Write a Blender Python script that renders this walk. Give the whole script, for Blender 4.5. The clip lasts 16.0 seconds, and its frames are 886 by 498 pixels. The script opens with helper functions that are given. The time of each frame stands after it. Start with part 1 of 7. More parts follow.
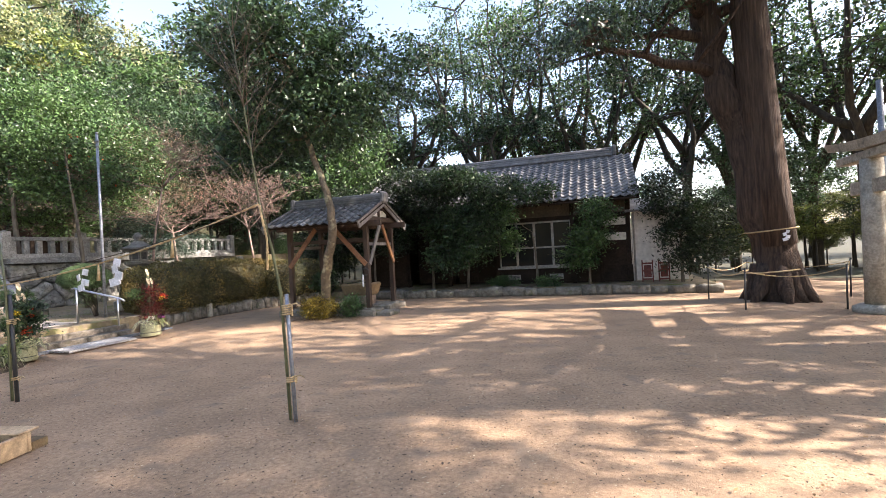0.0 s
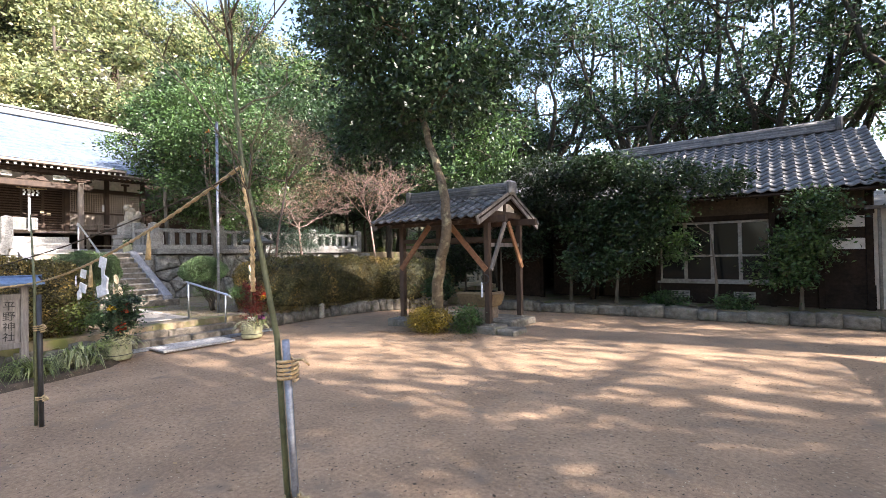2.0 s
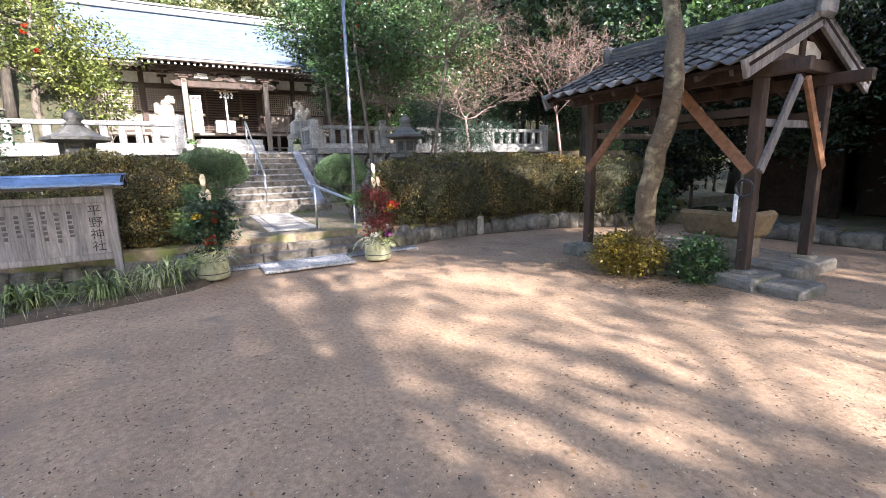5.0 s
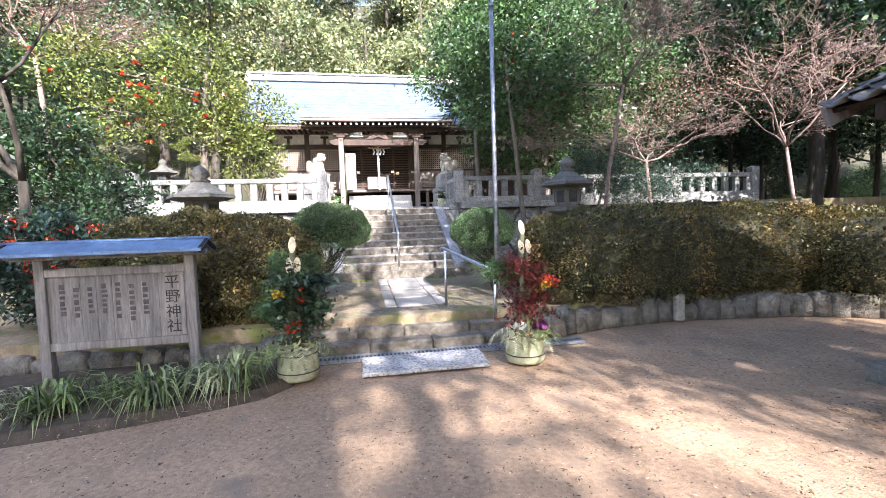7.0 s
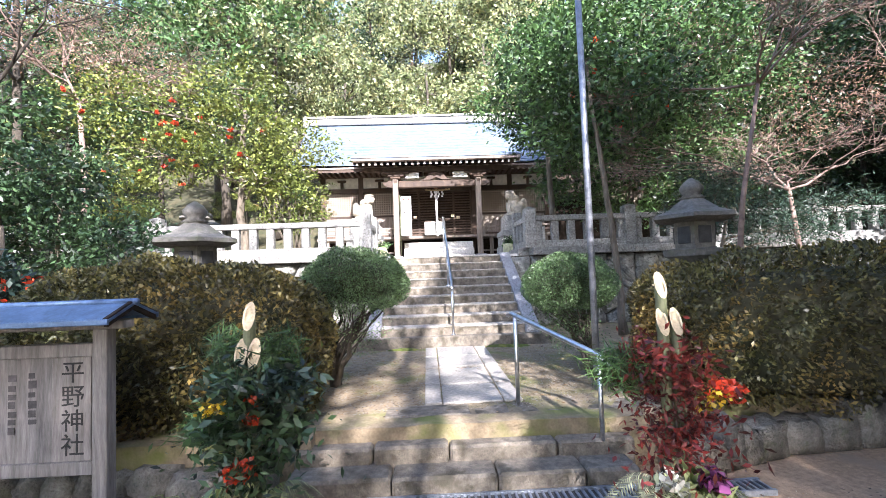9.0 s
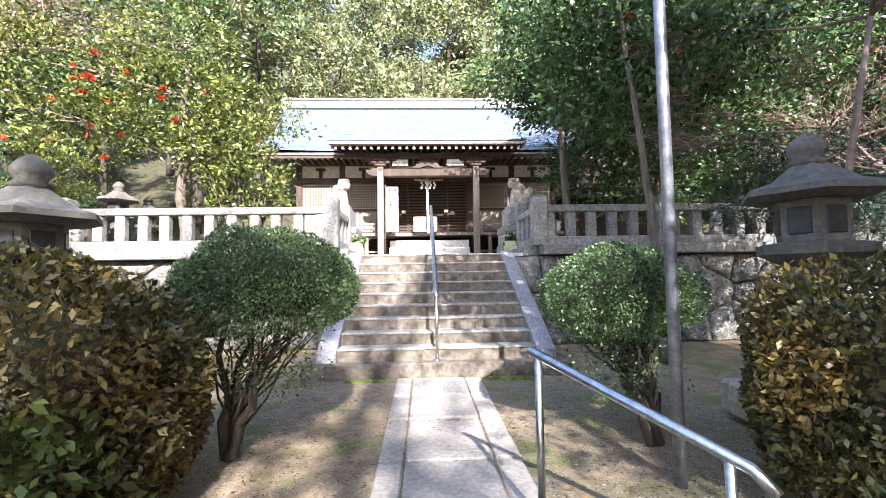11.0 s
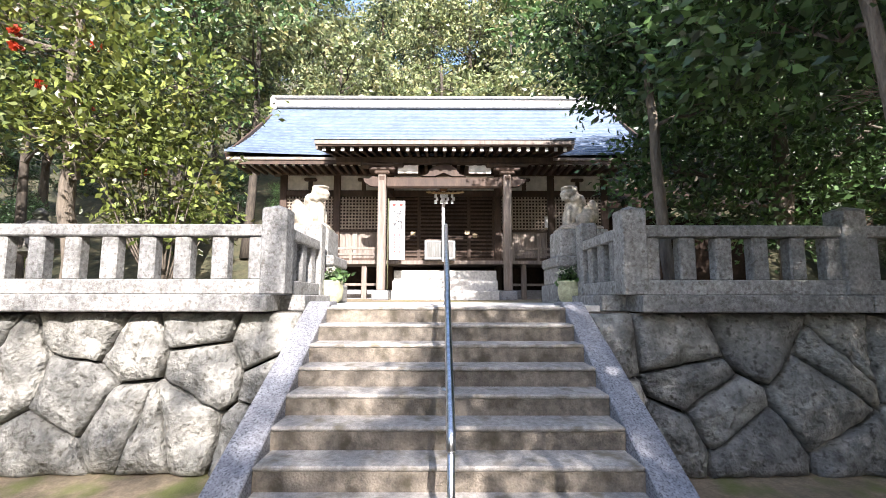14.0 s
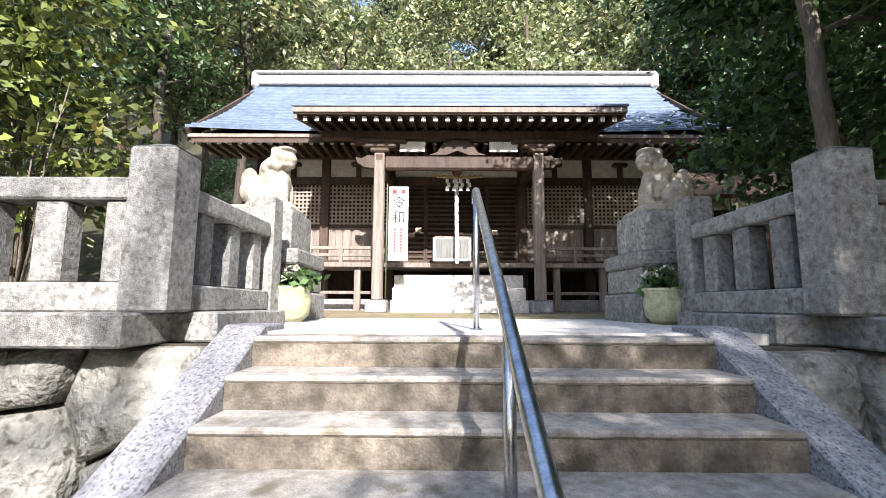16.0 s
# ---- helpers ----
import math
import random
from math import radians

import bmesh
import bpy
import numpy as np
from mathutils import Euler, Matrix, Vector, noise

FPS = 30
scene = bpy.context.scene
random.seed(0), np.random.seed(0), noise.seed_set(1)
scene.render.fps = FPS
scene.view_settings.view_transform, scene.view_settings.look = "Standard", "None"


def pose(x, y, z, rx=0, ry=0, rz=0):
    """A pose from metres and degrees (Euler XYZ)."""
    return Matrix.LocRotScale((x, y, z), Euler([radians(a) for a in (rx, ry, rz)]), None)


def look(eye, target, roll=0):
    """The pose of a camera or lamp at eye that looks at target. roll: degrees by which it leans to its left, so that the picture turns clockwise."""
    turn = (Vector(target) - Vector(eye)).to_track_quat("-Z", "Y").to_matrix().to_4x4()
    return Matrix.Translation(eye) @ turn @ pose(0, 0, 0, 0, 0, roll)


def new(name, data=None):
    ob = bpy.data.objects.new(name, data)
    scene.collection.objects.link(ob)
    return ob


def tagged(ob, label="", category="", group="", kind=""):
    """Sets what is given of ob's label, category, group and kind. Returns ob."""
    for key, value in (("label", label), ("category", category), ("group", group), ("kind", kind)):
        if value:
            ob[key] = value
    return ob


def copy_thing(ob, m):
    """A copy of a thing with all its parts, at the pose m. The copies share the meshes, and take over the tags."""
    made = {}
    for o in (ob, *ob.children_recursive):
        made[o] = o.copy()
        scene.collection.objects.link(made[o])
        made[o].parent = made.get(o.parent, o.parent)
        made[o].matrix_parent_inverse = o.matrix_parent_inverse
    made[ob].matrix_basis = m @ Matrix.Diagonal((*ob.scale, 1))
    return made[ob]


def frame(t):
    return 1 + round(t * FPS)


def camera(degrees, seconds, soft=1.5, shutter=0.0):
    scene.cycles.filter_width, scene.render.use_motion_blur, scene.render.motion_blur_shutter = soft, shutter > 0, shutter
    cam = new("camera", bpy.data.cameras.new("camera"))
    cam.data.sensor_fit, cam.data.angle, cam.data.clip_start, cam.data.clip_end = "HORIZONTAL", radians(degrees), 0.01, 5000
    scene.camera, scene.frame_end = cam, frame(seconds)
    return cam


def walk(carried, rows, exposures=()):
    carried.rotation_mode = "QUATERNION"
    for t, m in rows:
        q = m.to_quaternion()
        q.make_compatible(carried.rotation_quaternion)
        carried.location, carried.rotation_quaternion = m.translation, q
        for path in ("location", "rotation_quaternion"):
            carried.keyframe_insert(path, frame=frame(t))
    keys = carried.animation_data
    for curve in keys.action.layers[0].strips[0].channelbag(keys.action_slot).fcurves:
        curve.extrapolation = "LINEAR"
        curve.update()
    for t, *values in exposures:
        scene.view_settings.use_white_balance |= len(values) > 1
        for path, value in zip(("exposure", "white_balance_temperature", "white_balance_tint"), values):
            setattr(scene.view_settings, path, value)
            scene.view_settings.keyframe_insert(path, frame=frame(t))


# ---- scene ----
cam = camera(88.8, 16.0, soft=0.8)
PATH = [
    (0, (-0.903, 2.042, 1.702), (-1.548, 3.936, 1.708), -3.0),
    (0.5, (-1.139, 2.651, 1.733), (-1.914, 4.494, 1.751), -2.6),
    (1, (-1.307, 3.261, 1.744), (-2.21, 5.045, 1.779), -2.2),
    (1.5, (-1.584, 3.849, 1.763), (-2.657, 5.536, 1.817), -1.8),
    (2, (-1.834, 4.426, 1.774), (-3.002, 6.049, 1.801), -1.0),
    (2.5, (-2.215, 4.969, 1.751), (-3.512, 6.491, 1.805), -0.9),
    (3, (-2.538, 5.491, 1.714), (-3.9, 6.955, 1.742), -1.1),
    (3.5, (-2.84, 6.016, 1.683), (-4.267, 7.418, 1.684), -0.6),
    (4, (-3.159, 6.593, 1.604), (-4.637, 7.933, 1.459), -0.3),
    (4.5, (-3.575, 7.08, 1.551), (-5.175, 8.242, 1.246), -0.5),
    (5, (-4.035, 7.4, 1.595), (-5.751, 8.359, 1.224), -1.3),
    (5.2, (-4.255, 7.516, 1.55), (-6.007, 8.412, 1.19), -1.4),
    (7.3, (-6.691, 8.45, 1.645), (-8.666, 8.747, 1.549), -1.8),
    (7.5, (-6.903, 8.506, 1.63), (-8.883, 8.771, 1.544), -1.8),
    (8, (-7.456, 8.579, 1.636), (-9.451, 8.721, 1.589), -1.8),
    (8.5, (-8.025, 8.645, 1.654), (-10.023, 8.736, 1.676), -1.8),
    (9, (-8.566, 8.727, 1.67), (-10.562, 8.8, 1.773), -2.0),
    (9.2, (-8.796, 8.769, 1.631), (-10.791, 8.832, 1.759), -1.8),
    (11.3, (-11.012, 9.008, 1.638), (-13.007, 9.093, 1.754), -0.8),
    (11.5, (-11.294, 9.025, 1.605), (-13.29, 9.075, 1.73), -1.0),
    (12, (-11.862, 9.042, 1.666), (-13.858, 9.079, 1.792), -0.2),
    (12.5, (-12.46, 9.096, 1.847), (-14.455, 9.115, 1.986), 0.0),
    (13, (-12.91, 9.059, 1.952), (-14.904, 9.049, 2.107), -0.2),
    (13.5, (-13.35, 9.059, 2.05), (-15.343, 9.059, 2.218), -0.9),
    (14, (-13.813, 9.079, 2.116), (-15.801, 9.087, 2.328), 0.1),
    (14.5, (-14.341, 9.033, 2.175), (-16.324, 9.057, 2.435), 0.3),
    (15, (-14.887, 9.02, 2.161), (-16.872, 9.035, 2.401), 0.7),
    (15.5, (-15.471, 8.972, 2.156), (-17.458, 8.928, 2.377), 0.2),
    (16, (-16.009, 8.936, 2.185), (-17.994, 8.922, 2.431), 0.3),
]
walk(cam, [(t, look(eye, target, roll)) for t, eye, target, roll in PATH],
     [(0, 2.3, 7000, 18), (3.5, 2.35, 6450, 17), (7.0, 2.42, 6050, 17), (9.0, 2.45, 6050, 17), (12.5, 2.28, 6400, 17), (16, 1.75, 6300, 14)])

# ---- light: low winter sun from the east, clear sky ----
SUN_DIR = Vector((0.80, 0.15, 0.55)).normalized()
world = bpy.data.worlds.new("world")
scene.world = world
world.use_nodes = True
sky = world.node_tree.nodes.new("ShaderNodeTexSky")
sky.sky_type = "NISHITA"
sky.sun_disc = False
sky.sun_elevation = math.asin(SUN_DIR.z)
sky.sun_rotation = math.atan2(SUN_DIR.x, SUN_DIR.y)
sky.air_density, sky.dust_density, sky.ozone_density = 1.0, 1.5, 1.0
world.node_tree.links.new(sky.outputs[0], world.node_tree.nodes["Background"].inputs[0])
world.node_tree.nodes["Background"].inputs[1].default_value = 0.135
sun = new("sun", bpy.data.lights.new("sun", "SUN"))
sun.data.energy, sun.data.angle, sun.data.color = 4.4, radians(0.5), (1.0, 0.955, 0.90)
sun.matrix_world = look((0, 0, 40), Vector((0, 0, 40)) - SUN_DIR)


# ---- materials ----
def mat(name, c1, c2, scale=3.0, rough=0.85, bump=0.25, fine=70.0, metal=0.0, spots=None, spot_scale=1.2, spot_at=0.62,
        piece=0.0, island=0.0, mid=0.7, stretch=None, through_light=0.0, spec=0.4, deep=0.02):
    """Two-scale procedural surface: broad mottling between c1 and c2, fine grain, optional stains, and relief."""
    m = bpy.data.materials.new(name)
    m.use_nodes = True
    nt = m.node_tree
    n, link = nt.nodes, nt.links.new
    bsdf = n["Principled BSDF"]
    geo = n.new("ShaderNodeNewGeometry")
    vec = geo.outputs["Position"]
    if stretch:
        mp = n.new("ShaderNodeMapping")
        mp.inputs["Scale"].default_value = stretch
        link(vec, mp.inputs[0])
        vec = mp.outputs[0]

    def noise_tex(sc, detail):
        t = n.new("ShaderNodeTexNoise")
        t.inputs["Scale"].default_value, t.inputs["Detail"].default_value = sc, detail
        link(vec, t.inputs["Vector"])
        return t.outputs["Fac"]

    def mix(a, b, f, kind="MIX"):
        x = n.new("ShaderNodeMix")
        x.data_type, x.blend_type = "RGBA", kind
        for sock, v in ((x.inputs[6], a), (x.inputs[7], b)):
            if isinstance(v, tuple):
                sock.default_value = (*v, 1)
            else:
                link(v, sock)
        if isinstance(f, float):
            x.inputs[0].default_value = f
        else:
            link(f, x.inputs[0])
        return x.outputs[2]

    def spread(f, lo, hi):
        r = n.new("ShaderNodeMapRange")
        r.inputs[1].default_value, r.inputs[2].default_value = lo, hi
        link(f, r.inputs[0])
        return r.outputs[0]

    col = mix(c1, c2, spread(noise_tex(scale, 6), 0.3, 0.7))
    grain = noise_tex(fine, 3)
    col = mix(col, mix((0.55, 0.55, 0.55), (1.35, 1.35, 1.35), grain), 0.9, "MULTIPLY")
    col = mix(col, mix((0.6, 0.6, 0.6), (1.3, 1.3, 1.3), spread(noise_tex(fine * 0.22, 4), 0.3, 0.7)), mid, "MULTIPLY")
    if spots:
        col = mix(col, spots, spread(noise_tex(spot_scale, 8), spot_at - 0.04, spot_at + 0.12))
    for amount, sock in ((piece, "piece"), (island, "island")):
        if amount:
            rnd = n.new("ShaderNodeObjectInfo").outputs["Random"] if sock == "piece" else geo.outputs["Random Per Island"]
            lo, hi = 1 - amount, 1 + amount
            col = mix(col, mix((lo, lo, lo), (hi, hi * 0.98, hi * 0.95), rnd), 1.0, "MULTIPLY")
    link(col, bsdf.inputs["Base Color"])
    bsdf.inputs["Roughness"].default_value = rough
    bsdf.inputs["Metallic"].default_value = metal
    bsdf.inputs["Specular IOR Level"].default_value = spec
    if bump:
        b = n.new("ShaderNodeBump")
        b.inputs["Strength"].default_value, b.inputs["Distance"].default_value = bump, deep
        link(mix(noise_tex(fine * 0.35, 5), grain, 0.5), b.inputs["Height"])
        link(b.outputs[0], bsdf.inputs["Normal"])
    if through_light:
        tr = n.new("ShaderNodeBsdfTranslucent")
        link(mix(col, (1.0, 1.0, 0.8), 1.0, "MULTIPLY"), tr.inputs["Color"])
        mx = n.new("ShaderNodeMixShader")
        mx.inputs[0].default_value = through_light
        link(bsdf.outputs[0], mx.inputs[1])
        link(tr.outputs[0], mx.inputs[2])
        link(mx.outputs[0], n["Material Output"].inputs["Surface"])
    return m


def leaf_mat(name, c1, c2, c3=None, at=0.6, rough=0.4, through_light=0.28):
    return mat(name, c1, c2, scale=0.9, rough=rough, bump=0.0, fine=9.0, island=0.8, spots=c3, spot_scale=1.6, spot_at=at,
               through_light=through_light, spec=0.5)


SAND = mat("packed_sand", (0.445, 0.295, 0.18), (0.29, 0.193, 0.119), 1.1, 0.95, 0.7, 110, mid=0.6, spots=(0.24, 0.175, 0.12), spot_scale=2.3, spot_at=0.6)
EARTH = mat("terrace_earth", (0.30, 0.23, 0.15), (0.20, 0.16, 0.10), 1.1, 0.95, 0.6, 45, spots=(0.14, 0.15, 0.045), spot_scale=2.1, spot_at=0.54)
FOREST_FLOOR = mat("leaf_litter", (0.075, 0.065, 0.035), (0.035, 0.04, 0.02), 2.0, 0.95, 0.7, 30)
STEP = mat("step_concrete", (0.23, 0.20, 0.16), (0.145, 0.125, 0.10), 2.6, 0.9, 0.8, 70, spots=(0.075, 0.065, 0.045), spot_scale=6.0, spot_at=0.56, piece=0.14, mid=0.95)
GRANITE = mat("granite", (0.34, 0.345, 0.36), (0.24, 0.24, 0.255), 4.0, 0.85, 0.4, 150, spots=(0.10, 0.10, 0.105), spot_scale=75.0, spot_at=0.54, piece=0.06)
OLD_GRANITE = mat("lichened_granite", (0.33, 0.33, 0.315), (0.20, 0.20, 0.19), 7.0, 0.9, 0.8, 130, spots=(0.13, 0.12, 0.105), spot_scale=26.0, spot_at=0.57, piece=0.2, mid=0.9)
ROCK = mat("wall_boulder", (0.34, 0.335, 0.30), (0.17, 0.17, 0.155), 6.0, 0.9, 1.0, 26, spots=(0.085, 0.08, 0.065), spot_scale=16.0, spot_at=0.58, piece=0.28, mid=1.0, deep=0.08)
ROCK_GAP = mat("wall_joint_soil", (0.07, 0.06, 0.045), (0.04, 0.035, 0.03), 6.0, 0.95, 0.5, 60)
KERB = mat("kerb_stone", (0.26, 0.24, 0.20), (0.14, 0.125, 0.10), 6.0, 0.9, 1.0, 50, deep=0.05, spots=(0.10, 0.115, 0.05), spot_scale=5.0, spot_at=0.64, piece=0.2)
# worn tread concrete, coloured paler than STEP for the sky light on top
TREAD = mat("skylit_worn_tread", (0.40, 0.375, 0.335), (0.29, 0.27, 0.24), 3.0, 0.9, 0.5, 110, spots=(0.17, 0.15, 0.11), spot_scale=7.0, spot_at=0.57, piece=0.08)
PAVE = mat("paving_slab", (0.40, 0.37, 0.33), (0.29, 0.27, 0.24), 2.5, 0.85, 0.3, 140, piece=0.1)
LANTERN = mat("lantern_stone", (0.17, 0.16, 0.14), (0.095, 0.09, 0.08), 5.0, 0.9, 0.8, 100, spots=(0.11, 0.115, 0.08), spot_scale=5.0, spot_at=0.58)
LION = mat("carved_sandstone", (0.46, 0.42, 0.34), (0.33, 0.29, 0.23), 5.0, 0.85, 0.4, 110, spots=(0.17, 0.16, 0.13), spot_scale=6.0, spot_at=0.6)
TIMBER = mat("aged_timber", (0.09, 0.058, 0.04), (0.05, 0.033, 0.024), 3.0, 0.7, 0.3, 60, piece=0.15, stretch=(1, 1, 0.25))
PILLAR = mat("weathered_pillar", (0.28, 0.235, 0.20), (0.175, 0.145, 0.12), 4.0, 0.75, 0.3, 60, piece=0.1, stretch=(2, 2, 0.2))
GREY_WOOD = mat("silvered_wood", (0.27, 0.25, 0.235), (0.16, 0.145, 0.135), 4.0, 0.85, 0.35, 70, piece=0.12, stretch=(3, 3, 0.3))
BRACE = mat("reddish_brace_wood", (0.30, 0.145, 0.07), (0.20, 0.10, 0.055), 4.0, 0.75, 0.25, 60, piece=0.15)
DARK_WOOD = mat("dark_wood", (0.04, 0.027, 0.02), (0.024, 0.017, 0.013), 3.0, 0.8, 0.2, 60, piece=0.15, spec=0.12)
PLASTER = mat("white_plaster", (0.76, 0.73, 0.68), (0.68, 0.65, 0.59), 1.2, 0.9, 0.05, 8, mid=0.15)
HOUSE_WALL = mat("clay_wall", (0.12, 0.095, 0.068), (0.07, 0.055, 0.04), 2.0, 0.95, 0.25, 60)
COPPER = mat("blue_grey_sheet_roof", (0.12, 0.165, 0.235), (0.088, 0.122, 0.178), 1.2, 0.6, 0.08, 30, metal=0.0, spots=(0.155, 0.185, 0.225), spot_scale=0.8, piece=0.06)
RIDGE_TILE = mat("ridge_sheet", (0.50, 0.48, 0.44), (0.40, 0.38, 0.36), 3.0, 0.6, 0.1, 60)
TILE = mat("grey_roof_tile", (0.20, 0.20, 0.205), (0.12, 0.12, 0.123), 4.0, 0.45, 0.25, 90, spots=(0.27, 0.26, 0.24), spot_scale=3.0, spot_at=0.62, piece=0.3)
TILE_JOINED = mat("grey_roof_tile_far", (0.20, 0.20, 0.205), (0.12, 0.12, 0.123), 4.0, 0.45, 0.25, 90, island=0.3)
STEEL = mat("brushed_steel", (0.62, 0.63, 0.65), (0.52, 0.53, 0.55), 6.0, 0.28, 0.03, 120, metal=1.0)
GALV = mat("galvanised_pole", (0.32, 0.34, 0.385), (0.25, 0.265, 0.305), 6.0, 0.45, 0.08, 90, metal=0.6)
SIGN_BLUE = mat("blue_sheet_roof", (0.14, 0.22, 0.36), (0.10, 0.16, 0.28), 4.0, 0.35, 0.05, 50, metal=0.4)
BARK = mat("grey_bark", (0.21, 0.175, 0.135), (0.12, 0.10, 0.075), 5.0, 0.95, 1.0, 26, stretch=(3, 3, 0.6), deep=0.04)
CEDAR_BARK = mat("cedar_bark", (0.13, 0.085, 0.06), (0.045, 0.03, 0.023), 3.0, 0.95, 1.0, 18, mid=0.95, stretch=(6, 6, 0.3), deep=0.08)
WOOD_BARK = mat("dark_wood_bark", (0.085, 0.07, 0.052), (0.045, 0.038, 0.03), 5.0, 0.95, 0.8, 24, stretch=(3, 3, 0.6))
PALE_BARK = mat("lichened_pale_bark", (0.19, 0.145, 0.095), (0.085, 0.065, 0.042), 5.0, 0.9, 1.0, 40, spots=(0.38, 0.33, 0.2), spot_scale=5.0, spot_at=0.57, deep=0.04)
TWIG = mat("bare_twig", (0.27, 0.19, 0.155), (0.17, 0.12, 0.10), 5.0, 0.9, 0.2, 60)
BAMBOO = mat("bamboo_culm", (0.15, 0.16, 0.085), (0.10, 0.11, 0.06), 5.0, 0.5, 0.1, 60)
BAMBOO_CUT = mat("cut_bamboo", (0.58, 0.47, 0.31), (0.48, 0.38, 0.24), 6.0, 0.7, 0.15, 90)
POT = mat("pale_green_pot", (0.47, 0.47, 0.30), (0.38, 0.38, 0.23), 6.0, 0.6, 0.1, 80)
ROPE = mat("straw_rope", (0.62, 0.47, 0.27), (0.48, 0.34, 0.18), 25.0, 0.9, 0.6, 150)
PAPER = mat("white_paper", (0.82, 0.82, 0.84), (0.76, 0.76, 0.78), 6.0, 0.8, 0.05, 60)
INK = mat("black_ink", (0.025, 0.024, 0.024), (0.035, 0.033, 0.03), 6.0, 0.8, 0.0, 60)
FADED_INK = mat("faded_ink", (0.06, 0.055, 0.055), (0.11, 0.10, 0.095), 8.0, 0.9, 0.0, 60)
RED_INK = mat("red_ink", (0.50, 0.06, 0.05), (0.42, 0.05, 0.04), 6.0, 0.8, 0.0, 60)
RED_PAINT = mat("red_paint", (0.20, 0.05, 0.035), (0.11, 0.032, 0.025), 6.0, 0.6, 0.05, 60)
BLACK = mat("black_metal", (0.03, 0.03, 0.032), (0.045, 0.045, 0.045), 6.0, 0.5, 0.05, 60)
CHARCOAL = mat("charcoal", (0.02, 0.02, 0.02), (0.035, 0.033, 0.03), 20.0, 0.95, 0.6, 60)
BOX_WOOD = mat("pale_box_board", (0.55, 0.40, 0.25), (0.46, 0.32, 0.19), 5.0, 0.8, 0.2, 70, piece=0.1)
MAT = mat("speckled_foot_mat", (0.52, 0.50, 0.47), (0.36, 0.35, 0.34), 30.0, 0.95, 1.0, 90, spots=(0.15, 0.14, 0.13), spot_scale=34.0, spot_at=0.54)
GRATE = mat("drain_steel", (0.34, 0.37, 0.42), (0.27, 0.30, 0.34), 8.0, 0.45, 0.1, 90, metal=0.7)
SOIL = mat("dark_soil", (0.10, 0.075, 0.05), (0.06, 0.045, 0.03), 5.0, 0.95, 0.6, 50)
BASIN = mat("basin_stone", (0.28, 0.22, 0.16), (0.19, 0.15, 0.11), 4.0, 0.8, 0.4, 80)
ORANGE = mat("orange_lichen_basin", (0.24, 0.17, 0.09), (0.16, 0.11, 0.06), 4.0, 0.8, 0.4, 80)
GLASS = bpy.data.materials.new("window_glass")
GLASS.use_nodes = True
GLASS.node_tree.nodes["Principled BSDF"].inputs["Base Color"].default_value = (0.012, 0.014, 0.014, 1)
GLASS.node_tree.nodes["Principled BSDF"].inputs["Roughness"].default_value = 0.06
GLASS.node_tree.nodes["Principled BSDF"].inputs["Specular IOR Level"].default_value = 0.18
CURTAIN = mat("pale_curtain", (0.2, 0.2, 0.19), (0.13, 0.13, 0.12), 5.0, 0.9, 0.2, 40, stretch=(8, 8, 0.4))
FRAME = mat("window_frame", (0.36, 0.34, 0.30), (0.28, 0.26, 0.23), 5.0, 0.7, 0.1, 60)

LEAF_DARK = leaf_mat("dark_evergreen_leaf", (0.026, 0.058, 0.027), (0.058, 0.105, 0.043))
# darker copy of LEAF_DARK; the shade before the house is in its colour
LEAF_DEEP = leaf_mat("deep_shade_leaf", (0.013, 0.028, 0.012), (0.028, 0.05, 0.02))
LEAF_MID = leaf_mat("camellia_leaf", (0.045, 0.095, 0.034), (0.095, 0.17, 0.055))
LEAF_YELLOW = leaf_mat("yellow_green_leaf", (0.10, 0.145, 0.036), (0.19, 0.215, 0.05), (0.17, 0.10, 0.035), 0.63)
# paler leaf; the washed sunlight on the hillside is put into the colour
LEAF_HILL = leaf_mat("sunlit_hill_leaf", (0.250, 0.288, 0.136), (0.163, 0.213, 0.109), (0.350, 0.312, 0.154), 0.55)
LEAF_CEDAR = leaf_mat("cedar_leaf", (0.055, 0.09, 0.042), (0.026, 0.052, 0.03))
LEAF_BLUE = leaf_mat("bluish_needle", (0.035, 0.07, 0.05), (0.06, 0.10, 0.07))
LEAF_HEDGE = leaf_mat("bronzed_hedge_leaf", (0.175, 0.135, 0.048), (0.088, 0.1, 0.037), (0.3, 0.205, 0.062), 0.56)
LEAF_BALL = leaf_mat("clipped_shrub_leaf", (0.085, 0.145, 0.062), (0.125, 0.195, 0.085))
LEAF_GOLD = leaf_mat("golden_bush_leaf", (0.30, 0.21, 0.03), (0.20, 0.17, 0.035))
LEAF_RED = leaf_mat("red_leaf", (0.20, 0.028, 0.022), (0.10, 0.02, 0.018))
LEAF_RUST = leaf_mat("rusty_leaf", (0.24, 0.14, 0.065), (0.17, 0.11, 0.05))
LEAF_PINK = leaf_mat("withered_pinkish_leaf", (0.30, 0.19, 0.14), (0.22, 0.14, 0.10))
LEAF_STRIPED = leaf_mat("pale_striped_leaf", (0.24, 0.29, 0.11), (0.11, 0.17, 0.05), (0.48, 0.48, 0.30), 0.48)
FLOWER_WHITE = leaf_mat("white_petal", (0.75, 0.74, 0.68), (0.65, 0.66, 0.55))
FLOWER_PURPLE = leaf_mat("purple_petal", (0.22, 0.06, 0.18), (0.14, 0.04, 0.12))
FLOWER_ORANGE = leaf_mat("orange_berry", (0.70, 0.10, 0.03), (0.60, 0.05, 0.03))
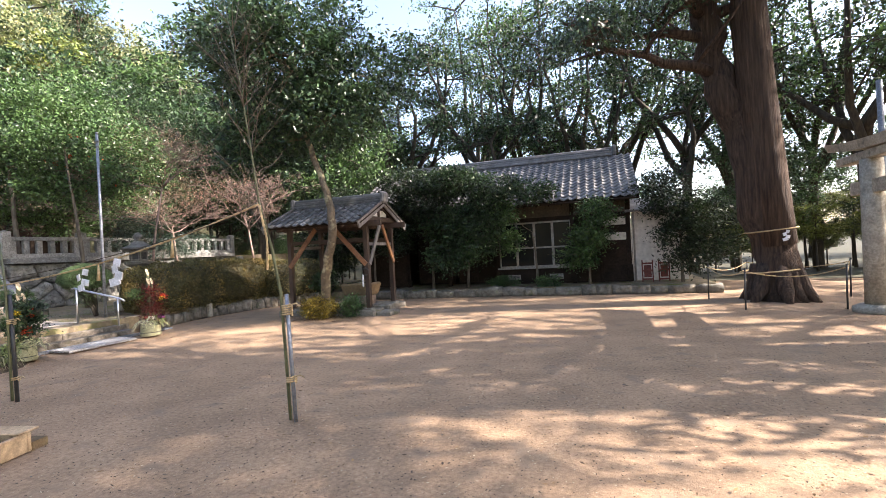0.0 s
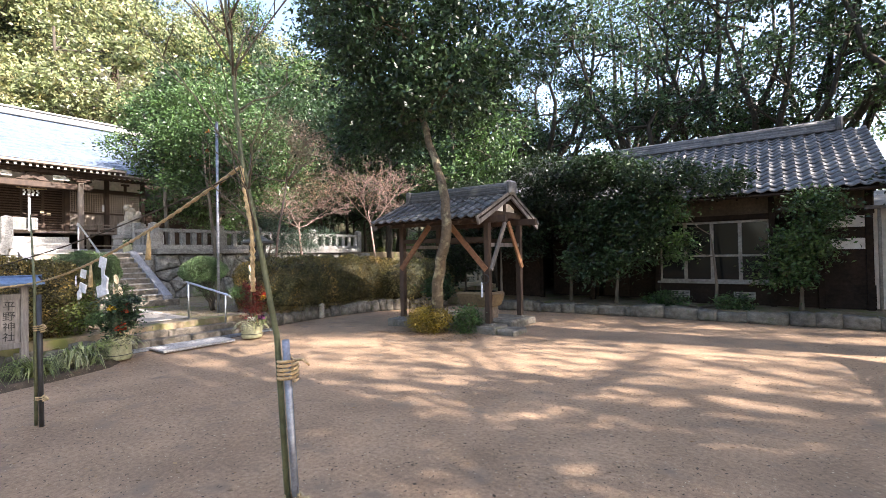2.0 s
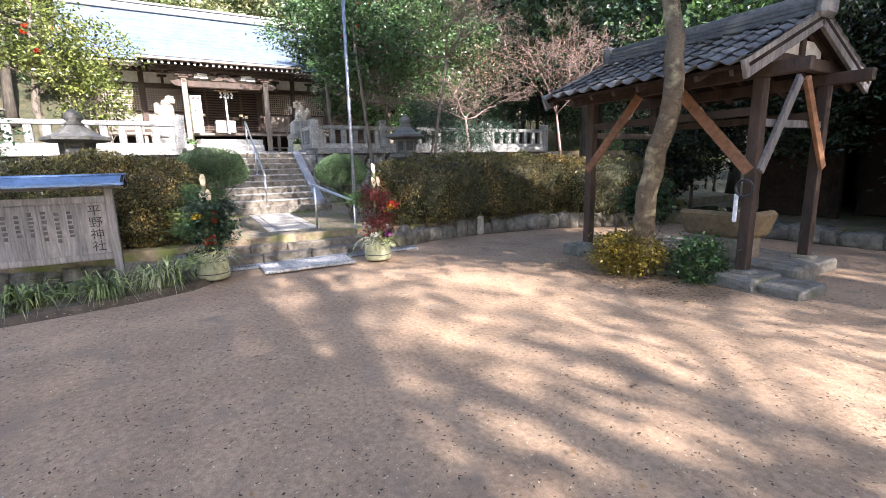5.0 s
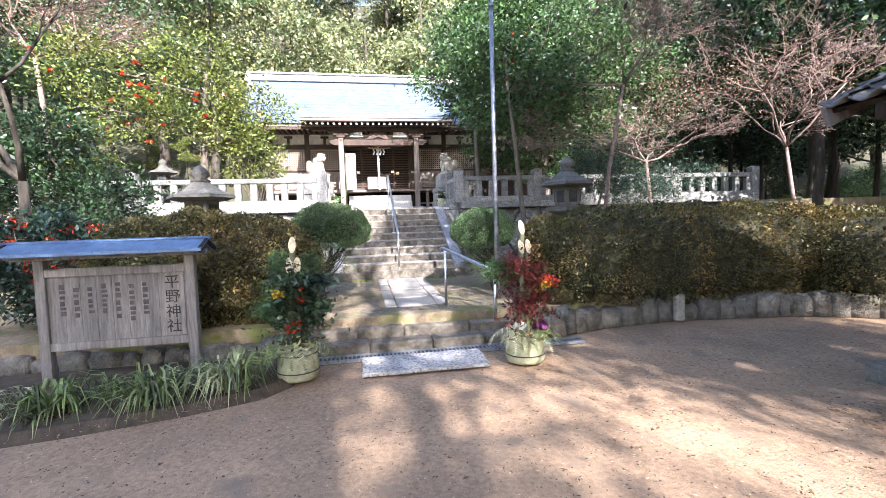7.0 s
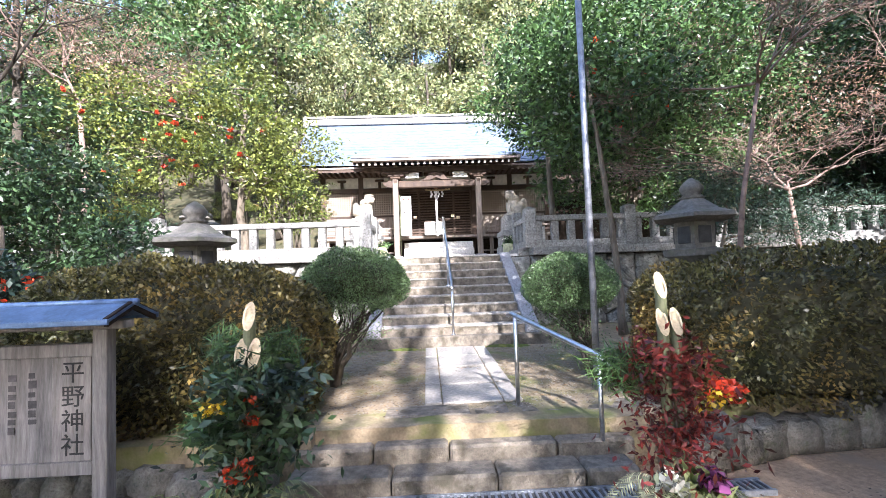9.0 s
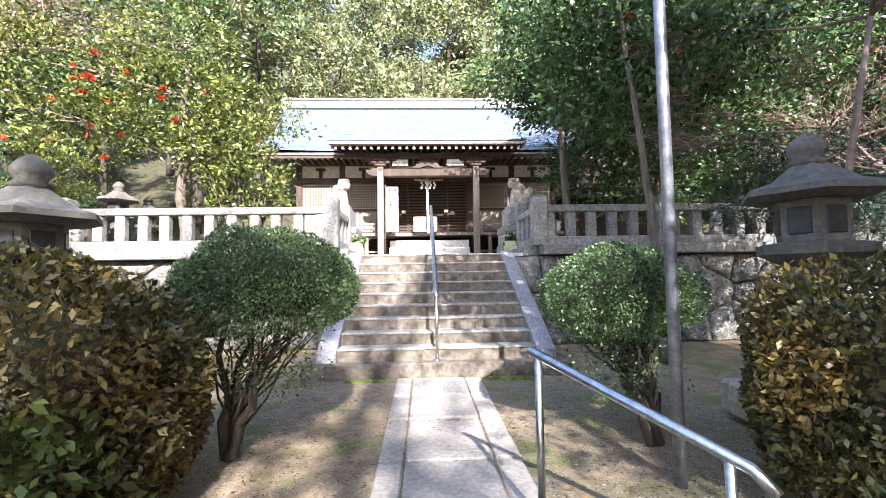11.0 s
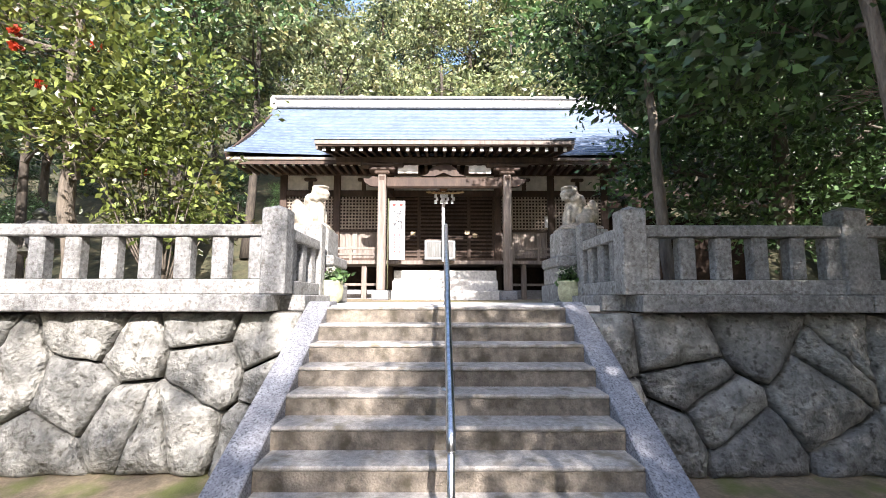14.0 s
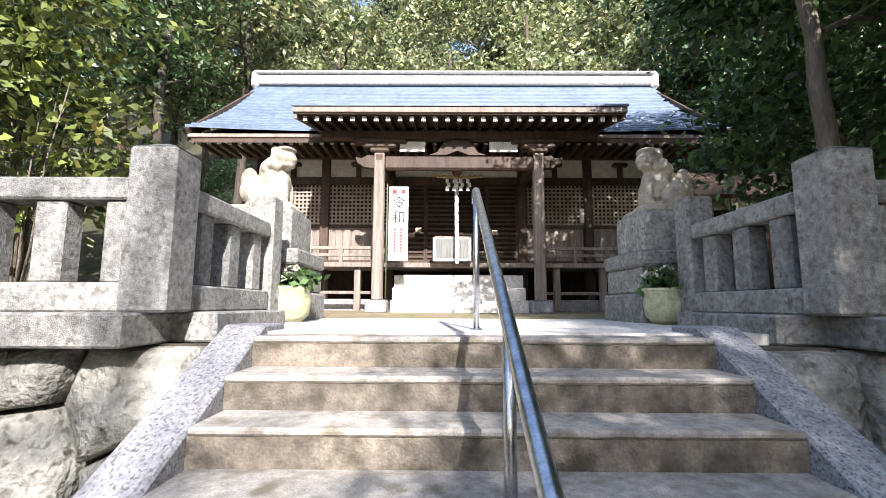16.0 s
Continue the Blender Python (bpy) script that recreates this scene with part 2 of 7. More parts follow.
FLOWER_YELLOW = leaf_mat("yellow_petal", (0.62, 0.45, 0.04), (0.52, 0.36, 0.03))


# ---- mesh helpers ----
def thing(name, at, label, category, group="", kind=""):
    ob = new(name)
    ob.empty_display_size = 0.2
    ob.location = at
    return tagged(ob, label, category, group, kind)


def part(name, bm, material, parent=None, label=""):
    """Links a bmesh (or a ready mesh), in world coordinates, as one mesh object under parent."""
    if isinstance(bm, bpy.types.Mesh):
        me = bm
    else:
        me = bpy.data.meshes.new(name)
        bm.to_mesh(me)
        bm.free()
    if not me.materials:
        me.materials.append(material)
    ob = new(name, me)
    if parent is not None:
        at = Vector(parent.location)
        up = parent.parent
        while up is not None:
            at += up.location
            up = up.parent
        ob.parent = parent
        ob.location = -at
    return tagged(ob, label)


def setting(name, bm, material, label, category):
    return tagged(part(name, bm, material), label, category, kind="structure")


def box(bm, x0, x1, y0, y1, z0, z1, bevel=0.0, turn=None):
    """Adds a box between the corners, with bevelled edges, turned about its own centre."""
    c = Vector(((x0 + x1) / 2, (y0 + y1) / 2, (z0 + z1) / 2))
    m = Matrix.Translation(c) @ (turn or Matrix()) @ Matrix.Diagonal((abs(x1 - x0), abs(y1 - y0), abs(z1 - z0), 1))
    vs = bmesh.ops.create_cube(bm, size=1, matrix=m)["verts"]
    if bevel:
        es = list({e for v in vs for e in v.link_edges})
        bmesh.ops.bevel(bm, geom=es, offset=bevel, segments=1, affect="EDGES", profile=0.6)
    return bm


def bx(*a, bevel=0.0, turn=None):
    return box(bmesh.new(), *a, bevel=bevel, turn=turn)


def beam(p, q, w, h, bevel=0.005, up=(0, 0, 1)):
    """A squared beam from p to q."""
    p, q = Vector(p), Vector(q)
    d = (q - p).normalized()
    side = d.cross(Vector(up)).normalized()
    top = side.cross(d)
    rot = Matrix((side, d, top)).transposed().to_4x4()
    c, ln = (p + q) / 2, (q - p).length
    bm = bmesh.new()
    box(bm, -w / 2, w / 2, -ln / 2, ln / 2, -h / 2, h / 2, bevel)
    bm.transform(Matrix.Translation(c) @ rot)
    return bm


def tube_data(points, radii, sides=8):
    """Vertices and faces of a tapered tube along points."""
    pts = [Vector(p) for p in points]
    verts, faces = [], []
    ref = Vector((0.31, 0.95, 0.1))
    for i, p in enumerate(pts):
        d = (pts[min(i + 1, len(pts) - 1)] - pts[max(i - 1, 0)]).normalized()
        a = d.cross(ref)
        if a.length < 0.05:
            a = d.cross(Vector((1, 0, 0)))
        a.normalize()
        b = d.cross(a)
        for k in range(sides):
            w = 2 * math.pi * k / sides
            verts.append(p + (a * math.cos(w) + b * math.sin(w)) * radii[i])
    for i in range(len(pts) - 1):
        for k in range(sides):
            k2 = (k + 1) % sides
            faces.append((i * sides + k, i * sides + k2, (i + 1) * sides + k2, (i + 1) * sides + k))
    faces.append(tuple(range(sides - 1, -1, -1)))
    faces.append(tuple(range((len(pts) - 1) * sides, len(pts) * sides)))
    return verts, faces


def tubes_mesh(name, list_of_tubes, smooth=True):
    V, F = [], []
    for pts, rad, sides in list_of_tubes:
        v, f = tube_data(pts, rad, sides)
        o = len(V)
        V += v
        F += [tuple(i + o for i in q) for q in f]
    me = bpy.data.meshes.new(name)
    me.from_pydata(V, [], F)
    if smooth:
        me.polygons.foreach_set("use_smooth", [True] * len(me.polygons))
    me.update()
    return me


def tube(name, pts, r, material, parent, sides=10, label=""):
    radii = r if isinstance(r, (list, tuple)) else [r] * len(pts)
    return part(name, tubes_mesh(name, [(pts, radii, sides)]), material, parent, label)


def lathe(profile, at, sides=20, squash=(1, 1)):
    """A turned solid: profile rows of (radius, z)."""
    V, F = [], []
    for r, z in profile:
        for k in range(sides):
            w = 2 * math.pi * (k + 0.5) / sides
            V.append((at[0] + r * math.cos(w) * squash[0], at[1] + r * math.sin(w) * squash[1], at[2] + z))
    for i in range(len(profile) - 1):
        for k in range(sides):
            k2 = (k + 1) % sides
            F.append((i * sides + k, i * sides + k2, (i + 1) * sides + k2, (i + 1) * sides + k))
    F.append(tuple(range(sides - 1, -1, -1)))
    F.append(tuple(range((len(profile) - 1) * sides, len(profile) * sides)))
    me = bpy.data.meshes.new("turned")
    me.from_pydata(V, [], F)
    me.update()
    return me


def smooth(me):
    me.polygons.foreach_set("use_smooth", [True] * len(me.polygons))
    return me


rng = np.random.default_rng(7)


def leaves_mesh(name, P, size, width=0.45, N=None, droop=0.0):
    """One mesh of small folded leaves at the points P (n x 3), each an island of its own."""
    n = len(P)
    d = rng.normal(size=(n, 3))
    if N is not None:
        d = d * 0.75 + N
    d[:, 2] -= droop
    d /= np.linalg.norm(d, axis=1, keepdims=True) + 1e-9
    r = rng.normal(size=(n, 3))
    s = np.cross(d, r)
    s /= np.linalg.norm(s, axis=1, keepdims=True) + 1e-9
    up = np.cross(s, d)
    ln = size * rng.uniform(0.65, 1.35, size=(n, 1))
    V = np.empty((n, 4, 3))
    V[:, 0] = P - d * ln * 0.5
    V[:, 1] = P + s * ln * width * 0.5 + up * ln * 0.08
    V[:, 2] = P + d * ln * 0.5
    V[:, 3] = P - s * ln * width * 0.5 + up * ln * 0.08
    me = bpy.data.meshes.new(name)
    me.vertices.add(4 * n)
    me.vertices.foreach_set("co", V.reshape(-1))
    me.loops.add(4 * n)
    me.loops.foreach_set("vertex_index", np.arange(4 * n))
    me.polygons.add(n)
    me.polygons.foreach_set("loop_start", np.arange(0, 4 * n, 4))
    me.update(calc_edges=True)
    return me


def crown_points(blobs, n, clump=0.35, per=40, fill=0.35):
    """Points in clumps through ellipsoids (x, y, z, rx, ry, rz), denser towards the outside; and outward directions."""
    vol = np.array([b[3] * b[4] * b[5] for b in blobs]) ** 0.7
    out_p, out_n = [], []
    for b, w in zip(blobs, vol / vol.sum()):
        k = max(3, int(n * w / per))
        u = rng.normal(size=(k, 3))
        u /= np.linalg.norm(u, axis=1, keepdims=True)
        rad = rng.uniform(fill, 1.0, size=(k, 1)) ** 0.6
        c = np.array(b[:3]) + u * rad * np.array(b[3:6])
        off = rng.normal(size=(k, per, 3)) * np.array([1, 1, 0.55]) * clump * rng.uniform(0.6, 1.3, size=(k, 1, 1))
        out_p.append((c[:, None, :] + off).reshape(-1, 3))
        out_n.append(np.repeat(u, per, axis=0) * np.array([1, 1, 0.5]))
    return np.concatenate(out_p), np.concatenate(out_n)


def wander(p, q, steps, jitter, rnd):
    p, q = Vector(p), Vector(q)
    pts = []
    for i in range(steps + 1):
        f = i / steps
        o = Vector((rnd.uniform(-1, 1), rnd.uniform(-1, 1), rnd.uniform(-0.5, 0.5))) * jitter * math.sin(math.pi * f)
        pts.append(p.lerp(q, f) + o)
    return pts


def limb_tubes(start, goal, r, rnd, twigs=4, jitter=0.15):
    """A limb with side branches, as tubes."""
    pts = wander(start, goal, 5, jitter, rnd)
    ln = (Vector(goal) - Vector(start)).length
    out = [(pts, [r * (1 - 0.75 * i / 5) for i in range(6)], 6)]
    for _ in range(twigs):
        i = rnd.randint(1, 4)
        e = pts[i] + Vector((rnd.uniform(-1, 1), rnd.uniform(-1, 1), rnd.uniform(-0.2, 0.9))).normalized() * ln * rnd.uniform(0.25, 0.5)
        out.append((wander(pts[i], e, 3, jitter * 0.6, rnd), [r * 0.4, r * 0.3, r * 0.2, r * 0.08], 5))
    return out


def tree(label, stem, r0, blobs, n, leaf, leaf_material, bark, seed=1, clump=0.35, per=40, width=0.45, category="tree", limbs=None, r1=0.35,
         fill=0.35, name="tree", sides=12, droop=0.1, twigs=4):
    """A tree: a tapered trunk along stem with limbs into the crown, and a crown of many leaves."""
    rnd = random.Random(seed)
    t = thing(name, stem[0], label, category)
    pts = [Vector(stem[0])]
    for a, b in zip(stem, stem[1:]):
        pts += wander(a, b, 4, r0 * 0.3, rnd)[1:]
    k = len(pts) - 1
    radii = [r0 * (1.35 if i == 0 else 1.0) * (1 - (1 - r1) * i / k) for i in range(k + 1)]
    tubes = [(pts, radii, sides)]
    for b in blobs:
        c = Vector(b[:3])
        src = min(pts[k // 3:], key=lambda p: (p - c).length + max(0, p.z - c.z + 0.3) * 2)
        tubes += limb_tubes(src, c, r0 * 0.32, rnd, twigs)
        for _ in range(limbs or 2):
            e = c + Vector((rnd.uniform(-1, 1) * b[3], rnd.uniform(-1, 1) * b[4], rnd.uniform(-0.6, 0.9) * b[5])) * 0.85
            tubes += limb_tubes(c, e, r0 * 0.16, rnd, twigs)
    part("trunk", tubes_mesh("trunk", tubes), bark, t)
    if n:
        P, N = crown_points(blobs, n, clump, per, fill)
        part("crown", leaves_mesh("crown", P, leaf, width, N, droop), leaf_material, t)
    return t


def bare_tree(label, stem, r0, spread, seed, material=None, depth=5, kids=3, size=0.62, first=1.6, name="tree"):
    """A leafless tree: branches that fork down to fine twigs."""
    rnd = random.Random(seed)
    t = thing(name, stem[0], label, "tree")
    tubes = [([Vector(p) for p in stem], [r0 * (1 - 0.5 * i / (len(stem) - 1)) for i in range(len(stem))], 10)]

    def grow(p, d, ln, r, level):
        e = p + d * ln
        pts = wander(p, e, 3, ln * 0.08, rnd)
        tubes.append((pts, [r, r * 0.85, r * 0.7, r * 0.55], 5 if level < 3 else 3))
        if level >= depth:
            return
        for _ in range(kids + (level > 2)):
            nd = (d + Vector((rnd.uniform(-1, 1) * spread[0], rnd.uniform(-1, 1) * spread[1], rnd.uniform(-0.55, 0.75) * spread[2]))).normalized()
            grow(pts[rnd.choice((2, 3, 3))], nd, ln * rnd.uniform(size - 0.12, size + 0.1), max(r * 0.55, 0.004), level + 1)

    top = Vector(stem[-1])
    for _ in range(kids + 1):
        grow(top, Vector((rnd.uniform(-1, 1) * spread[0], rnd.uniform(-1, 1) * spread[1], rnd.uniform(0.3, 0.9))).normalized(), first * rnd.uniform(0.7, 1.1), r0 * 0.45, 1)
    part("trunk", tubes_mesh("trunk", tubes[:1]), material or TWIG, t)
    tagged(part("branchwork", tubes_mesh("branchwork", tubes[1:]), material or TWIG, t), kind="stuff")
    return t


# ---- ground ----
def ground_height(x, y):
    h = 0.0
    if x < -30:
        h = max(h, min(45.0, 1.5 + (-30 - x) * 0.62))
    if y > 34:
        h = max(h, min(12.0, (y - 34) * 0.25 if x < -4 else 0.0))
    if y < -14 and x < -8:
        h = max(h, min(14.0, (-14 - y) * 0.3))
    return h


def build_ground():
    xs = sorted(set([-400, -250, -160, -120] + [-100 + 4 * i for i in range(18)] + [-30 + i for i in range(43)] + [16, 20, 26, 34, 45, 60, 90, 150, 250, 400]))
    ys = sorted(set([-400, -250, -150, -90, -60, -45, -34] + [-28 + 2 * i for i in range(12)] + [-4 + i for i in range(28)] + [26, 30, 34, 40, 48, 60, 80, 120, 200, 400]))
    bm = bmesh.new()
    grid = [[bm.verts.new((x, y, ground_height(x, y) + (0.02 * noise.noise((x * 0.6, y * 0.6, 0)) if -10 < x < 4 and 0 < y < 17 else -0.03 if abs(x) < 40 else 0))) for y in ys] for x in xs]
    for i in range(len(xs) - 1):
        for j in range(len(ys) - 1):
            bm.faces.new((grid[i][j], grid[i + 1][j], grid[i + 1][j + 1], grid[i][j + 1]))
    me = bpy.data.meshes.new("ground")
    bm.to_mesh(me)
    bm.free()
    me.materials.append(SAND)
    me.materials.append(FOREST_FLOOR)
    for p in me.polygons:
        c = p.center
        p.material_index = 0 if -19 < c.x < 9 and -9 < c.y < 22 else 1
    smooth(me)
    setting("ground", me, SAND, "packed sandy shrine yard with leaf litter under the trees", "ground")


build_ground()

TERRACE_Z0, TERRACE_Z1 = 0.39, 0.49
FOOT_X, TOP_X = -16.08, -18.62
TOP_Z = 2.02
CENTRE = 9.13


def sloped_slab(x0, x1, y0, y1, z0, z1, bottom, nx=12, ny=16, wave=0.015):
    """A block of earth whose top slopes from z0 at x0 to z1 at x1."""
    bm = bmesh.new()
    g = [[bm.verts.new((x0 + (x1 - x0) * i / nx, y0 + (y1 - y0) * j / ny,
                        z0 + (z1 - z0) * i / nx + wave * noise.noise((i * 0.9, j * 0.8, x0)))) for j in range(ny + 1)] for i in range(nx + 1)]
    for i in range(nx):
        for j in range(ny):
            bm.faces.new((g[i][j], g[i][j + 1], g[i + 1][j + 1], g[i + 1][j]))
    ring = [g[i][0] for i in range(nx + 1)] + [g[nx][j] for j in range(1, ny + 1)] + [g[i][ny] for i in range(nx - 1, -1, -1)] + [g[0][j] for j in range(ny - 1, 0, -1)]
    low = [bm.verts.new((v.co.x, v.co.y, bottom)) for v in ring]
    for i in range(len(ring)):
        k = (i + 1) % len(ring)
        bm.faces.new((ring[i], ring[k], low[k], low[i]))
    bmesh.ops.recalc_face_normals(bm, faces=bm.faces)
    return bm


setting("terrace_ground", sloped_slab(-12.45, -18.5, 7.75, 10.75, TERRACE_Z0, TERRACE_Z1, -0.2), EARTH, "mossy bare earth terrace between the two flights of steps", "ground")
setting("terrace_bed_south", sloped_slab(-12.35, -18.5, -8, 7.74, 0.36, 0.47, -0.2), EARTH, "raised earth bed under the clipped hedge", "ground")
setting("terrace_bed_north", sloped_slab(-12.75, -18.5, 10.76, 24, 0.33, 0.47, -0.2), EARTH, "raised earth bed under the long hedge", "ground")
setting("plateau", sloped_slab(-18.62, -34, -14, 26, TOP_Z - 0.01, TOP_Z + 0.12, 0.0, wave=0.0), EARTH, "level earth court in front of the shrine hall", "ground")
setting("house_platform", sloped_slab(-12, 2.6, 18.1, 34, 0.22, 0.24, -0.2), EARTH, "low earth platform that carries the house", "ground")


def paving():
    t = thing("paving", (-14.2, CENTRE, 0.4), "worn grey stone slab path across the terrace", "paving", kind="structure")
    x, rnd = -12.99, random.Random(3)

    def z(x):
        return 0.405 + (TERRACE_Z1 - TERRACE_Z0) * (-12.5 - x) / 3.5 * 0.62
    while x > -15.9:
        ln = rnd.uniform(0.62, 0.95)
        x2 = max(x - ln, -15.98)
        for a, b in ((8.66, 8.83), (8.84, 9.43), (9.44, 9.62)):
            part("slab", bx(x2 + 0.006, x - 0.006, a + 0.003, b - 0.003, 0.2, z((x + x2) / 2) + rnd.uniform(-0.004, 0.006), bevel=0.008), PAVE, t)
        x = x2


def front_steps():
    t = thing("front_steps", (-12.1, CENTRE, 0), "three worn low stone block steps up to the terrace", "steps", kind="structure")
    rnd = random.Random(11)
    for x0, x1, z, ya, yb in ((-12.04, -12.4, 0.14, 7.6, 10.32), (-12.31, -12.75, 0.27, 7.6, 10.4), (-12.66, -12.98, 0.4, 7.6, 11.0)):
        y = ya
        while y < yb - 0.05:
            y2 = min(yb, y + rnd.uniform(0.6, 1.05))
            if yb - y2 < 0.3:
                y2 = yb
            part("step_block", bx(x1, x0 + rnd.uniform(-0.01, 0.01), y + 0.006, y2 - 0.006, -0.1, z + rnd.uniform(-0.012, 0.008), bevel=0.022), STEP, t)
            y = y2


def main_stairs():
    t = thing("stone_stairs", (-17.3, CENTRE, 0.5), "broad straight flight of grey concrete-edged stone steps", "stairs", kind="structure")
    part("base_slab", bx(-15.95, -16.5, 7.55, 10.72, 0.3, 0.63, bevel=0.012), STEP, t)
    rise, run = (TOP_Z - 0.63) / 9, 0.283
    for i in range(9):
        x0, z1 = -16.12 - i * run, 0.63 + (i + 1) * rise
        part("riser", bx(x0 - run - 0.12, x0 - 0.012, 7.93, 10.33, z1 - rise - 0.05, z1 - 0.035, bevel=0.004), STEP, t)
        part("tread", bx(x0 - run - 0.1, x0, 7.932, 10.328, z1 - 0.034, z1, bevel=0.011), TREAD, t, "worn tread edge, coloured paler for sky light on top")
    for ya, yb in ((7.70, 7.93), (10.33, 10.56)):
        bm = bmesh.new()
        prof = [(-16.06, 0.632), (-16.06, 0.75), (-18.56, 2.07), (-18.86, 2.07), (-18.86, 0.4), (-16.06, 0.4)]
        a = [bm.verts.new((x, ya, z)) for x, z in prof]
        b = [bm.verts.new((x, yb, z)) for x, z in prof]
        bm.faces.new(a)
        bm.faces.new(b[::-1])
        for i in range(len(prof)):
            k = (i + 1) % len(prof)
            bm.faces.new((a[i], b[i], b[k], a[k]))
        bmesh.ops.recalc_face_normals(bm, faces=bm.faces)
        bmesh.ops.bevel(bm, geom=list(bm.edges), offset=0.01, segments=1, affect="EDGES")
        part("stringer", bm, GRANITE, t, "speckled granite side slab")


def stair_handrail():
    t = thing("handrail", (-16.2, 9.13, 0.63), "single stainless steel tube handrail on the stairs", "handrail")
    slope = (TOP_Z - 0.63) / (9 * 0.283)
    top = lambda x: 0.63 + 0.78 + (-16.12 - x) * slope
    tube("rail", [(-16.1, 9.13, top(-16.1) - 0.03), (-16.16, 9.13, top(-16.16) + 0.01), (-18.9, 9.13, top(-18.9)), (-18.98, 9.13, top(-18.98) - 0.03), (-19.0, 9.13, top(-19.0) - 0.12)], 0.024, STEEL, t, 12)
    for i, x in enumerate((-16.13, -17.42, -18.92)):
        zb = 0.63 if i == 0 else 0.63 + math.ceil((-16.12 - x) / 0.283) * (TOP_Z - 0.63) / 9 if i == 1 else TOP_Z
        tube("post", [(x, 9.13, zb), (x, 9.13, top(x))], 0.02, STEEL, t, 10)
        part("foot_plate", smooth(lathe([(0.05, 0), (0.05, 0.01), (0.03, 0.02)], (x, 9.13, zb), 12)), STEEL, t)


def front_handrail():
    t = thing("handrail", (-12.6, 9.75, 0.3), "short stainless steel handrail beside the front steps", "handrail")
    a, b = Vector((-12.93, 9.52, 1.25)), Vector((-12.28, 10.18, 0.91))
    tube("rail", [a + Vector((-0.06, -0.02, -0.02)), a, b, b + Vector((0.08, 0.03, -0.06))], 0.024, STEEL, t, 12)
    tube("post", [(-12.9, 9.55, 0.3), (-12.9, 9.55, 1.235)], 0.02, STEEL, t, 10)
    tube("post", [(-12.33, 10.13, 0.05), (-12.33, 10.13, 0.93)], 0.02, STEEL, t, 10)


def moss(label, x, y, rx, ry, z, seed):
    """A low cushion of moss with an uneven edge."""
    bm = bmesh.new()
    rings = []
    for f, h in ((1.0, -0.01), (0.85, 0.012), (0.55, 0.024), (0.25, 0.03)):
        rings.append([bm.verts.new((x + rx * f * math.cos(a) * (1 + 0.35 * noise.noise((math.cos(a) * 2, math.sin(a) * 2, seed))),
                                    y + ry * f * math.sin(a) * (1 + 0.35 * noise.noise((math.cos(a) * 2, math.sin(a) * 2, seed + 3))),
                                    z + h + 0.012 * noise.noise((f * 9, a * 5, seed)))) for a in np.linspace(0, 2 * math.pi, 36, endpoint=False)])
    for r1, r2 in zip(rings, rings[1:]):
        for i in range(36):
            bm.faces.new((r1[i], r1[(i + 1) % 36], r2[(i + 1) % 36], r2[i]))
    bm.faces.new(rings[-1])
    bmesh.ops.recalc_face_normals(bm, faces=bm.faces)
    t = thing("moss_patch", (x, y, z), label, "moss", "moss patches on the terrace")
    me = bpy.data.meshes.new("cushion")
    bm.to_mesh(me)
    bm.free()
    part("cushion", smooth(me), MOSS, t)


MOSS = mat("green_moss", (0.13, 0.16, 0.03), (0.07, 0.095, 0.02), 9.0, 0.95, 0.9, 90, spots=(0.2, 0.2, 0.05), spot_scale=14.0, spot_at=0.56, deep=0.03)
for k, (x, y, rx, ry) in enumerate(((-15.85, 10.05, 0.07, 0.3), (-15.87, 9.82, 0.05, 0.2), (-15.86, 8.3, 0.05, 0.25))):
    moss("low green moss cushion at the stair foot", x, y, rx, ry, 0.452, k * 7)

paving()
front_steps()
main_stairs()
stair_handrail()
front_handrail()


# ---- fitted-boulder retaining walls ----
def clip(poly, px, py, qx, qy):
    """Keeps the part of poly nearer to p than to q."""
    mx, my, nx, ny = (px + qx) / 2, (py + qy) / 2, qx - px, qy - py
    out = []
    for i in range(len(poly)):
        a, b = poly[i], poly[(i + 1) % len(poly)]
        da, db = (a[0] - mx) * nx + (a[1] - my) * ny, (b[0] - mx) * nx + (b[1] - my) * ny
        if da <= 0:
            out.append(a)
        if da * db < 0:
            f = da / (da - db)
            out.append((a[0] + f * (b[0] - a[0]), a[1] + f * (b[1] - a[1])))
    return out


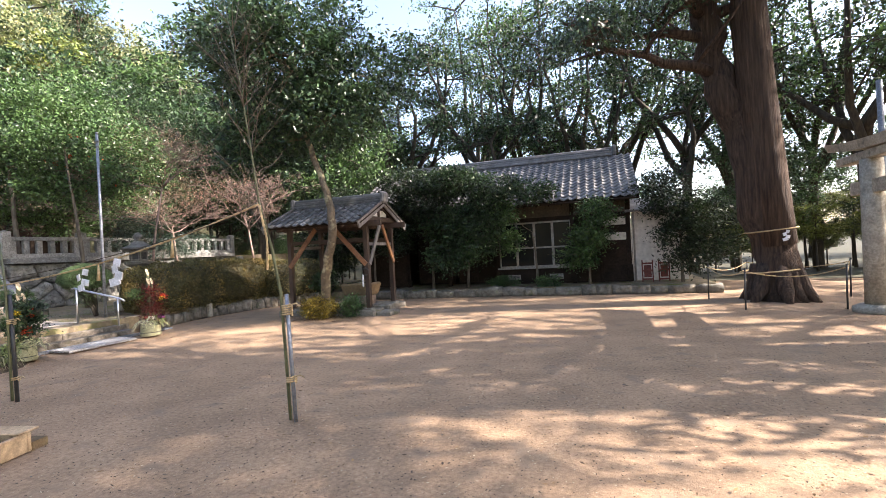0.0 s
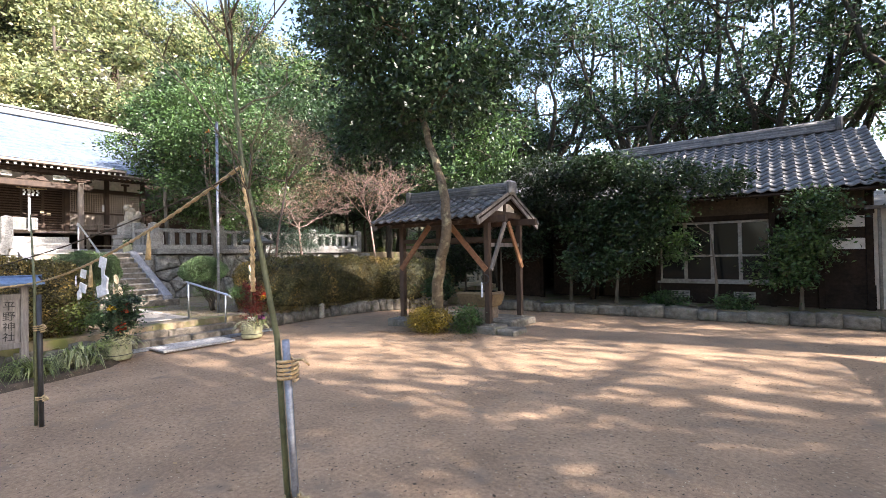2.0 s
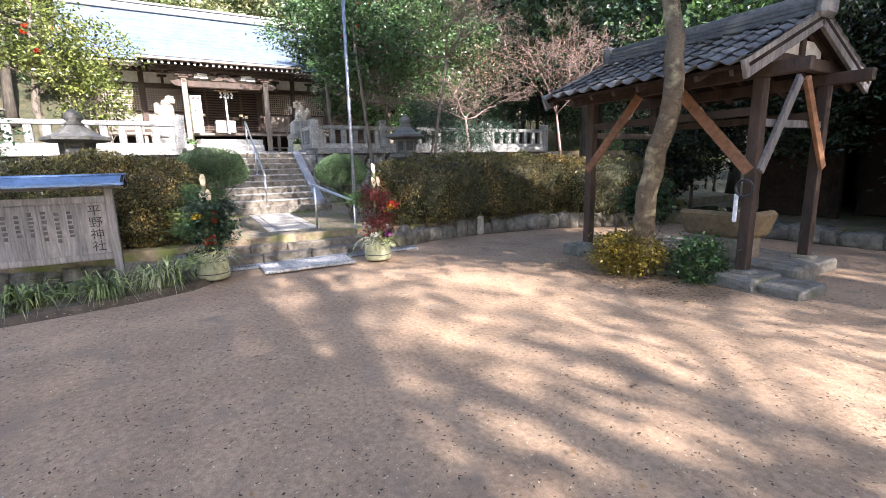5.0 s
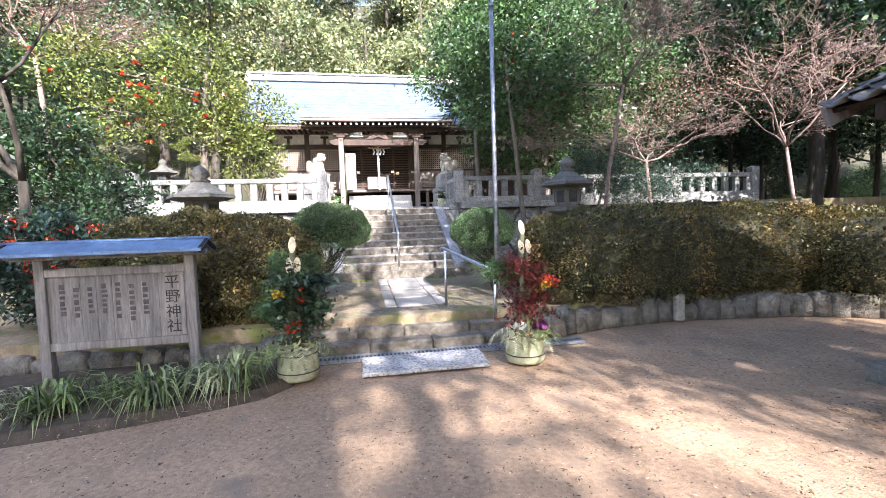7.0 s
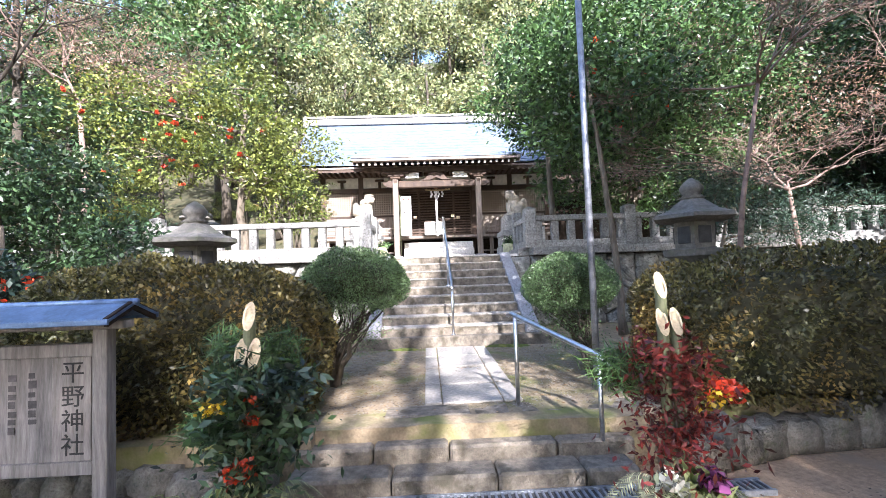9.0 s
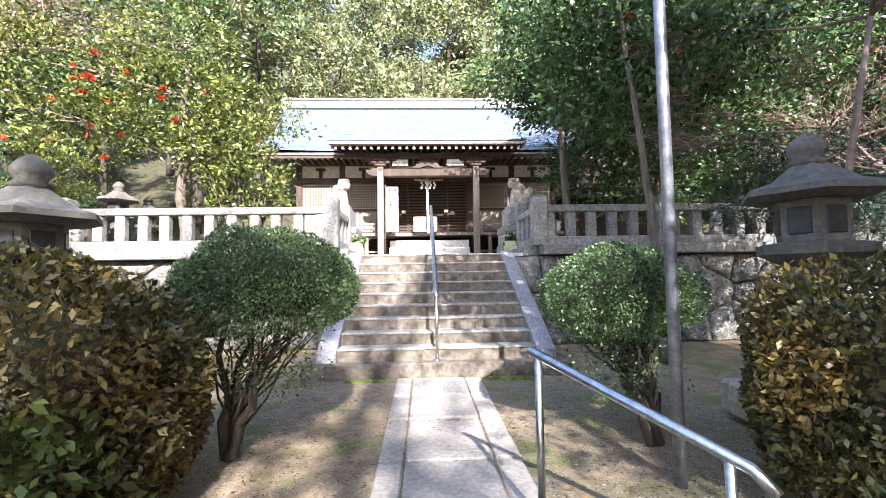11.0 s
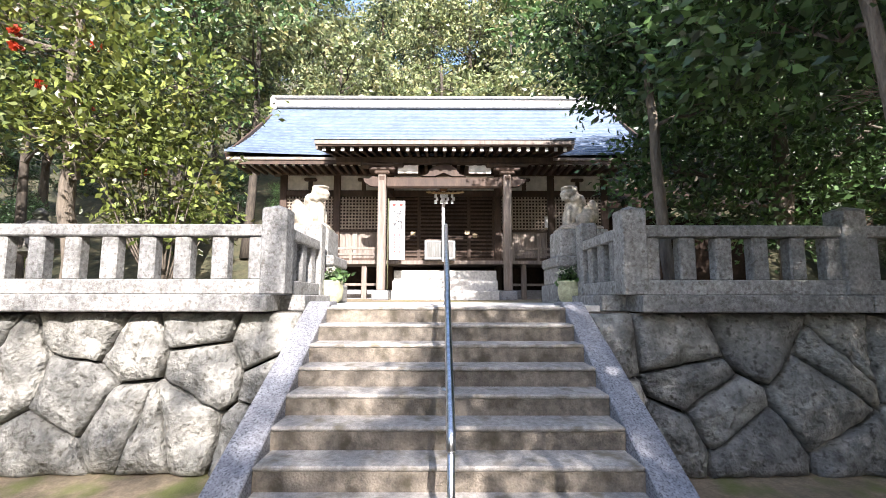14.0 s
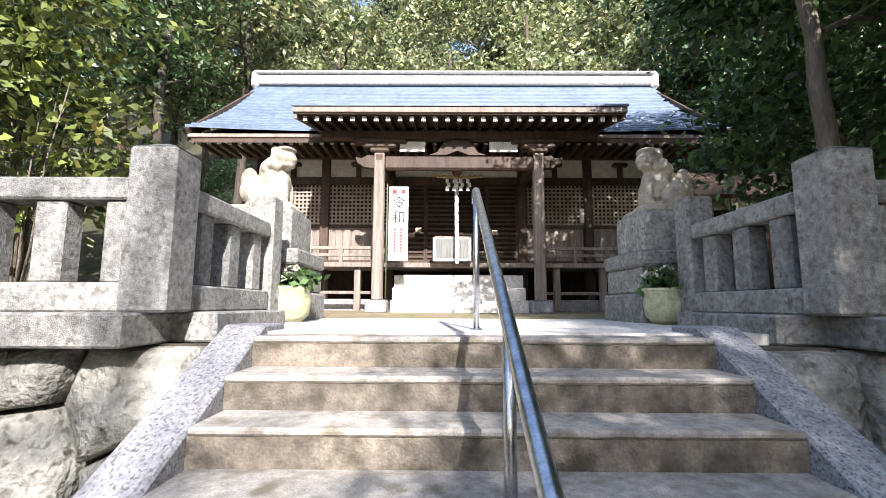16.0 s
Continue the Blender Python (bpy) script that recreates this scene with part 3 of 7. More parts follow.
def boulder(cell, place, rnd, bulge=0.09):
    """A stone that fills one cell of a wall: a bulging face with rounded, recessed edges."""
    n = len(cell)
    cx, cy = sum(p[0] for p in cell) / n, sum(p[1] for p in cell) / n
    dense = []
    for i in range(n):
        a, b = cell[i], cell[(i + 1) % n]
        k = max(1, int(math.dist(a, b) / 0.09))
        dense += [(a[0] + (b[0] - a[0]) * j / k, a[1] + (b[1] - a[1]) * j / k) for j in range(k)]
    bm = bmesh.new()
    rings = []
    for f, d in ((0.985, -0.16), (0.955, -0.05), (0.925, 0.03), (0.82, 0.06), (0.55, 0.085), (0.28, bulge + 0.005)):
        ring = []
        for x, y in dense:
            px, py = cx + (x - cx) * f, cy + (y - cy) * f
            w = 0.07 * noise.noise((px * 3.2, py * 3.2, cx)) + 0.04 * noise.noise((px * 8, py * 8, cx)) + 0.018 * noise.noise((px * 21, py * 21, cx))
            ring.append(bm.verts.new(place(px, py, d + (w if f < 0.97 else 0))))
        rings.append(ring)
    for r1, r2 in zip(rings, rings[1:]):
        for i in range(len(dense)):
            k = (i + 1) % len(dense)
            bm.faces.new((r1[i], r1[k], r2[k], r2[i]))
    c = bm.verts.new(place(cx, cy, bulge + rnd.uniform(-0.02, 0.04)))
    for i in range(len(dense)):
        bm.faces.new((rings[-1][i], rings[-1][(i + 1) % len(dense)], c))
    bmesh.ops.recalc_face_normals(bm, faces=bm.faces)
    me = bpy.data.meshes.new("boulder")
    bm.to_mesh(me)
    bm.free()
    return smooth(me)


def boulder_wall(name, u0, u1, v0, v1, place, seed, size=0.66):
    rnd = random.Random(seed)
    t = thing(name, place(u0, v0, 0), "retaining wall of large fitted grey boulders", "wall", kind="structure")
    seeds = []
    rows = max(2, round((v1 - v0) / (size * 0.8)))
    for r in range(rows):
        k = round((u1 - u0) / size)
        for c in range(k):
            seeds.append((u0 + (c + 0.5 + (0.5 if r % 2 else 0) + rnd.uniform(-0.5, 0.5)) * (u1 - u0) / k, v0 + (r + 0.5 + rnd.uniform(-0.48, 0.48)) * (v1 - v0) / rows))
    for i, (px, py) in enumerate(seeds):
        cell = [(u0, v0), (u1, v0), (u1, v1), (u0, v1)]
        for j, (qx, qy) in enumerate(seeds):
            if i != j and abs(px - qx) < 3 * size and cell:
                cell = clip(cell, px, py, qx, qy)
        if len(cell) >= 3:
            part("stone", boulder(cell, place, rnd), ROCK, t)
    bm = bmesh.new()
    vs = [bm.verts.new(place(u, v, d)) for u, v, d in ((u0, v0 - 0.2, -0.1), (u1, v0 - 0.2, -0.1), (u1, v1, -0.1), (u0, v1, -0.1), (u0, v0 - 0.2, -0.4), (u1, v0 - 0.2, -0.4), (u1, v1, -0.4), (u0, v1, -0.4))]
    for f in ((0, 1, 2, 3), (4, 5, 6, 7), (0, 1, 5, 4), (1, 2, 6, 5), (2, 3, 7, 6), (3, 0, 4, 7)):
        bm.faces.new([vs[i] for i in f])
    bmesh.ops.recalc_face_normals(bm, faces=bm.faces)
    part("backing", bm, ROCK_GAP, t)


boulder_wall("wall_south", -4.0, 7.68, 0.45, 1.97, lambda u, v, d: (-18.22 - (v - 0.45) * 0.09 + d, u, v), 5)
boulder_wall("wall_north", 10.58, 21.0, 0.45, 1.97, lambda u, v, d: (-18.22 - (v - 0.45) * 0.09 + d, u, v), 8)


# ---- stone fence on the retaining wall ----
def fence_run(p, q, posts, label, spacing=0.37, slab=True):
    """A stone fence from p to q (x, y): slab, lower rail, balusters, top rail; posts at the given fractions."""
    t = thing("stone_fence", (*p, 2.0), label, "fence", "stone fence round the court")
    p, q = Vector((*p, 0)), Vector((*q, 0))
    d = (q - p).normalized()
    ln = (q - p).length
    turn = math.atan2(d.y, d.x)
    rnd = random.Random(int(ln * 100))

    def put(name, a, b, w, z0, z1, bevel, mt=OLD_GRANITE):
        bm = bx(a, b, -w / 2, w / 2, z0, z1, bevel=bevel)
        bm.transform(Matrix.Translation(p) @ Matrix.Rotation(turn, 4, "Z"))
        return part(name, bm, mt, t)
    cuts = [0.0] + sorted(posts) + [1.0]
    spans = [(a * ln, b * ln) for a, b in zip(cuts, cuts[1:]) if b - a > 0.01]
    for a, b in spans:
        if slab:
            put("base_slab", a, b - 0.004, 0.5, 1.975, 2.14, 0.012)
        put("lower_rail", a, b, 0.2, 2.141, 2.29, 0.01)
        put("top_rail", a, b, 0.19, 2.72, 2.84, 0.012)
        k = max(1, round((b - a) / spacing))
        for i in range(k):
            c = a + (i + 0.5) * (b - a) / k + rnd.uniform(-0.01, 0.01)
            put("baluster", c - 0.082, c + 0.082, 0.14, 2.285, 2.725, 0.015)
    for f in posts:
        c = f * ln
        bm = bx(c - 0.125, c + 0.125, -0.125, 0.125, 2.14, 3.0, bevel=0.015)
        vs = [bm.verts.new((c + sx * 0.12, sy * 0.12, 2.998)) for sx, sy in ((-1, -1), (1, -1), (1, 1), (-1, 1))]
        tip = bm.verts.new((c, 0, 3.05))
        for i in range(4):
            bm.faces.new((vs[i], vs[(i + 1) % 4], tip))
        bm.transform(Matrix.Translation(p) @ Matrix.Rotation(turn, 4, "Z"))
        part("post", bm, OLD_GRANITE, t)
    return t


fence_run((-18.38, 7.42), (-18.38, -3.8), [0.0, 0.392, 0.785], "weathered stone balustrade fence, lichen-mottled, sunlit")
fence_run((-18.38, 11.0), (-18.38, 20.2), [0.0, 0.24, 0.70, 1.0], "weathered grey stone balustrade fence in tree shade")


def end_post(y):
    t = thing("stone_post", (-19.75, y, 2.1), "square end post of the stone fence return", "fence post", "stone fence round the court")
    bm = bx(-19.85, -19.63, y - 0.11, y + 0.11, 2.0, 3.08, bevel=0.02)
    part("shaft", bm, OLD_GRANITE, t)


fence_run((-18.53, 7.42), (-19.62, 7.42), [], "short stone fence return beside the stair head", 0.36)
fence_run((-18.53, 11.0), (-19.62, 11.0), [], "short stone fence return beside the stair head", 0.36)
end_post(7.42)
end_post(11.0)


# ---- shrine hall ----
# porch stone lightened to its look in full sun; the glare is painted in
SUNLIT_STEP = mat("sunlit_porch_stone", (0.62, 0.60, 0.56), (0.52, 0.50, 0.46), 2.0, 0.9, 0.25, 80)
# lattice bars paler than TIMBER; the sun on them is in the colour
LATTICE = mat("lattice_wood", (0.42, 0.355, 0.29), (0.30, 0.245, 0.195), 4.0, 0.75, 0.2, 60, piece=0.1)


def shrine():
    hall = thing("shrine_hall", (-26, CENTRE, TOP_Z), "dark timber shrine hall with a pale blue-grey sheet metal roof", "shrine building")
    Y0, Y1, WX = 4.95, 13.35, -25.5
    floor_z = 3.0
    # plinth and floor
    part("foundation", bx(-29.6, -25.3, Y0 - 0.2, Y1 + 0.2, TOP_Z - 0.1, 2.3, bevel=0.02), GRANITE, hall)
    part("deck", bx(-29.4, -24.75, Y0 - 0.1, Y1 + 0.1, floor_z - 0.09, floor_z, bevel=0.008), PILLAR, hall, "weathered plank veranda floor")
    part("core", bx(-29.4, WX - 0.35, Y0 + 0.1, Y1 - 0.1, 2.3, 5.4), DARK_WOOD, hall)
    # veranda posts and rails
    for y in (5.2, 6.3, 7.2, 11.1, 12.0, 13.1):
        part("veranda_post", bx(-24.95, -24.83, y - 0.06, y + 0.06, 2.05, floor_z - 0.09, bevel=0.006), PILLAR, hall)
    for ya, yb in ((4.9, 7.55), (10.75, 13.4)):
        for z in (2.42, 3.16, 3.3):
            part("rail", bx(-24.93, -24.86, ya, yb, z - 0.03, z + 0.03, bevel=0.006), PILLAR, hall)
        for y in np.arange(ya + 0.1, yb, 0.62):
            part("rail_post", bx(-24.94, -24.85, y - 0.035, y + 0.035, floor_z, 3.32, bevel=0.005), PILLAR, hall)
    # wall posts, lintels, plaster band
    for y in (4.95, 6.35, 7.75, 10.55, 11.95, 13.35):
        part("wall_post", bx(WX - 0.1, WX + 0.08, y - 0.09, y + 0.09, 2.3, 5.45, bevel=0.01), TIMBER, hall)
    part("lintel", bx(WX - 0.06, WX + 0.06, Y0, Y1, 4.74, 4.9, bevel=0.008), TIMBER, hall)
    part("sill_beam", bx(WX - 0.06, WX + 0.06, Y0, Y1, 3.0, 3.12, bevel=0.008), TIMBER, hall)
    part("top_plate", bx(WX - 0.12, WX + 0.14, Y0 - 0.3, Y1 + 0.3, 5.3, 5.48, bevel=0.01), TIMBER, hall)
    for a, b in zip((4.95, 6.35, 7.75, 10.55, 11.95), (6.35, 7.75, 10.55, 11.95, 13.35)):
        part("plaster_panel", bx(WX - 0.03, WX + 0.015, a + 0.09, b - 0.09, 4.9, 5.3), PLASTER, hall)
        if b - a > 2:
            continue
        c = (a + b) / 2
        part("bracket", bx(WX - 0.02, WX + 0.09, c - 0.05, c + 0.05, 4.9, 5.16, bevel=0.006), TIMBER, hall)
        bm = bx(WX - 0.02, WX + 0.11, c - 0.16, c + 0.16, 5.14, 5.22, bevel=0.02)
        part("bracket_arm", bm, TIMBER, hall)
    # lattice windows and slatted doors
    for a, b in ((4.95, 6.35), (6.35, 7.75), (10.55, 11.95), (11.95, 13.35)):
        w = part("lattice_window", bx(WX - 0.05, WX - 0.03, a + 0.09, b - 0.09, 3.12, 4.74), DARK_WOOD, hall)
        for y in np.arange(a + 0.14, b - 0.1, 0.085):
            part("lattice_bar", bx(WX - 0.03, WX - 0.006, y - 0.017, y + 0.017, 3.85, 4.74), LATTICE, w)
        for z in np.arange(3.9, 4.72, 0.085):
            part("lattice_bar", bx(WX - 0.004, WX + 0.014, a + 0.09, b - 0.09, z - 0.017, z + 0.017), LATTICE, w)
        for y in np.arange(a + 0.09, b - 0.15, 0.15):
            part("board", bx(WX - 0.03, WX + 0.0, y + 0.003, min(y + 0.147, b - 0.09), 3.12, 3.8), PILLAR, w)
        part("mid_rail", bx(WX - 0.03, WX + 0.03, a + 0.09, b - 0.09, 3.8, 3.87), TIMBER, w)
    for i in range(4):
        a = 7.84 + i * 0.655
        d = part("sliding_door", bx(WX - 0.1 + 0.03 * (i % 2), WX - 0.07 + 0.03 * (i % 2), a, a + 0.655, 3.12, 4.74), DARK_WOOD, hall)
        for z in np.arange(3.2, 4.74, 0.1):
            part("slat", bx(WX - 0.07 + 0.03 * (i % 2), WX - 0.045 + 0.03 * (i % 2), a + 0.04, a + 0.615, z - 0.022, z + 0.022), TIMBER, d)
        for y in (a + 0.02, a + 0.635):
            part("stile", bx(WX - 0.07 + 0.03 * (i % 2), WX - 0.04 + 0.03 * (i % 2), y - 0.02, y + 0.02, 3.12, 4.74), TIMBER, d)
    # porch steps
    for i, (x, z) in enumerate(((-24.02, 2.26), (-24.32, 2.5), (-24.6, 2.75))):
        part("porch_step", bx(x - 0.6, x, 7.95, 10.4, 2.0, z, bevel=0.012), SUNLIT_STEP, hall)
    # porch pillars and beams
    for y in (7.75, 10.56):
        part("pillar_base", bx(-23.99, -23.63, y - 0.18, y + 0.18, 2.05, 2.26, bevel=0.02), GRANITE, hall)
        part("porch_pillar", bx(-23.9, -23.72, y - 0.09, y + 0.09, 2.26, 4.86, bevel=0.018), PILLAR, hall)
        for k, (w, z0, z1) in enumerate(((0.17, 4.86, 4.94), (0.3, 4.94, 5.03), (0.48, 5.03, 5.12))):
            part("bracket_block", bx(-23.81 - 0.12, -23.81 + 0.12, y - w, y + w, z0, z1, bevel=0.025), TIMBER, hall)
        part("tie_beam", beam((-23.72, y, 4.72), (-25.5, y, 4.82), 0.12, 0.2), TIMBER, hall)
    part("porch_beam", bx(-23.88, -23.74, 7.84, 10.47, 4.56, 4.80, bevel=0.03), TIMBER, hall, "carved rainbow beam")
    for s, y in ((-1, 7.66), (1, 10.65)):
        bm = bmesh.new()
        prof = [(0, 4.58), (0.18, 4.6), (0.3, 4.68), (0.34, 4.78), (0.22, 4.76), (0.12, 4.82), (0, 4.8)]
        a = [bm.verts.new((-23.87, y + s * u, z)) for u, z in prof]
        b = [bm.verts.new((-23.75, y + s * u, z)) for u, z in prof]
        bm.faces.new(a)
        bm.faces.new(b[::-1])
        for i in range(len(prof)):
            k = (i + 1) % len(prof)
            bm.faces.new((a[i], b[i], b[k], a[k]))
        bmesh.ops.recalc_face_normals(bm, faces=bm.faces)
        part("beam_nose", bm, TIMBER, hall)
    bm = bmesh.new()
    prof = [(-0.5, 4.82), (-0.36, 4.87), (-0.28, 5.0), (-0.14, 5.08), (0, 5.1), (0.14, 5.08), (0.28, 5.0), (0.36, 4.87), (0.5, 4.82), (0.2, 4.82), (0, 4.9), (-0.2, 4.82)]
    a = [bm.verts.new((-23.86, CENTRE + u, z)) for u, z in prof]
    b = [bm.verts.new((-23.74, CENTRE + u, z)) for u, z in prof]
    bm.faces.new(a)
    bm.faces.new(b[::-1])
    for i in range(len(prof)):
        k = (i + 1) % len(prof)
        bm.faces.new((a[i], b[i], b[k], a[k]))
    bmesh.ops.recalc_face_normals(bm, faces=bm.faces)
    part("frog_leg_strut", bm, TIMBER, hall)
    part("porch_purlin", bx(-23.9, -23.72, 6.7, 11.6, 5.12, 5.26, bevel=0.012), TIMBER, hall)
    for a, b in ((8.1, 8.55), (9.7, 10.2)):
        part("plaster_panel", bx(-23.83, -23.79, a, b, 4.9, 5.08), PLASTER, hall)
    # main roof: curved courses of sheet metal
    RY0, RY1, n = 3.85, 14.42, 15
    def roof_z(u):
        return 5.5 + 2.5 * (0.72 * u + 0.28 * u * u)
    for side in (1, -1):
        for i in range(n):
            u0, u1 = i / n, (i + 1) / n
            x0, x1 = -27.5 + side * 3.1 * (1 - u0), -27.5 + side * 3.1 * (1 - u1)
            bm = bmesh.new()
            z0, z1 = roof_z(u0), roof_z(u1)
            k = 16
            rows = []
            for x, z in ((x0, z0), (x0, z0 + 0.045), (x1 - side * 0.03, z1 + 0.03), (x1 - side * 0.03, z1)):
                rows.append([bm.verts.new((x, RY0 + (RY1 - RY0) * j / k, z + 0.10 * abs(2 * j / k - 1) ** 3 * (1 - u0))) for j in range(k + 1)])
            for r1, r2 in zip(rows, rows[1:] + rows[:1]):
                for j in range(k):
                    bm.faces.new((r1[j], r1[j + 1], r2[j + 1], r2[j]))
            bm.faces.new([r[0] for r in rows])
            bm.faces.new([r[-1] for r in rows])
            bmesh.ops.recalc_face_normals(bm, faces=bm.faces)
            part("roof_course", bm, COPPER, hall)
    part("roof_board", bx(-24.62, -24.42, RY0 + 0.05, RY1 - 0.05, 5.40, 5.47, bevel=0.006), PILLAR, hall, "pale weathered eaves fascia")
    bm = bmesh.new()
    for sgn in (1, -1):
        vs = [bm.verts.new((-27.5 + sgn * xx, y, z)) for y in (RY0 + 0.12, RY1 - 0.12) for xx, z in ((3.05, 5.40), (1.5, 6.3), (0.0, 7.85), (0.0, 7.7), (1.5, 6.15), (3.05, 5.3))]
        bm.faces.new(vs[:6])
        bm.faces.new(vs[6:])
        for i in range(6):
            bm.faces.new((vs[i], vs[(i + 1) % 6], vs[6 + (i + 1) % 6], vs[6 + i]))
    bmesh.ops.recalc_face_normals(bm, faces=bm.faces)
    part("roof_underside", bm, TIMBER, hall)
    for y in np.arange(RY0 + 0.25, RY1 - 0.1, 0.2):
        part("rafter_end", bx(-25.4, -24.5, y - 0.035, y + 0.035, 5.28, 5.36), TIMBER, hall)
        part("rafter_tip", bx(-24.497, -24.485, y - 0.037, y + 0.037, 5.278, 5.362), PLASTER, hall, "white painted rafter tip")
    part("ridge", bx(-27.68, -27.32, RY0 + 0.05, RY1 - 0.05, 7.98, 8.24, bevel=0.03), RIDGE_TILE, hall)
    part("ridge_cap", bx(-27.76, -27.24, RY0, RY1, 8.242, 8.32, bevel=0.03), RIDGE_TILE, hall)
    for y, s in ((RY0, -1), (RY1, 1)):
        bm = bx(-27.75, -27.25, y - 0.1, y + 0.1, 7.85, 8.36, bevel=0.08)
        part("ridge_end_ornament", bm, RIDGE_TILE, hall)
        for f in (1, -1):
            part("barge_board", beam((-27.5, y - s * 0.06, 7.82), (-27.5 + f * 3.08, y - s * 0.06, 5.46), 0.06, 0.22), TIMBER, hall)
    for y in (Y0, Y1):
        part("gable_wall", bx(-29.3, -25.6, y - 0.05, y + 0.05, 2.3, 6.2), PLASTER, hall)
    # porch roof
    PY0, PY1 = 6.35, 11.95
    for i in range(5):
        x0, x1 = -23.15 - i * 0.42, -23.15 - (i + 1) * 0.42
        z0, z1 = 5.46 + i * 0.115, 5.46 + (i + 1) * 0.115
        bm = bmesh.new()
        vs = [bm.verts.new(c) for y in (PY0, PY1) for c in ((x0, y, z0), (x0, y, z0 + 0.045), (x1 - 0.03, y, z1 + 0.03), (x1 - 0.03, y, z1 - 0.01))]
        bm.faces.new(vs[:4])
        bm.faces.new(vs[4:])
        for j in range(4):
            bm.faces.new((vs[j], vs[(j + 1) % 4], vs[4 + (j + 1) % 4], vs[4 + j]))
        bmesh.ops.recalc_face_normals(bm, faces=bm.faces)
        part("porch_roof_course", bm, COPPER, hall)
    part("porch_fascia", bx(-23.28, -23.17, PY0 + 0.02, PY1 - 0.02, 5.36, 5.455, bevel=0.006), PILLAR, hall)
    part("porch_soffit", beam((-23.2, CENTRE, 5.35), (-25.1, CENTRE, 5.76), PY1 - PY0 - 0.1, 0.03, 0), TIMBER, hall)
    for y in np.arange(PY0 + 0.2, PY1 - 0.1, 0.2):
        part("porch_rafter", beam((-23.3, y, 5.29), (-24.6, y, 5.54), 0.07, 0.08, 0), TIMBER, hall)
        part("rafter_tip", bx(-23.292, -23.28, y - 0.036, y + 0.036, 5.25, 5.335), PLASTER, hall, "white painted rafter tip")
    for y in (PY0 + 0.06, PY1 - 0.06):
        part("porch_barge_board", beam((-23.2, y, 5.36), (-25.0, y, 5.78), 0.05, 0.2), PILLAR, hall)
    # side wings behind the trees
    part("side_wing_wall", bx(-28.5, -25.9, 13.6, 17.5, 2.1, 4.3), DARK_WOOD, hall)
    bm = beam((-25.2, 15.6, 4.45), (-27.6, 15.6, 5.6), 4.4, 0.1)
    part("side_wing_roof", bm, TIMBER, hall, "brown roof of the side wing")
    return hall


shrine()


# ---- water pavilion ----
def tile_mesh(w, ln, name="roof_tile"):
    """A curved pan tile: an S-shaped section with thickness, along local y (down the slope is -y)."""
    V, F = [], []
    k = 6
    for y, lift in ((-ln * 0.56, 0.028), (ln * 0.5, 0.0)):
        for top in (1, 0):
            for i in range(k + 1):
                u = i / k
                z = 0.035 * math.sin(2 * math.pi * u * 0.9 + 2.6) + lift - (0.0 if top else 0.022)
                V.append(((u - 0.5) * w * 1.04, y, z))
    m = k + 1
    for i in range(k):
        F.append((i, i + 1, 2 * m + i + 1, 2 * m + i))
        F.append((m + i, 3 * m + i, 3 * m + i + 1, m + i + 1))
        F.append((i, m + i, m + i + 1, i + 1))
    me = bpy.data.meshes.new(name)
    me.from_pydata([Vector(v) for v in V], [], F)
    me.update()
    return smooth(me)


def tile_slope(parent, eave_a, eave_b, ridge_a, w=0.27, ln=0.25, near=lambda p: True, seed=1):
    """Lays pan tiles on the slope from the eave line a-b up to the ridge at a."""
    a, b, r = Vector(eave_a), Vector(eave_b), Vector(ridge_a)
    along, up = (b - a), (r - a)
    nx, ny = max(1, round(along.length / w)), max(1, round(up.length / ln))
    ax, uy = along.normalized(), up.normalized()
    nz = ax.cross(uy).normalized()
    if nz.z < 0:
        ax, a, b = -ax, b, a
        r = a + up
        along = b - a
        nz = ax.cross(uy).normalized()
    me = tile_mesh(along.length / nx, up.length / ny)
    me.materials.append(TILE)
    rot = Matrix((ax, uy, nz)).transposed().to_4x4()
    rnd = random.Random(seed)
    base = Vector(parent.location)
    far = []
    for j in range(ny):
        for i in range(nx):
            p = a + along * ((i + 0.5) / nx) + up * ((j + 0.5) / ny) + nz * (0.03 + rnd.uniform(-0.004, 0.006))
            m = Matrix.Translation(p) @ rot @ Matrix.Rotation(rnd.uniform(-0.02, 0.02), 4, "Z")
            if near(p):
                ob = new("roof_tile", me)
                ob.parent = parent
                ob.matrix_local = Matrix.Translation(-base) @ m
            else:
                far.append(m)
    if far:
        V, F = [], []
        for m in far:
            o = len(V)
            V += [m @ v.co for v in me.vertices]
            F += [tuple(k + o for k in p.vertices) for p in me.polygons]
        fm = bpy.data.meshes.new("roof_tiles")
        fm.from_pydata(V, [], F)
        fm.update()
        smooth(fm)
        tagged(part("roof_tiles", fm, TILE_JOINED, parent), kind="stuff")


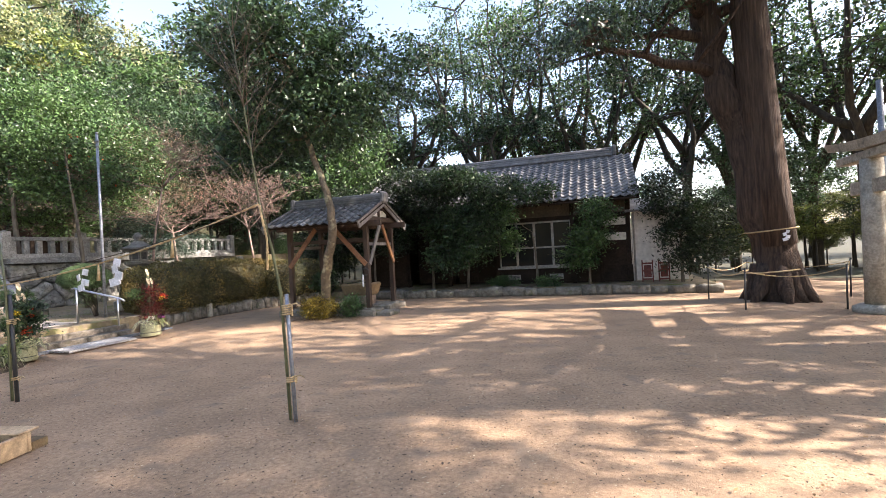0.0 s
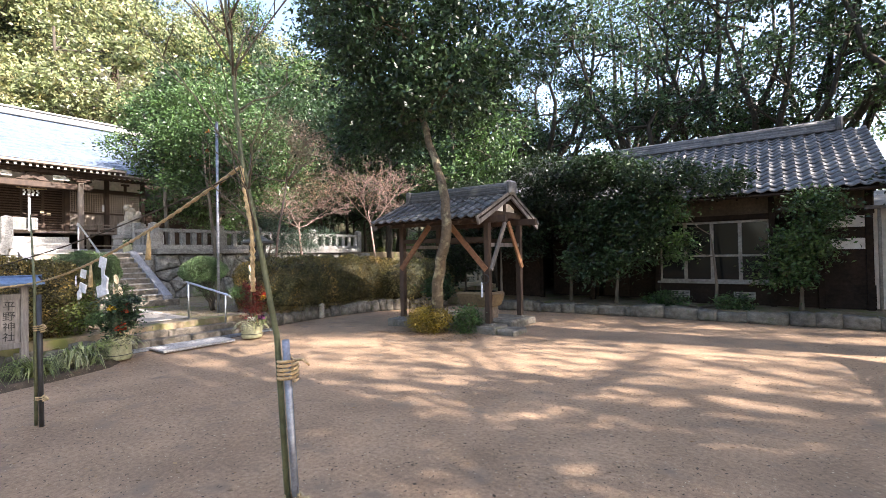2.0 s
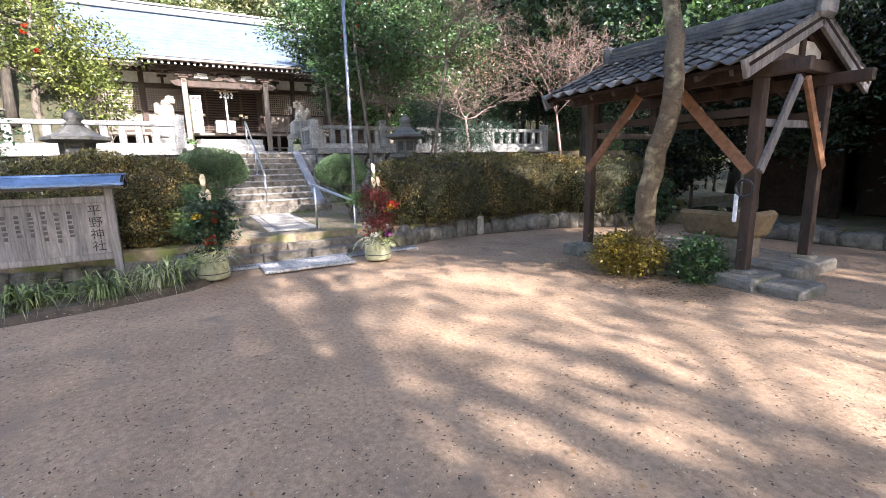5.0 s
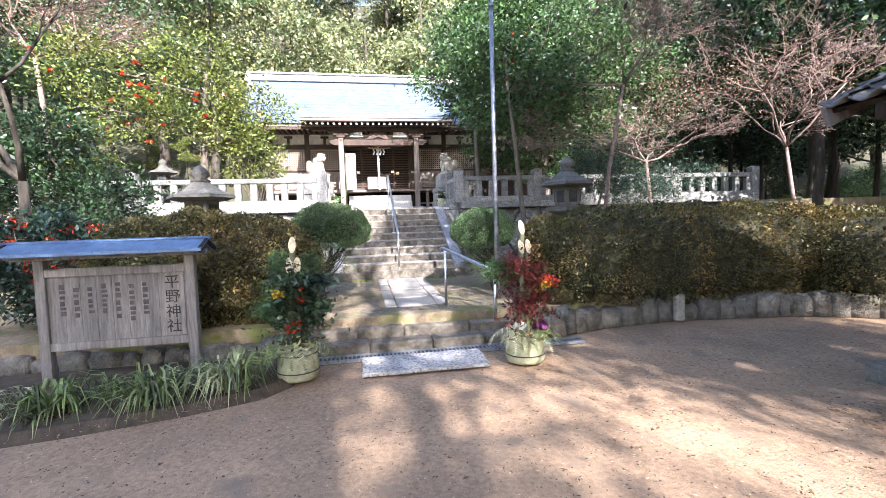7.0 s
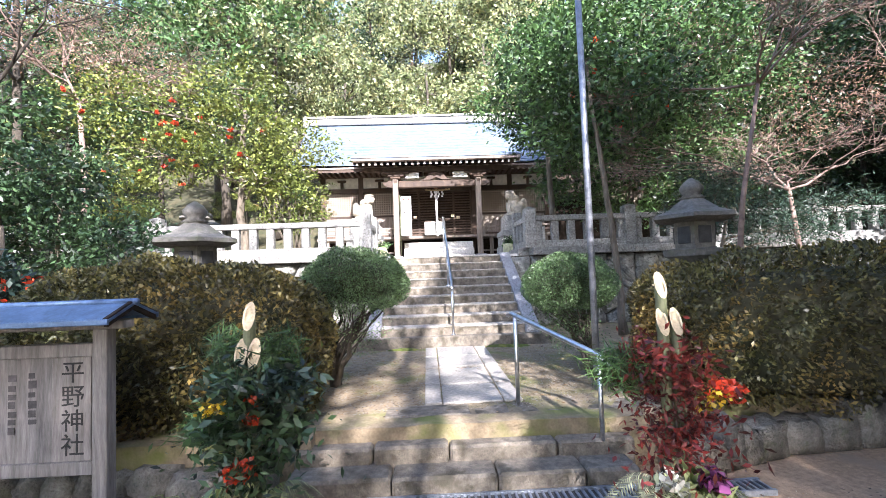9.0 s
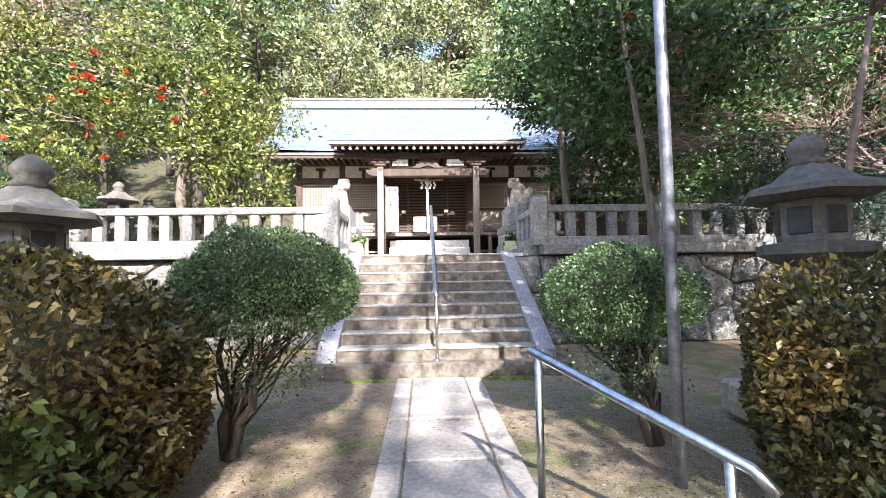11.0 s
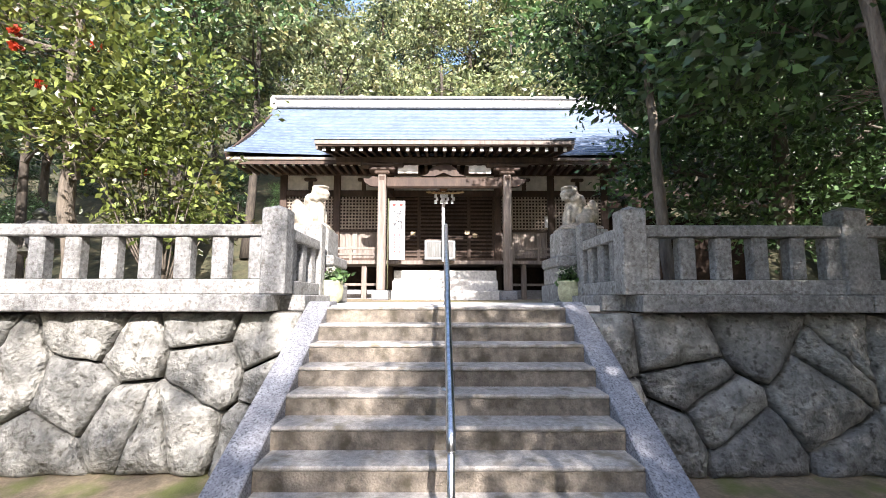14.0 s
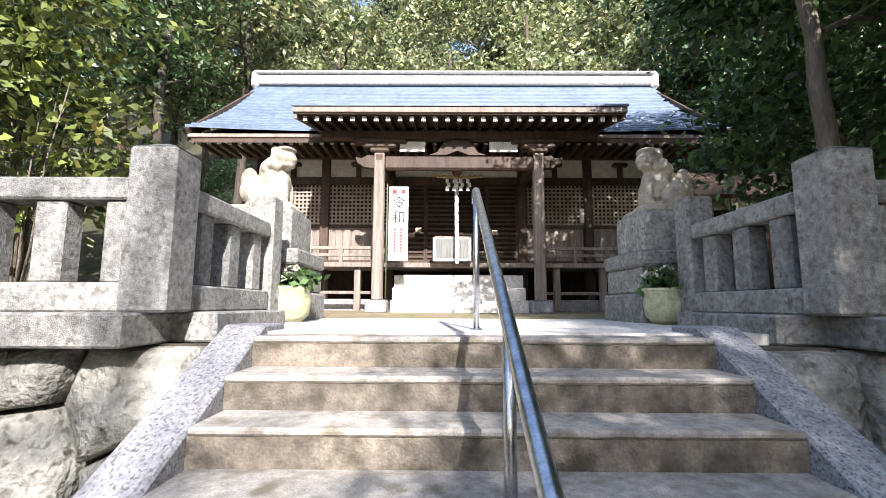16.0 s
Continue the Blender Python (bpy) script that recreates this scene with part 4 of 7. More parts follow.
def pavilion():
    t = thing("water_pavilion", (-8.3, 14.2, 0), "open timber purification pavilion with grey tiled gable roof", "pavilion")
    X0, X1, YF, YB, top = -9.6, -7.05, 13.42, 15.02, 2.5
    for x in (X0, X1):
        for y in (YF, YB):
            part("post_stone", bx(x - 0.14, x + 0.14, y - 0.14, y + 0.14, 0.0, 0.2, bevel=0.03), KERB, t)
            part("post", bx(x - 0.065, x + 0.065, y - 0.065, y + 0.065, 0.2, top, bevel=0.008), TIMBER, t)
    for y in (YF, YB):
        part("eaves_beam", bx(X0 - 0.45, X1 + 0.5, y - 0.055, y + 0.055, top, top + 0.15, bevel=0.008), TIMBER, t)
        part("tie_rail", bx(X0, X1, y - 0.03, y + 0.03, 2.08, 2.18, bevel=0.005), TIMBER, t)
    for x in (X0, X1):
        part("cross_beam", bx(x - 0.06, x + 0.06, YF - 0.35, YB + 0.35, top + 0.15, top + 0.3, bevel=0.008), TIMBER, t)
        part("gable_rail", bx(x - 0.03, x + 0.03, YF, YB, 1.95, 2.04, bevel=0.005), GREY_WOOD, t)
        part("gable_panel", bx(x - 0.015, x + 0.015, 13.7, 14.75, top + 0.3, top + 0.5), PLASTER, t)
        part("king_post", bx(x - 0.05, x + 0.05, 14.17, 14.27, top + 0.3, 3.28, bevel=0.005), TIMBER, t)
    # diagonal braces
    mid = (YF + YB) / 2
    for x0, x1 in ((X0, X0 + 0.95), (X1, X1 - 1.0)):
        part("brace", beam((x0, YF - 0.075, 1.42), (x1, YF - 0.075, 2.5), 0.05, 0.13), BRACE, t, "reddish wooden brace")
    for s, y in ((1, YF), (-1, YB)):
        part("brace", beam((X1 + 0.08, y, 1.42), (X1 + 0.08, y + s * 0.72, 2.55), 0.05, 0.12), GREY_WOOD if s > 0 else BRACE, t, "wooden brace in the gable")
    # roof
    ex0, ex1, ef, eb, ry, rz = -9.98, -6.83, 12.72, 15.72, 14.24, 3.22
    for y, ey in ((ef, 2.55), (eb, 2.55)):
        part("roof_deck", beam(((ex0 + ex1) / 2, y, ey), ((ex0 + ex1) / 2, ry, rz), ex1 - ex0, 0.04, 0), DARK_WOOD, t)
        for x in np.arange(ex0 + 0.15, ex1, 0.4):
            part("rafter", beam((x, y + (0.03 if y < ry else -0.03), ey - 0.05), (x, ry, rz - 0.05), 0.05, 0.07, 0), TIMBER, t)
    for x in (ex0 + 0.03, ex1 - 0.03):
        for y in (ef, eb):
            part("barge_board", beam((x, y - (0.05 if y < ry else -0.05), 2.5), (x, ry, rz + 0.0), 0.05, 0.2), GREY_WOOD, t, "silvered barge board")
    tile_slope(t, (ex0, ef - 0.05, 2.57), (ex1, ef - 0.05, 2.57), (ex0, ry, rz + 0.02), seed=2)
    tile_slope(t, (ex0, eb + 0.05, 2.57), (ex1, eb + 0.05, 2.57), (ex0, ry, rz + 0.02), seed=3)
    for k, (w, z0, z1) in enumerate(((0.15, rz + 0.02, rz + 0.09), (0.13, rz + 0.09, rz + 0.15), (0.11, rz + 0.15, rz + 0.2))):
        part("ridge_course", bx(ex0 + 0.05, ex1 - 0.05, ry - w, ry + w, z0, z1, bevel=0.012), TILE, t)
    cap = tubes_mesh("ridge_cap", [([(ex0, ry, rz + 0.22), (ex1, ry, rz + 0.22)], [0.075, 0.075], 12)])
    part("ridge_cap", cap, TILE, t)
    for x in (ex0, ex1):
        part("ridge_end_tile", bx(x - 0.07, x + 0.07, ry - 0.18, ry + 0.18, rz - 0.02, rz + 0.32, bevel=0.05), TILE, t)
    return t


def basin():
    t = thing("water_basin", (-7.75, 14.1, 0.2), "rough stone water basin under the pavilion roof", "basin")
    bm = bx(-8.2, -7.15, 13.75, 14.45, 0.5, 0.86, bevel=0.05)
    for v in bm.verts:
        if v.co.z < 0.6:
            v.co.x = -7.68 + (v.co.x + 7.68) * 0.88
            v.co.y = 14.1 + (v.co.y - 14.1) * 0.8
    part("bowl", bm, ORANGE, t, "brown stained stone trough")
    part("plinth", bx(-8.08, -7.3, 13.85, 14.35, 0.15, 0.5, bevel=0.03), BASIN, t)
    part("water", bx(-8.1, -7.25, 13.84, 14.36, 0.84, 0.866), GLASS, t)
    s = thing("step_slab", (-7.0, 14.3, 0), "flat stone platform beneath the pavilion", "paving", kind="structure")
    part("slab", bx(-9.9, -6.75, 13.1, 15.3, -0.1, 0.16, bevel=0.03), KERB, s)
    part("slab", bx(-7.25, -6.6, 13.75, 14.35, -0.1, 0.24, bevel=0.04), KERB, s)
    part("slab", bx(-7.3, -6.3, 13.2, 13.85, -0.1, 0.11, bevel=0.03), KERB, s)
    k = thing("ladle_ring", (-7.05, 13.3, 1.25), "iron ring and white towel hung on the pavilion post", "ladle holder")
    ring = [(-7.05 + 0.1 * math.cos(a), 13.28, 1.22 + 0.1 * math.sin(a)) for a in np.linspace(0, 2 * math.pi, 17)]
    tube("ring", ring, 0.015, BLACK, k, 6)
    part("towel", bx(-7.16, -7.11, 13.27, 13.30, 0.8, 1.15, bevel=0.01), PAPER, k)


pavilion()
basin()


# ---- house ----
def house():
    t = thing("house", (-4, 21, 0.22), "old single-storey timber house with dark walls and grey tiled roof", "house")
    X0, X1, Y = -10.2, 0.28, 19.55
    part("back_wall", bx(X0, X1, 25.3, 25.5, 0.2, 3.3), HOUSE_WALL, t)
    part("side_wall", bx(X0, X0 + 0.15, Y, 25.3, 0.2, 3.4), DARK_WOOD, t)
    part("side_wall", bx(X1 - 0.15, X1, Y + 0.1, 25.3, 0.2, 3.4), PLASTER, t)
    part("upper_wall", bx(X0, X1, Y, Y + 0.12, 2.75, 3.35), HOUSE_WALL, t, "clay wall above the windows")
    part("lower_wall", bx(-4.6, X1, Y, Y + 0.12, 0.25, 0.85), DARK_WOOD, t, "dark boarded apron")
    part("lintel", bx(X0, X1, Y - 0.04, Y + 0.08, 2.62, 2.76, bevel=0.01), DARK_WOOD, t)
    for x in (-10.1, -8.4, -6.6, -4.6, -1.75, -0.75, 0.18):
        part("post", bx(x - 0.07, x + 0.07, Y - 0.05, Y + 0.1, 0.22, 3.3, bevel=0.008), DARK_WOOD, t)
    for a, b in ((-8.33, -6.67), (-6.53, -4.67)):
        part("entrance_recess", bx(a, b, Y + 0.9, Y + 1.0, 0.25, 2.62), DARK_WOOD, t)
        part("door_panel", bx(a + 0.1, a + 0.9, Y + 0.75, Y + 0.79, 0.3, 2.2, bevel=0.01), DARK_WOOD, t)
    part("wall_panel", bx(-10.1, -8.4, Y, Y + 0.1, 0.25, 2.62), DARK_WOOD, t)
    part("wall_panel", bx(-0.7, 0.14, Y, Y + 0.1, 0.85, 2.62), DARK_WOOD, t)
    part("white_panel", bx(-0.66, 0.1, Y - 0.02, Y + 0.0, 1.75, 2.02), PLASTER, t)
    part("white_panel", bx(-0.66, 0.1, Y - 0.02, Y + 0.0, 2.3, 2.58), PLASTER, t)
    # sliding windows
    for i in range(4):
        a = -4.52 + i * 0.68
        w = part("window", bx(a, a + 0.68, Y + 0.05, Y + 0.06, 0.88, 2.6), GLASS, t)
        for x in (a + 0.02, a + 0.66):
            part("stile", bx(x - 0.025, x + 0.025, Y + 0.01, Y + 0.05, 0.88, 2.6), FRAME, w)
        for z in (0.91, 1.62, 2.57):
            part("window_rail", bx(a + 0.046, a + 0.634, Y + 0.012, Y + 0.048, z - 0.03, z + 0.03), FRAME, w)
        if i in (1, 2, 3):
            part("curtain", bx(a + 0.05, a + 0.63, Y + 0.1, Y + 0.12, 0.9, 2.55), CURTAIN, w)
    part("window_sill", bx(-4.6, -1.7, Y - 0.12, Y + 0.0, 0.82, 0.88, bevel=0.008), FRAME, t)
    for x in (-4.0, -2.4):
        v = part("floor_vent", bx(x - 0.25, x + 0.25, Y - 0.02, Y + 0.0, 0.4, 0.6), FRAME, t)
        for z in (0.45, 0.5, 0.55):
            part("vent_slat", bx(x - 0.22, x + 0.22, Y - 0.03, Y - 0.022, z - 0.01, z + 0.01), BLACK, v)
    # roof
    ex0, ex1 = -10.8, 0.55
    ey, ez, ry, rz = 18.85, 3.22, 22.5, 5.3
    for y, z in ((ey, ez), (26.2, ez)):
        part("roof_deck", beam(((ex0 + ex1) / 2, y, z - 0.02), ((ex0 + ex1) / 2, ry, rz - 0.02), ex1 - ex0, 0.06, 0), DARK_WOOD, t)
    for x in np.arange(ex0 + 0.2, ex1, 0.45):
        part("rafter", beam((x, ey + 0.03, ez - 0.09), (x, 20.2, ez + 0.68), 0.05, 0.08, 0), DARK_WOOD, t)
    part("gutter", bx(ex0, ex1, ey - 0.12, ey - 0.03, ez - 0.09, ez - 0.02, bevel=0.02), DARK_WOOD, t)
    tile_slope(t, (ex0, ey - 0.05, ez + 0.02), (ex1, ey - 0.05, ez + 0.02), (ex0, ry, rz + 0.02), 0.29, 0.28, lambda p: p.x > -5.0, 4)
    for w, z0, z1 in ((0.2, rz + 0.02, rz + 0.12), (0.17, rz + 0.12, rz + 0.21), (0.14, rz + 0.21, rz + 0.29)):
        part("ridge_course", bx(ex0 + 0.1, ex1 - 0.6, ry - w, ry + w, z0, z1, bevel=0.015), TILE, t)
    part("ridge_cap", tubes_mesh("ridge_cap", [([(ex0, ry, rz + 0.31), (ex1 - 0.55, ry, rz + 0.31)], [0.09, 0.09], 10)]), TILE, t)
    part("ridge_end_tile", bx(ex1 - 0.68, ex1 - 0.5, ry - 0.25, ry + 0.25, rz - 0.02, rz + 0.45, bevel=0.06), TILE, t)
    bm = bmesh.new()
    vs = [bm.verts.new((x, y, z)) for x in (X1 - 0.15, X1 - 0.02) for y, z in ((19.6, 3.3), (ry, rz - 0.1), (25.4, 3.3))]
    bm.faces.new(vs[:3])
    bm.faces.new(vs[3:])
    for i in range(3):
        bm.faces.new((vs[i], vs[(i + 1) % 3], vs[3 + (i + 1) % 3], vs[3 + i]))
    bmesh.ops.recalc_face_normals(bm, faces=bm.faces)
    part("gable_wall", bm, PLASTER, t)
    # white annex on the east side
    part("annex_wall", bx(0.32, 2.1, 19.9, 20.0, 0.22, 2.8), PLASTER, t, "white plastered annex wall")
    part("annex_side", bx(2.0, 2.1, 20.0, 23.5, 0.22, 2.8), PLASTER, t)
    part("annex_roof", beam((1.25, 19.4, 2.75), (1.25, 22.5, 3.4), 2.3, 0.08), TILE, t)
    tube("downpipe", [(0.36, 19.5, 0.25), (0.36, 19.5, 2.8)], 0.035, FRAME, t, 8)


house()


def kerb_row(name, label, line, size, height, seed, wide=0.3):
    """A row of rough kerb stones along a line of (x, y) points, each stone an object."""
    t = thing(name, (*line[0], 0), label, "kerb", kind="structure")
    rnd = random.Random(seed)
    for a, b in zip(line, line[1:]):
        a, b = Vector((*a, 0)), Vector((*b, 0))
        ln = (b - a).length
        d = (b - a).normalized()
        turn = Matrix.Rotation(math.atan2(d.y, d.x), 4, "Z")
        s = 0.0
        while s < ln - 0.08:
            w = min(rnd.uniform(0.65, 1.35) * size, ln - s)
            h = height * rnd.uniform(0.75, 1.15)
            bm = bmesh.new()
            bmesh.ops.create_cube(bm, size=1)
            bmesh.ops.subdivide_edges(bm, edges=bm.edges, cuts=2, use_grid_fill=True)
            for v in bm.verts:
                c = v.co * 2
                c = c * (0.82 + 0.18 / max(0.6, c.length / 1.25)) if c.length > 1.25 else c
                k = noise.noise(Vector((c.x * 1.3 + s, c.y * 1.3, c.z * 1.3 + seed))) * 0.3
                v.co = Vector((c.x * (w * 0.51), c.y * wide * 0.5 * (1 + k), (c.z * 0.5 + 0.5) * h * (1 + k) - 0.03))
            bm.transform(Matrix.Translation(a + d * (s + w / 2)) @ turn)
            me = bpy.data.meshes.new("kerb_stone")
            bm.to_mesh(me)
            bm.free()
            part("stone", smooth(me), KERB, t)
            s += w + 0.012


kerb_row("kerb_house", "low kerb of rough stones along the house platform", [(-9.5, 17.5), (-7.6, 17.7), (-5.0, 17.88), (2.7, 18.0)], 0.62, 0.3, 21, 0.36)
kerb_row("kerb_hedge", "low row of rough stones at the foot of the long hedge", [(-12.25, 10.75), (-12.6, 11.8), (-12.72, 13.2), (-12.45, 15.0), (-11.2, 17.6)], 0.27, 0.33, 22, 0.26)
kerb_row("kerb_bed", "half-hidden boulders at the foot of the clipped hedge", [(-12.1, 7.5), (-12.35, 6.2), (-12.4, 3.0)], 0.3, 0.26, 23, 0.26)


# ---- sign board ----
def letters(name, text, material, parent, m, size, label="", flat=0.002):
    cu = bpy.data.curves.new(name, "FONT")
    cu.body, cu.size, cu.extrude, cu.align_x, cu.align_y = text, size, flat, "CENTER", "CENTER"
    ob = bpy.data.objects.new(name, cu)
    scene.collection.objects.link(ob)
    dg = bpy.context.evaluated_depsgraph_get()
    me = bpy.data.meshes.new_from_object(ob.evaluated_get(dg))
    bpy.data.objects.remove(ob)
    me.transform(m)
    return part(name, me, material, parent, label)


FACE_EAST = Matrix(((0, 0, 1, 0), (1, 0, 0, 0), (0, 1, 0, 0), (0, 0, 0, 1)))


def sign_board():
    t = thing("notice_board", (-11.85, 5.7, 0), "weathered wooden shrine sign board with a blue sheet roof", "sign board")
    Y0, Y1, x = 4.98, 6.45, -11.85
    for y in (Y0, Y1):
        part("post", bx(x - 0.05, x + 0.05, y - 0.05, y + 0.05, 0.0, 1.36, bevel=0.006), GREY_WOOD, t)
    for z in (0.42, 1.22):
        part("rail", bx(x - 0.03, x + 0.045, Y0 + 0.05, Y1 - 0.05, z - 0.045, z + 0.045, bevel=0.005), GREY_WOOD, t)
    y = Y0 + 0.05
    rnd = random.Random(4)
    while y < Y1 - 0.06:
        y2 = min(Y1 - 0.05, y + 0.155)
        part("board", bx(x - 0.015, x + 0.015 + rnd.uniform(0, 0.004), y + 0.0015, y2 - 0.0015, 0.465, 1.175), GREY_WOOD, t)
        y = y2
    part("name_panel", bx(x + 0.02, x + 0.03, 6.12, 6.38, 0.47, 1.17), GREY_WOOD, t)
    for i, ch in enumerate("平野神社"):
        letters("lettering", ch, INK, t, Matrix.Translation((x + 0.032, 6.26, 1.06 - i * 0.165)) @ FACE_EAST, 0.16)
    for c in range(7):
        yy = 5.98 - c * 0.135
        z = 1.1 - rnd.uniform(0, 0.12)
        while z > 0.62 + rnd.uniform(0, 0.15):
            h = rnd.uniform(0.03, 0.055)
            part("faded_writing", bx(x + 0.02, x + 0.0215, yy - 0.026, yy + rnd.uniform(0.014, 0.03), z - h, z), FADED_INK, t)
            z -= h + rnd.uniform(0.012, 0.03)
    part("roof_beam", bx(x - 0.06, x + 0.06, 4.7, 6.62, 1.36, 1.42, bevel=0.006), GREY_WOOD, t)
    for s in (1, -1):
        part("roof_sheet", beam((x + s * 0.27, 5.66, 1.43), (x, 5.66, 1.53), 2.0, 0.018, 0), SIGN_BLUE, t)
        part("roof_edge", bx(x + s * 0.27 - 0.012, x + s * 0.27 + 0.012, 4.66, 6.66, 1.405, 1.445, bevel=0.004), SIGN_BLUE, t)
        for y in (4.68, 6.64):
            part("roof_end", beam((x + s * 0.27, y, 1.42), (x, y, 1.52), 0.03, 0.06, 0.004), DARK_WOOD, t)
    tube("roof_ridge", [(x, 4.64, 1.54), (x, 6.68, 1.54)], 0.025, SIGN_BLUE, t, 8)


sign_board()


# ---- mat and drain ----
def foot_mat():
    t = thing("foot_mat", (-11.5, 9.0, 0), "thick speckled grey foot mat on the sand", "mat")
    bm = bx(-11.8, -11.2, 8.3, 9.72, 0.0, 0.035)
    bmesh.ops.subdivide_edges(bm, edges=bm.edges, cuts=7, use_grid_fill=True)
    for v in bm.verts:
        v.co.x += 0.02 * noise.noise(v.co * 4)
        v.co.y += 0.02 * noise.noise(v.co * 4 + Vector((5, 0, 0)))
        v.co.z += 0.02 * abs(noise.noise(v.co * 3)) if v.co.z > 0.02 else 0
    part("mat_body", bm, MAT, t)


def drain():
    t = thing("drain_grate", (-11.93, 9.5, 0), "long narrow steel drain grating at the step foot", "drain", kind="structure")
    for x in (-12.02, -11.84):
        part("edge_bar", bx(x - 0.012, x + 0.012, 7.4, 11.2, -0.02, 0.022), GRATE, t)
    part("channel", bx(-12.01, -11.85, 7.4, 11.2, -0.06, 0.003), BLACK, t)
    for y in np.arange(7.43, 11.2, 0.05):
        part("bar", bx(-12.008, -11.852, y - 0.009, y + 0.009, 0.004, 0.018), GRATE, t)


foot_mat()
drain()


# ---- lamp pole ----
def lamp_pole():
    t = thing("utility_pole", (-13.25, 10.45, 0.4), "tall slim galvanised steel pole by the shrubs", "pole")
    tube("pole", [(-13.25, 10.45, 0.35), (-13.25, 10.45, 5.25)], [0.036, 0.033], GALV, t, 14)
    tube("cap", [(-13.25, 10.45, 5.25), (-13.25, 10.45, 5.3)], [0.04, 0.02], GALV, t, 14)
    for z in (5.05, 4.9):
        part("band", smooth(lathe([(0.046, 0), (0.046, 0.04)], (-13.25, 10.45, z), 14)), GALV, t)
    tube("arm", [(-13.25, 10.45, 5.0), (-13.13, 10.32, 5.02)], 0.018, GALV, t, 8)


lamp_pole()


# ---- hedges and shrubs ----
def hedge(label, shape, n, leaf, material, seed, rough=0.07, name="hedge", group="", twigs=True):
    """A clipped mass: shape(u, v) gives surface points and normals; a solid core, dark for the shade inside, and a skin
    of leaves.
    """
    P, N, core = shape(n, seed)
    base = (float(P[:, 0].mean()), float(P[:, 1].mean()), 0.4)
    t = thing(name, base, label, "hedge", group)
    off = np.array([noise.noise(Vector(p) * 3.1) for p in P])[:, None] * 0.13 + np.array([noise.noise(Vector(p) * 9.0) for p in P])[:, None] * 0.04
    depth = rng.exponential(rough, size=(len(P), 1))
    Q = P + N * (off - depth + rough)
    part("foliage", leaves_mesh("foliage", Q, leaf, 0.5, N * 0.9), material, t)
    # solid form in dark litter colour stands for the shade between the leaves
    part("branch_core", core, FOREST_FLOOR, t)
    return t


def ellipsoid_shape(c, r, power=1.0, low=-0.95, core_scale=0.86):
    """A rounded clipped form; a higher power makes it boxier."""
    def make(n, seed):
        u = rng.normal(size=(int(n * 1.3), 3))
        u /= np.linalg.norm(u, axis=1, keepdims=True)
        u = u[u[:, 2] > low][:n]
        k = (np.abs(u) ** (2 * power)).sum(axis=1, keepdims=True) ** (-1 / (2 * power))
        p = u * k
        N = np.sign(p) * np.abs(p) ** (2 * power - 1) / np.array(r)
        N /= np.linalg.norm(N, axis=1, keepdims=True)
        bm = bmesh.new()
        bmesh.ops.create_icosphere(bm, subdivisions=4, radius=1)
        for v in bm.verts:
            q = v.co.normalized()
            q *= (abs(q.x) ** (2 * power) + abs(q.y) ** (2 * power) + abs(q.z) ** (2 * power)) ** (-1 / (2 * power)) * core_scale
            q *= 1 + 0.06 * noise.noise(q * 5)
            v.co = Vector((c[0] + q.x * r[0], c[1] + q.y * r[1], max(c[2] + q.z * r[2], c[2] + low * r[2])))
        me = bpy.data.meshes.new("core")
        bm.to_mesh(me)
        bm.free()
        return np.array(c) + p * np.array(r), N, smooth(me)
    return make


hedge("long clipped azalea hedge with bronzed leaves above the kerb stones", ellipsoid_shape((-12.98, 13.85, 0.98), (0.46, 3.0, 0.72), 1.8), 62000, 0.05, LEAF_HEDGE, 1, 0.10)
hedge("dark rear end of the clipped hedge behind the pavilion", ellipsoid_shape((-12.3, 17.2, 0.85), (0.9, 1.6, 0.75), 1.8), 16000, 0.055, LEAF_HEDGE, 2)
hedge("large rounded azalea hedge with bronzed leaves behind the sign board", ellipsoid_shape((-13.05, 6.26, 1.0), (0.54, 1.42, 0.76), 1.5), 52000, 0.05, LEAF_HEDGE, 3, 0.10)


def clipped_shrub(c, r, label, seed):
    rnd = random.Random(seed)
    t = hedge(label, ellipsoid_shape(c, r, 1.25, -0.8, 0.8), 46000, 0.023, LEAF_BALL, seed, 0.07, "clipped_shrub", "clipped shrubs at the stair foot")
    tubes = []
    foot = Vector((c[0] + 0.1, c[1] + (0.2 if c[1] > CENTRE else -0.22), 0.42))
    for k in range(3):
        e = Vector((c[0] + rnd.uniform(-0.5, 0.5) * r[0], c[1] + rnd.uniform(-0.6, 0.6) * r[1], c[2] - 0.2))
        tubes.append((wander(foot + Vector((rnd.uniform(-0.05, 0.05), rnd.uniform(-0.05, 0.05), 0)), e, 8, 0.06, rnd), [0.042 - 0.0035 * i for i in range(9)], 7))
        for _ in range(8):
            a = Vector((c[0] + rnd.uniform(-0.8, 0.8) * r[0], c[1] + rnd.uniform(-0.8, 0.8) * r[1], c[2] - r[2] * rnd.uniform(0.62, 0.95)))
            tubes.append((wander(foot + Vector((0, 0, rnd.uniform(0.1, 0.55))), a, 6, 0.06, rnd), [0.014 - 0.0018 * i for i in range(7)], 4))
    tagged(part("stem", tubes_mesh("stem", tubes), WOOD_BARK, t), kind="stuff")
    P, N = crown_points([(c[0], c[1], c[2] - r[2] * 0.95, r[0] * 0.75, r[1] * 0.75, 0.2), (c[0] + 0.05, c[1], c[2] - r[2] * 0.95 - 0.3, r[0] * 0.55, r[1] * 0.55, 0.2)], 2600, 0.1, 12)
    part("undergrowth", leaves_mesh("undergrowth", P, 0.028, 0.5, N), LEAF_BALL, t)


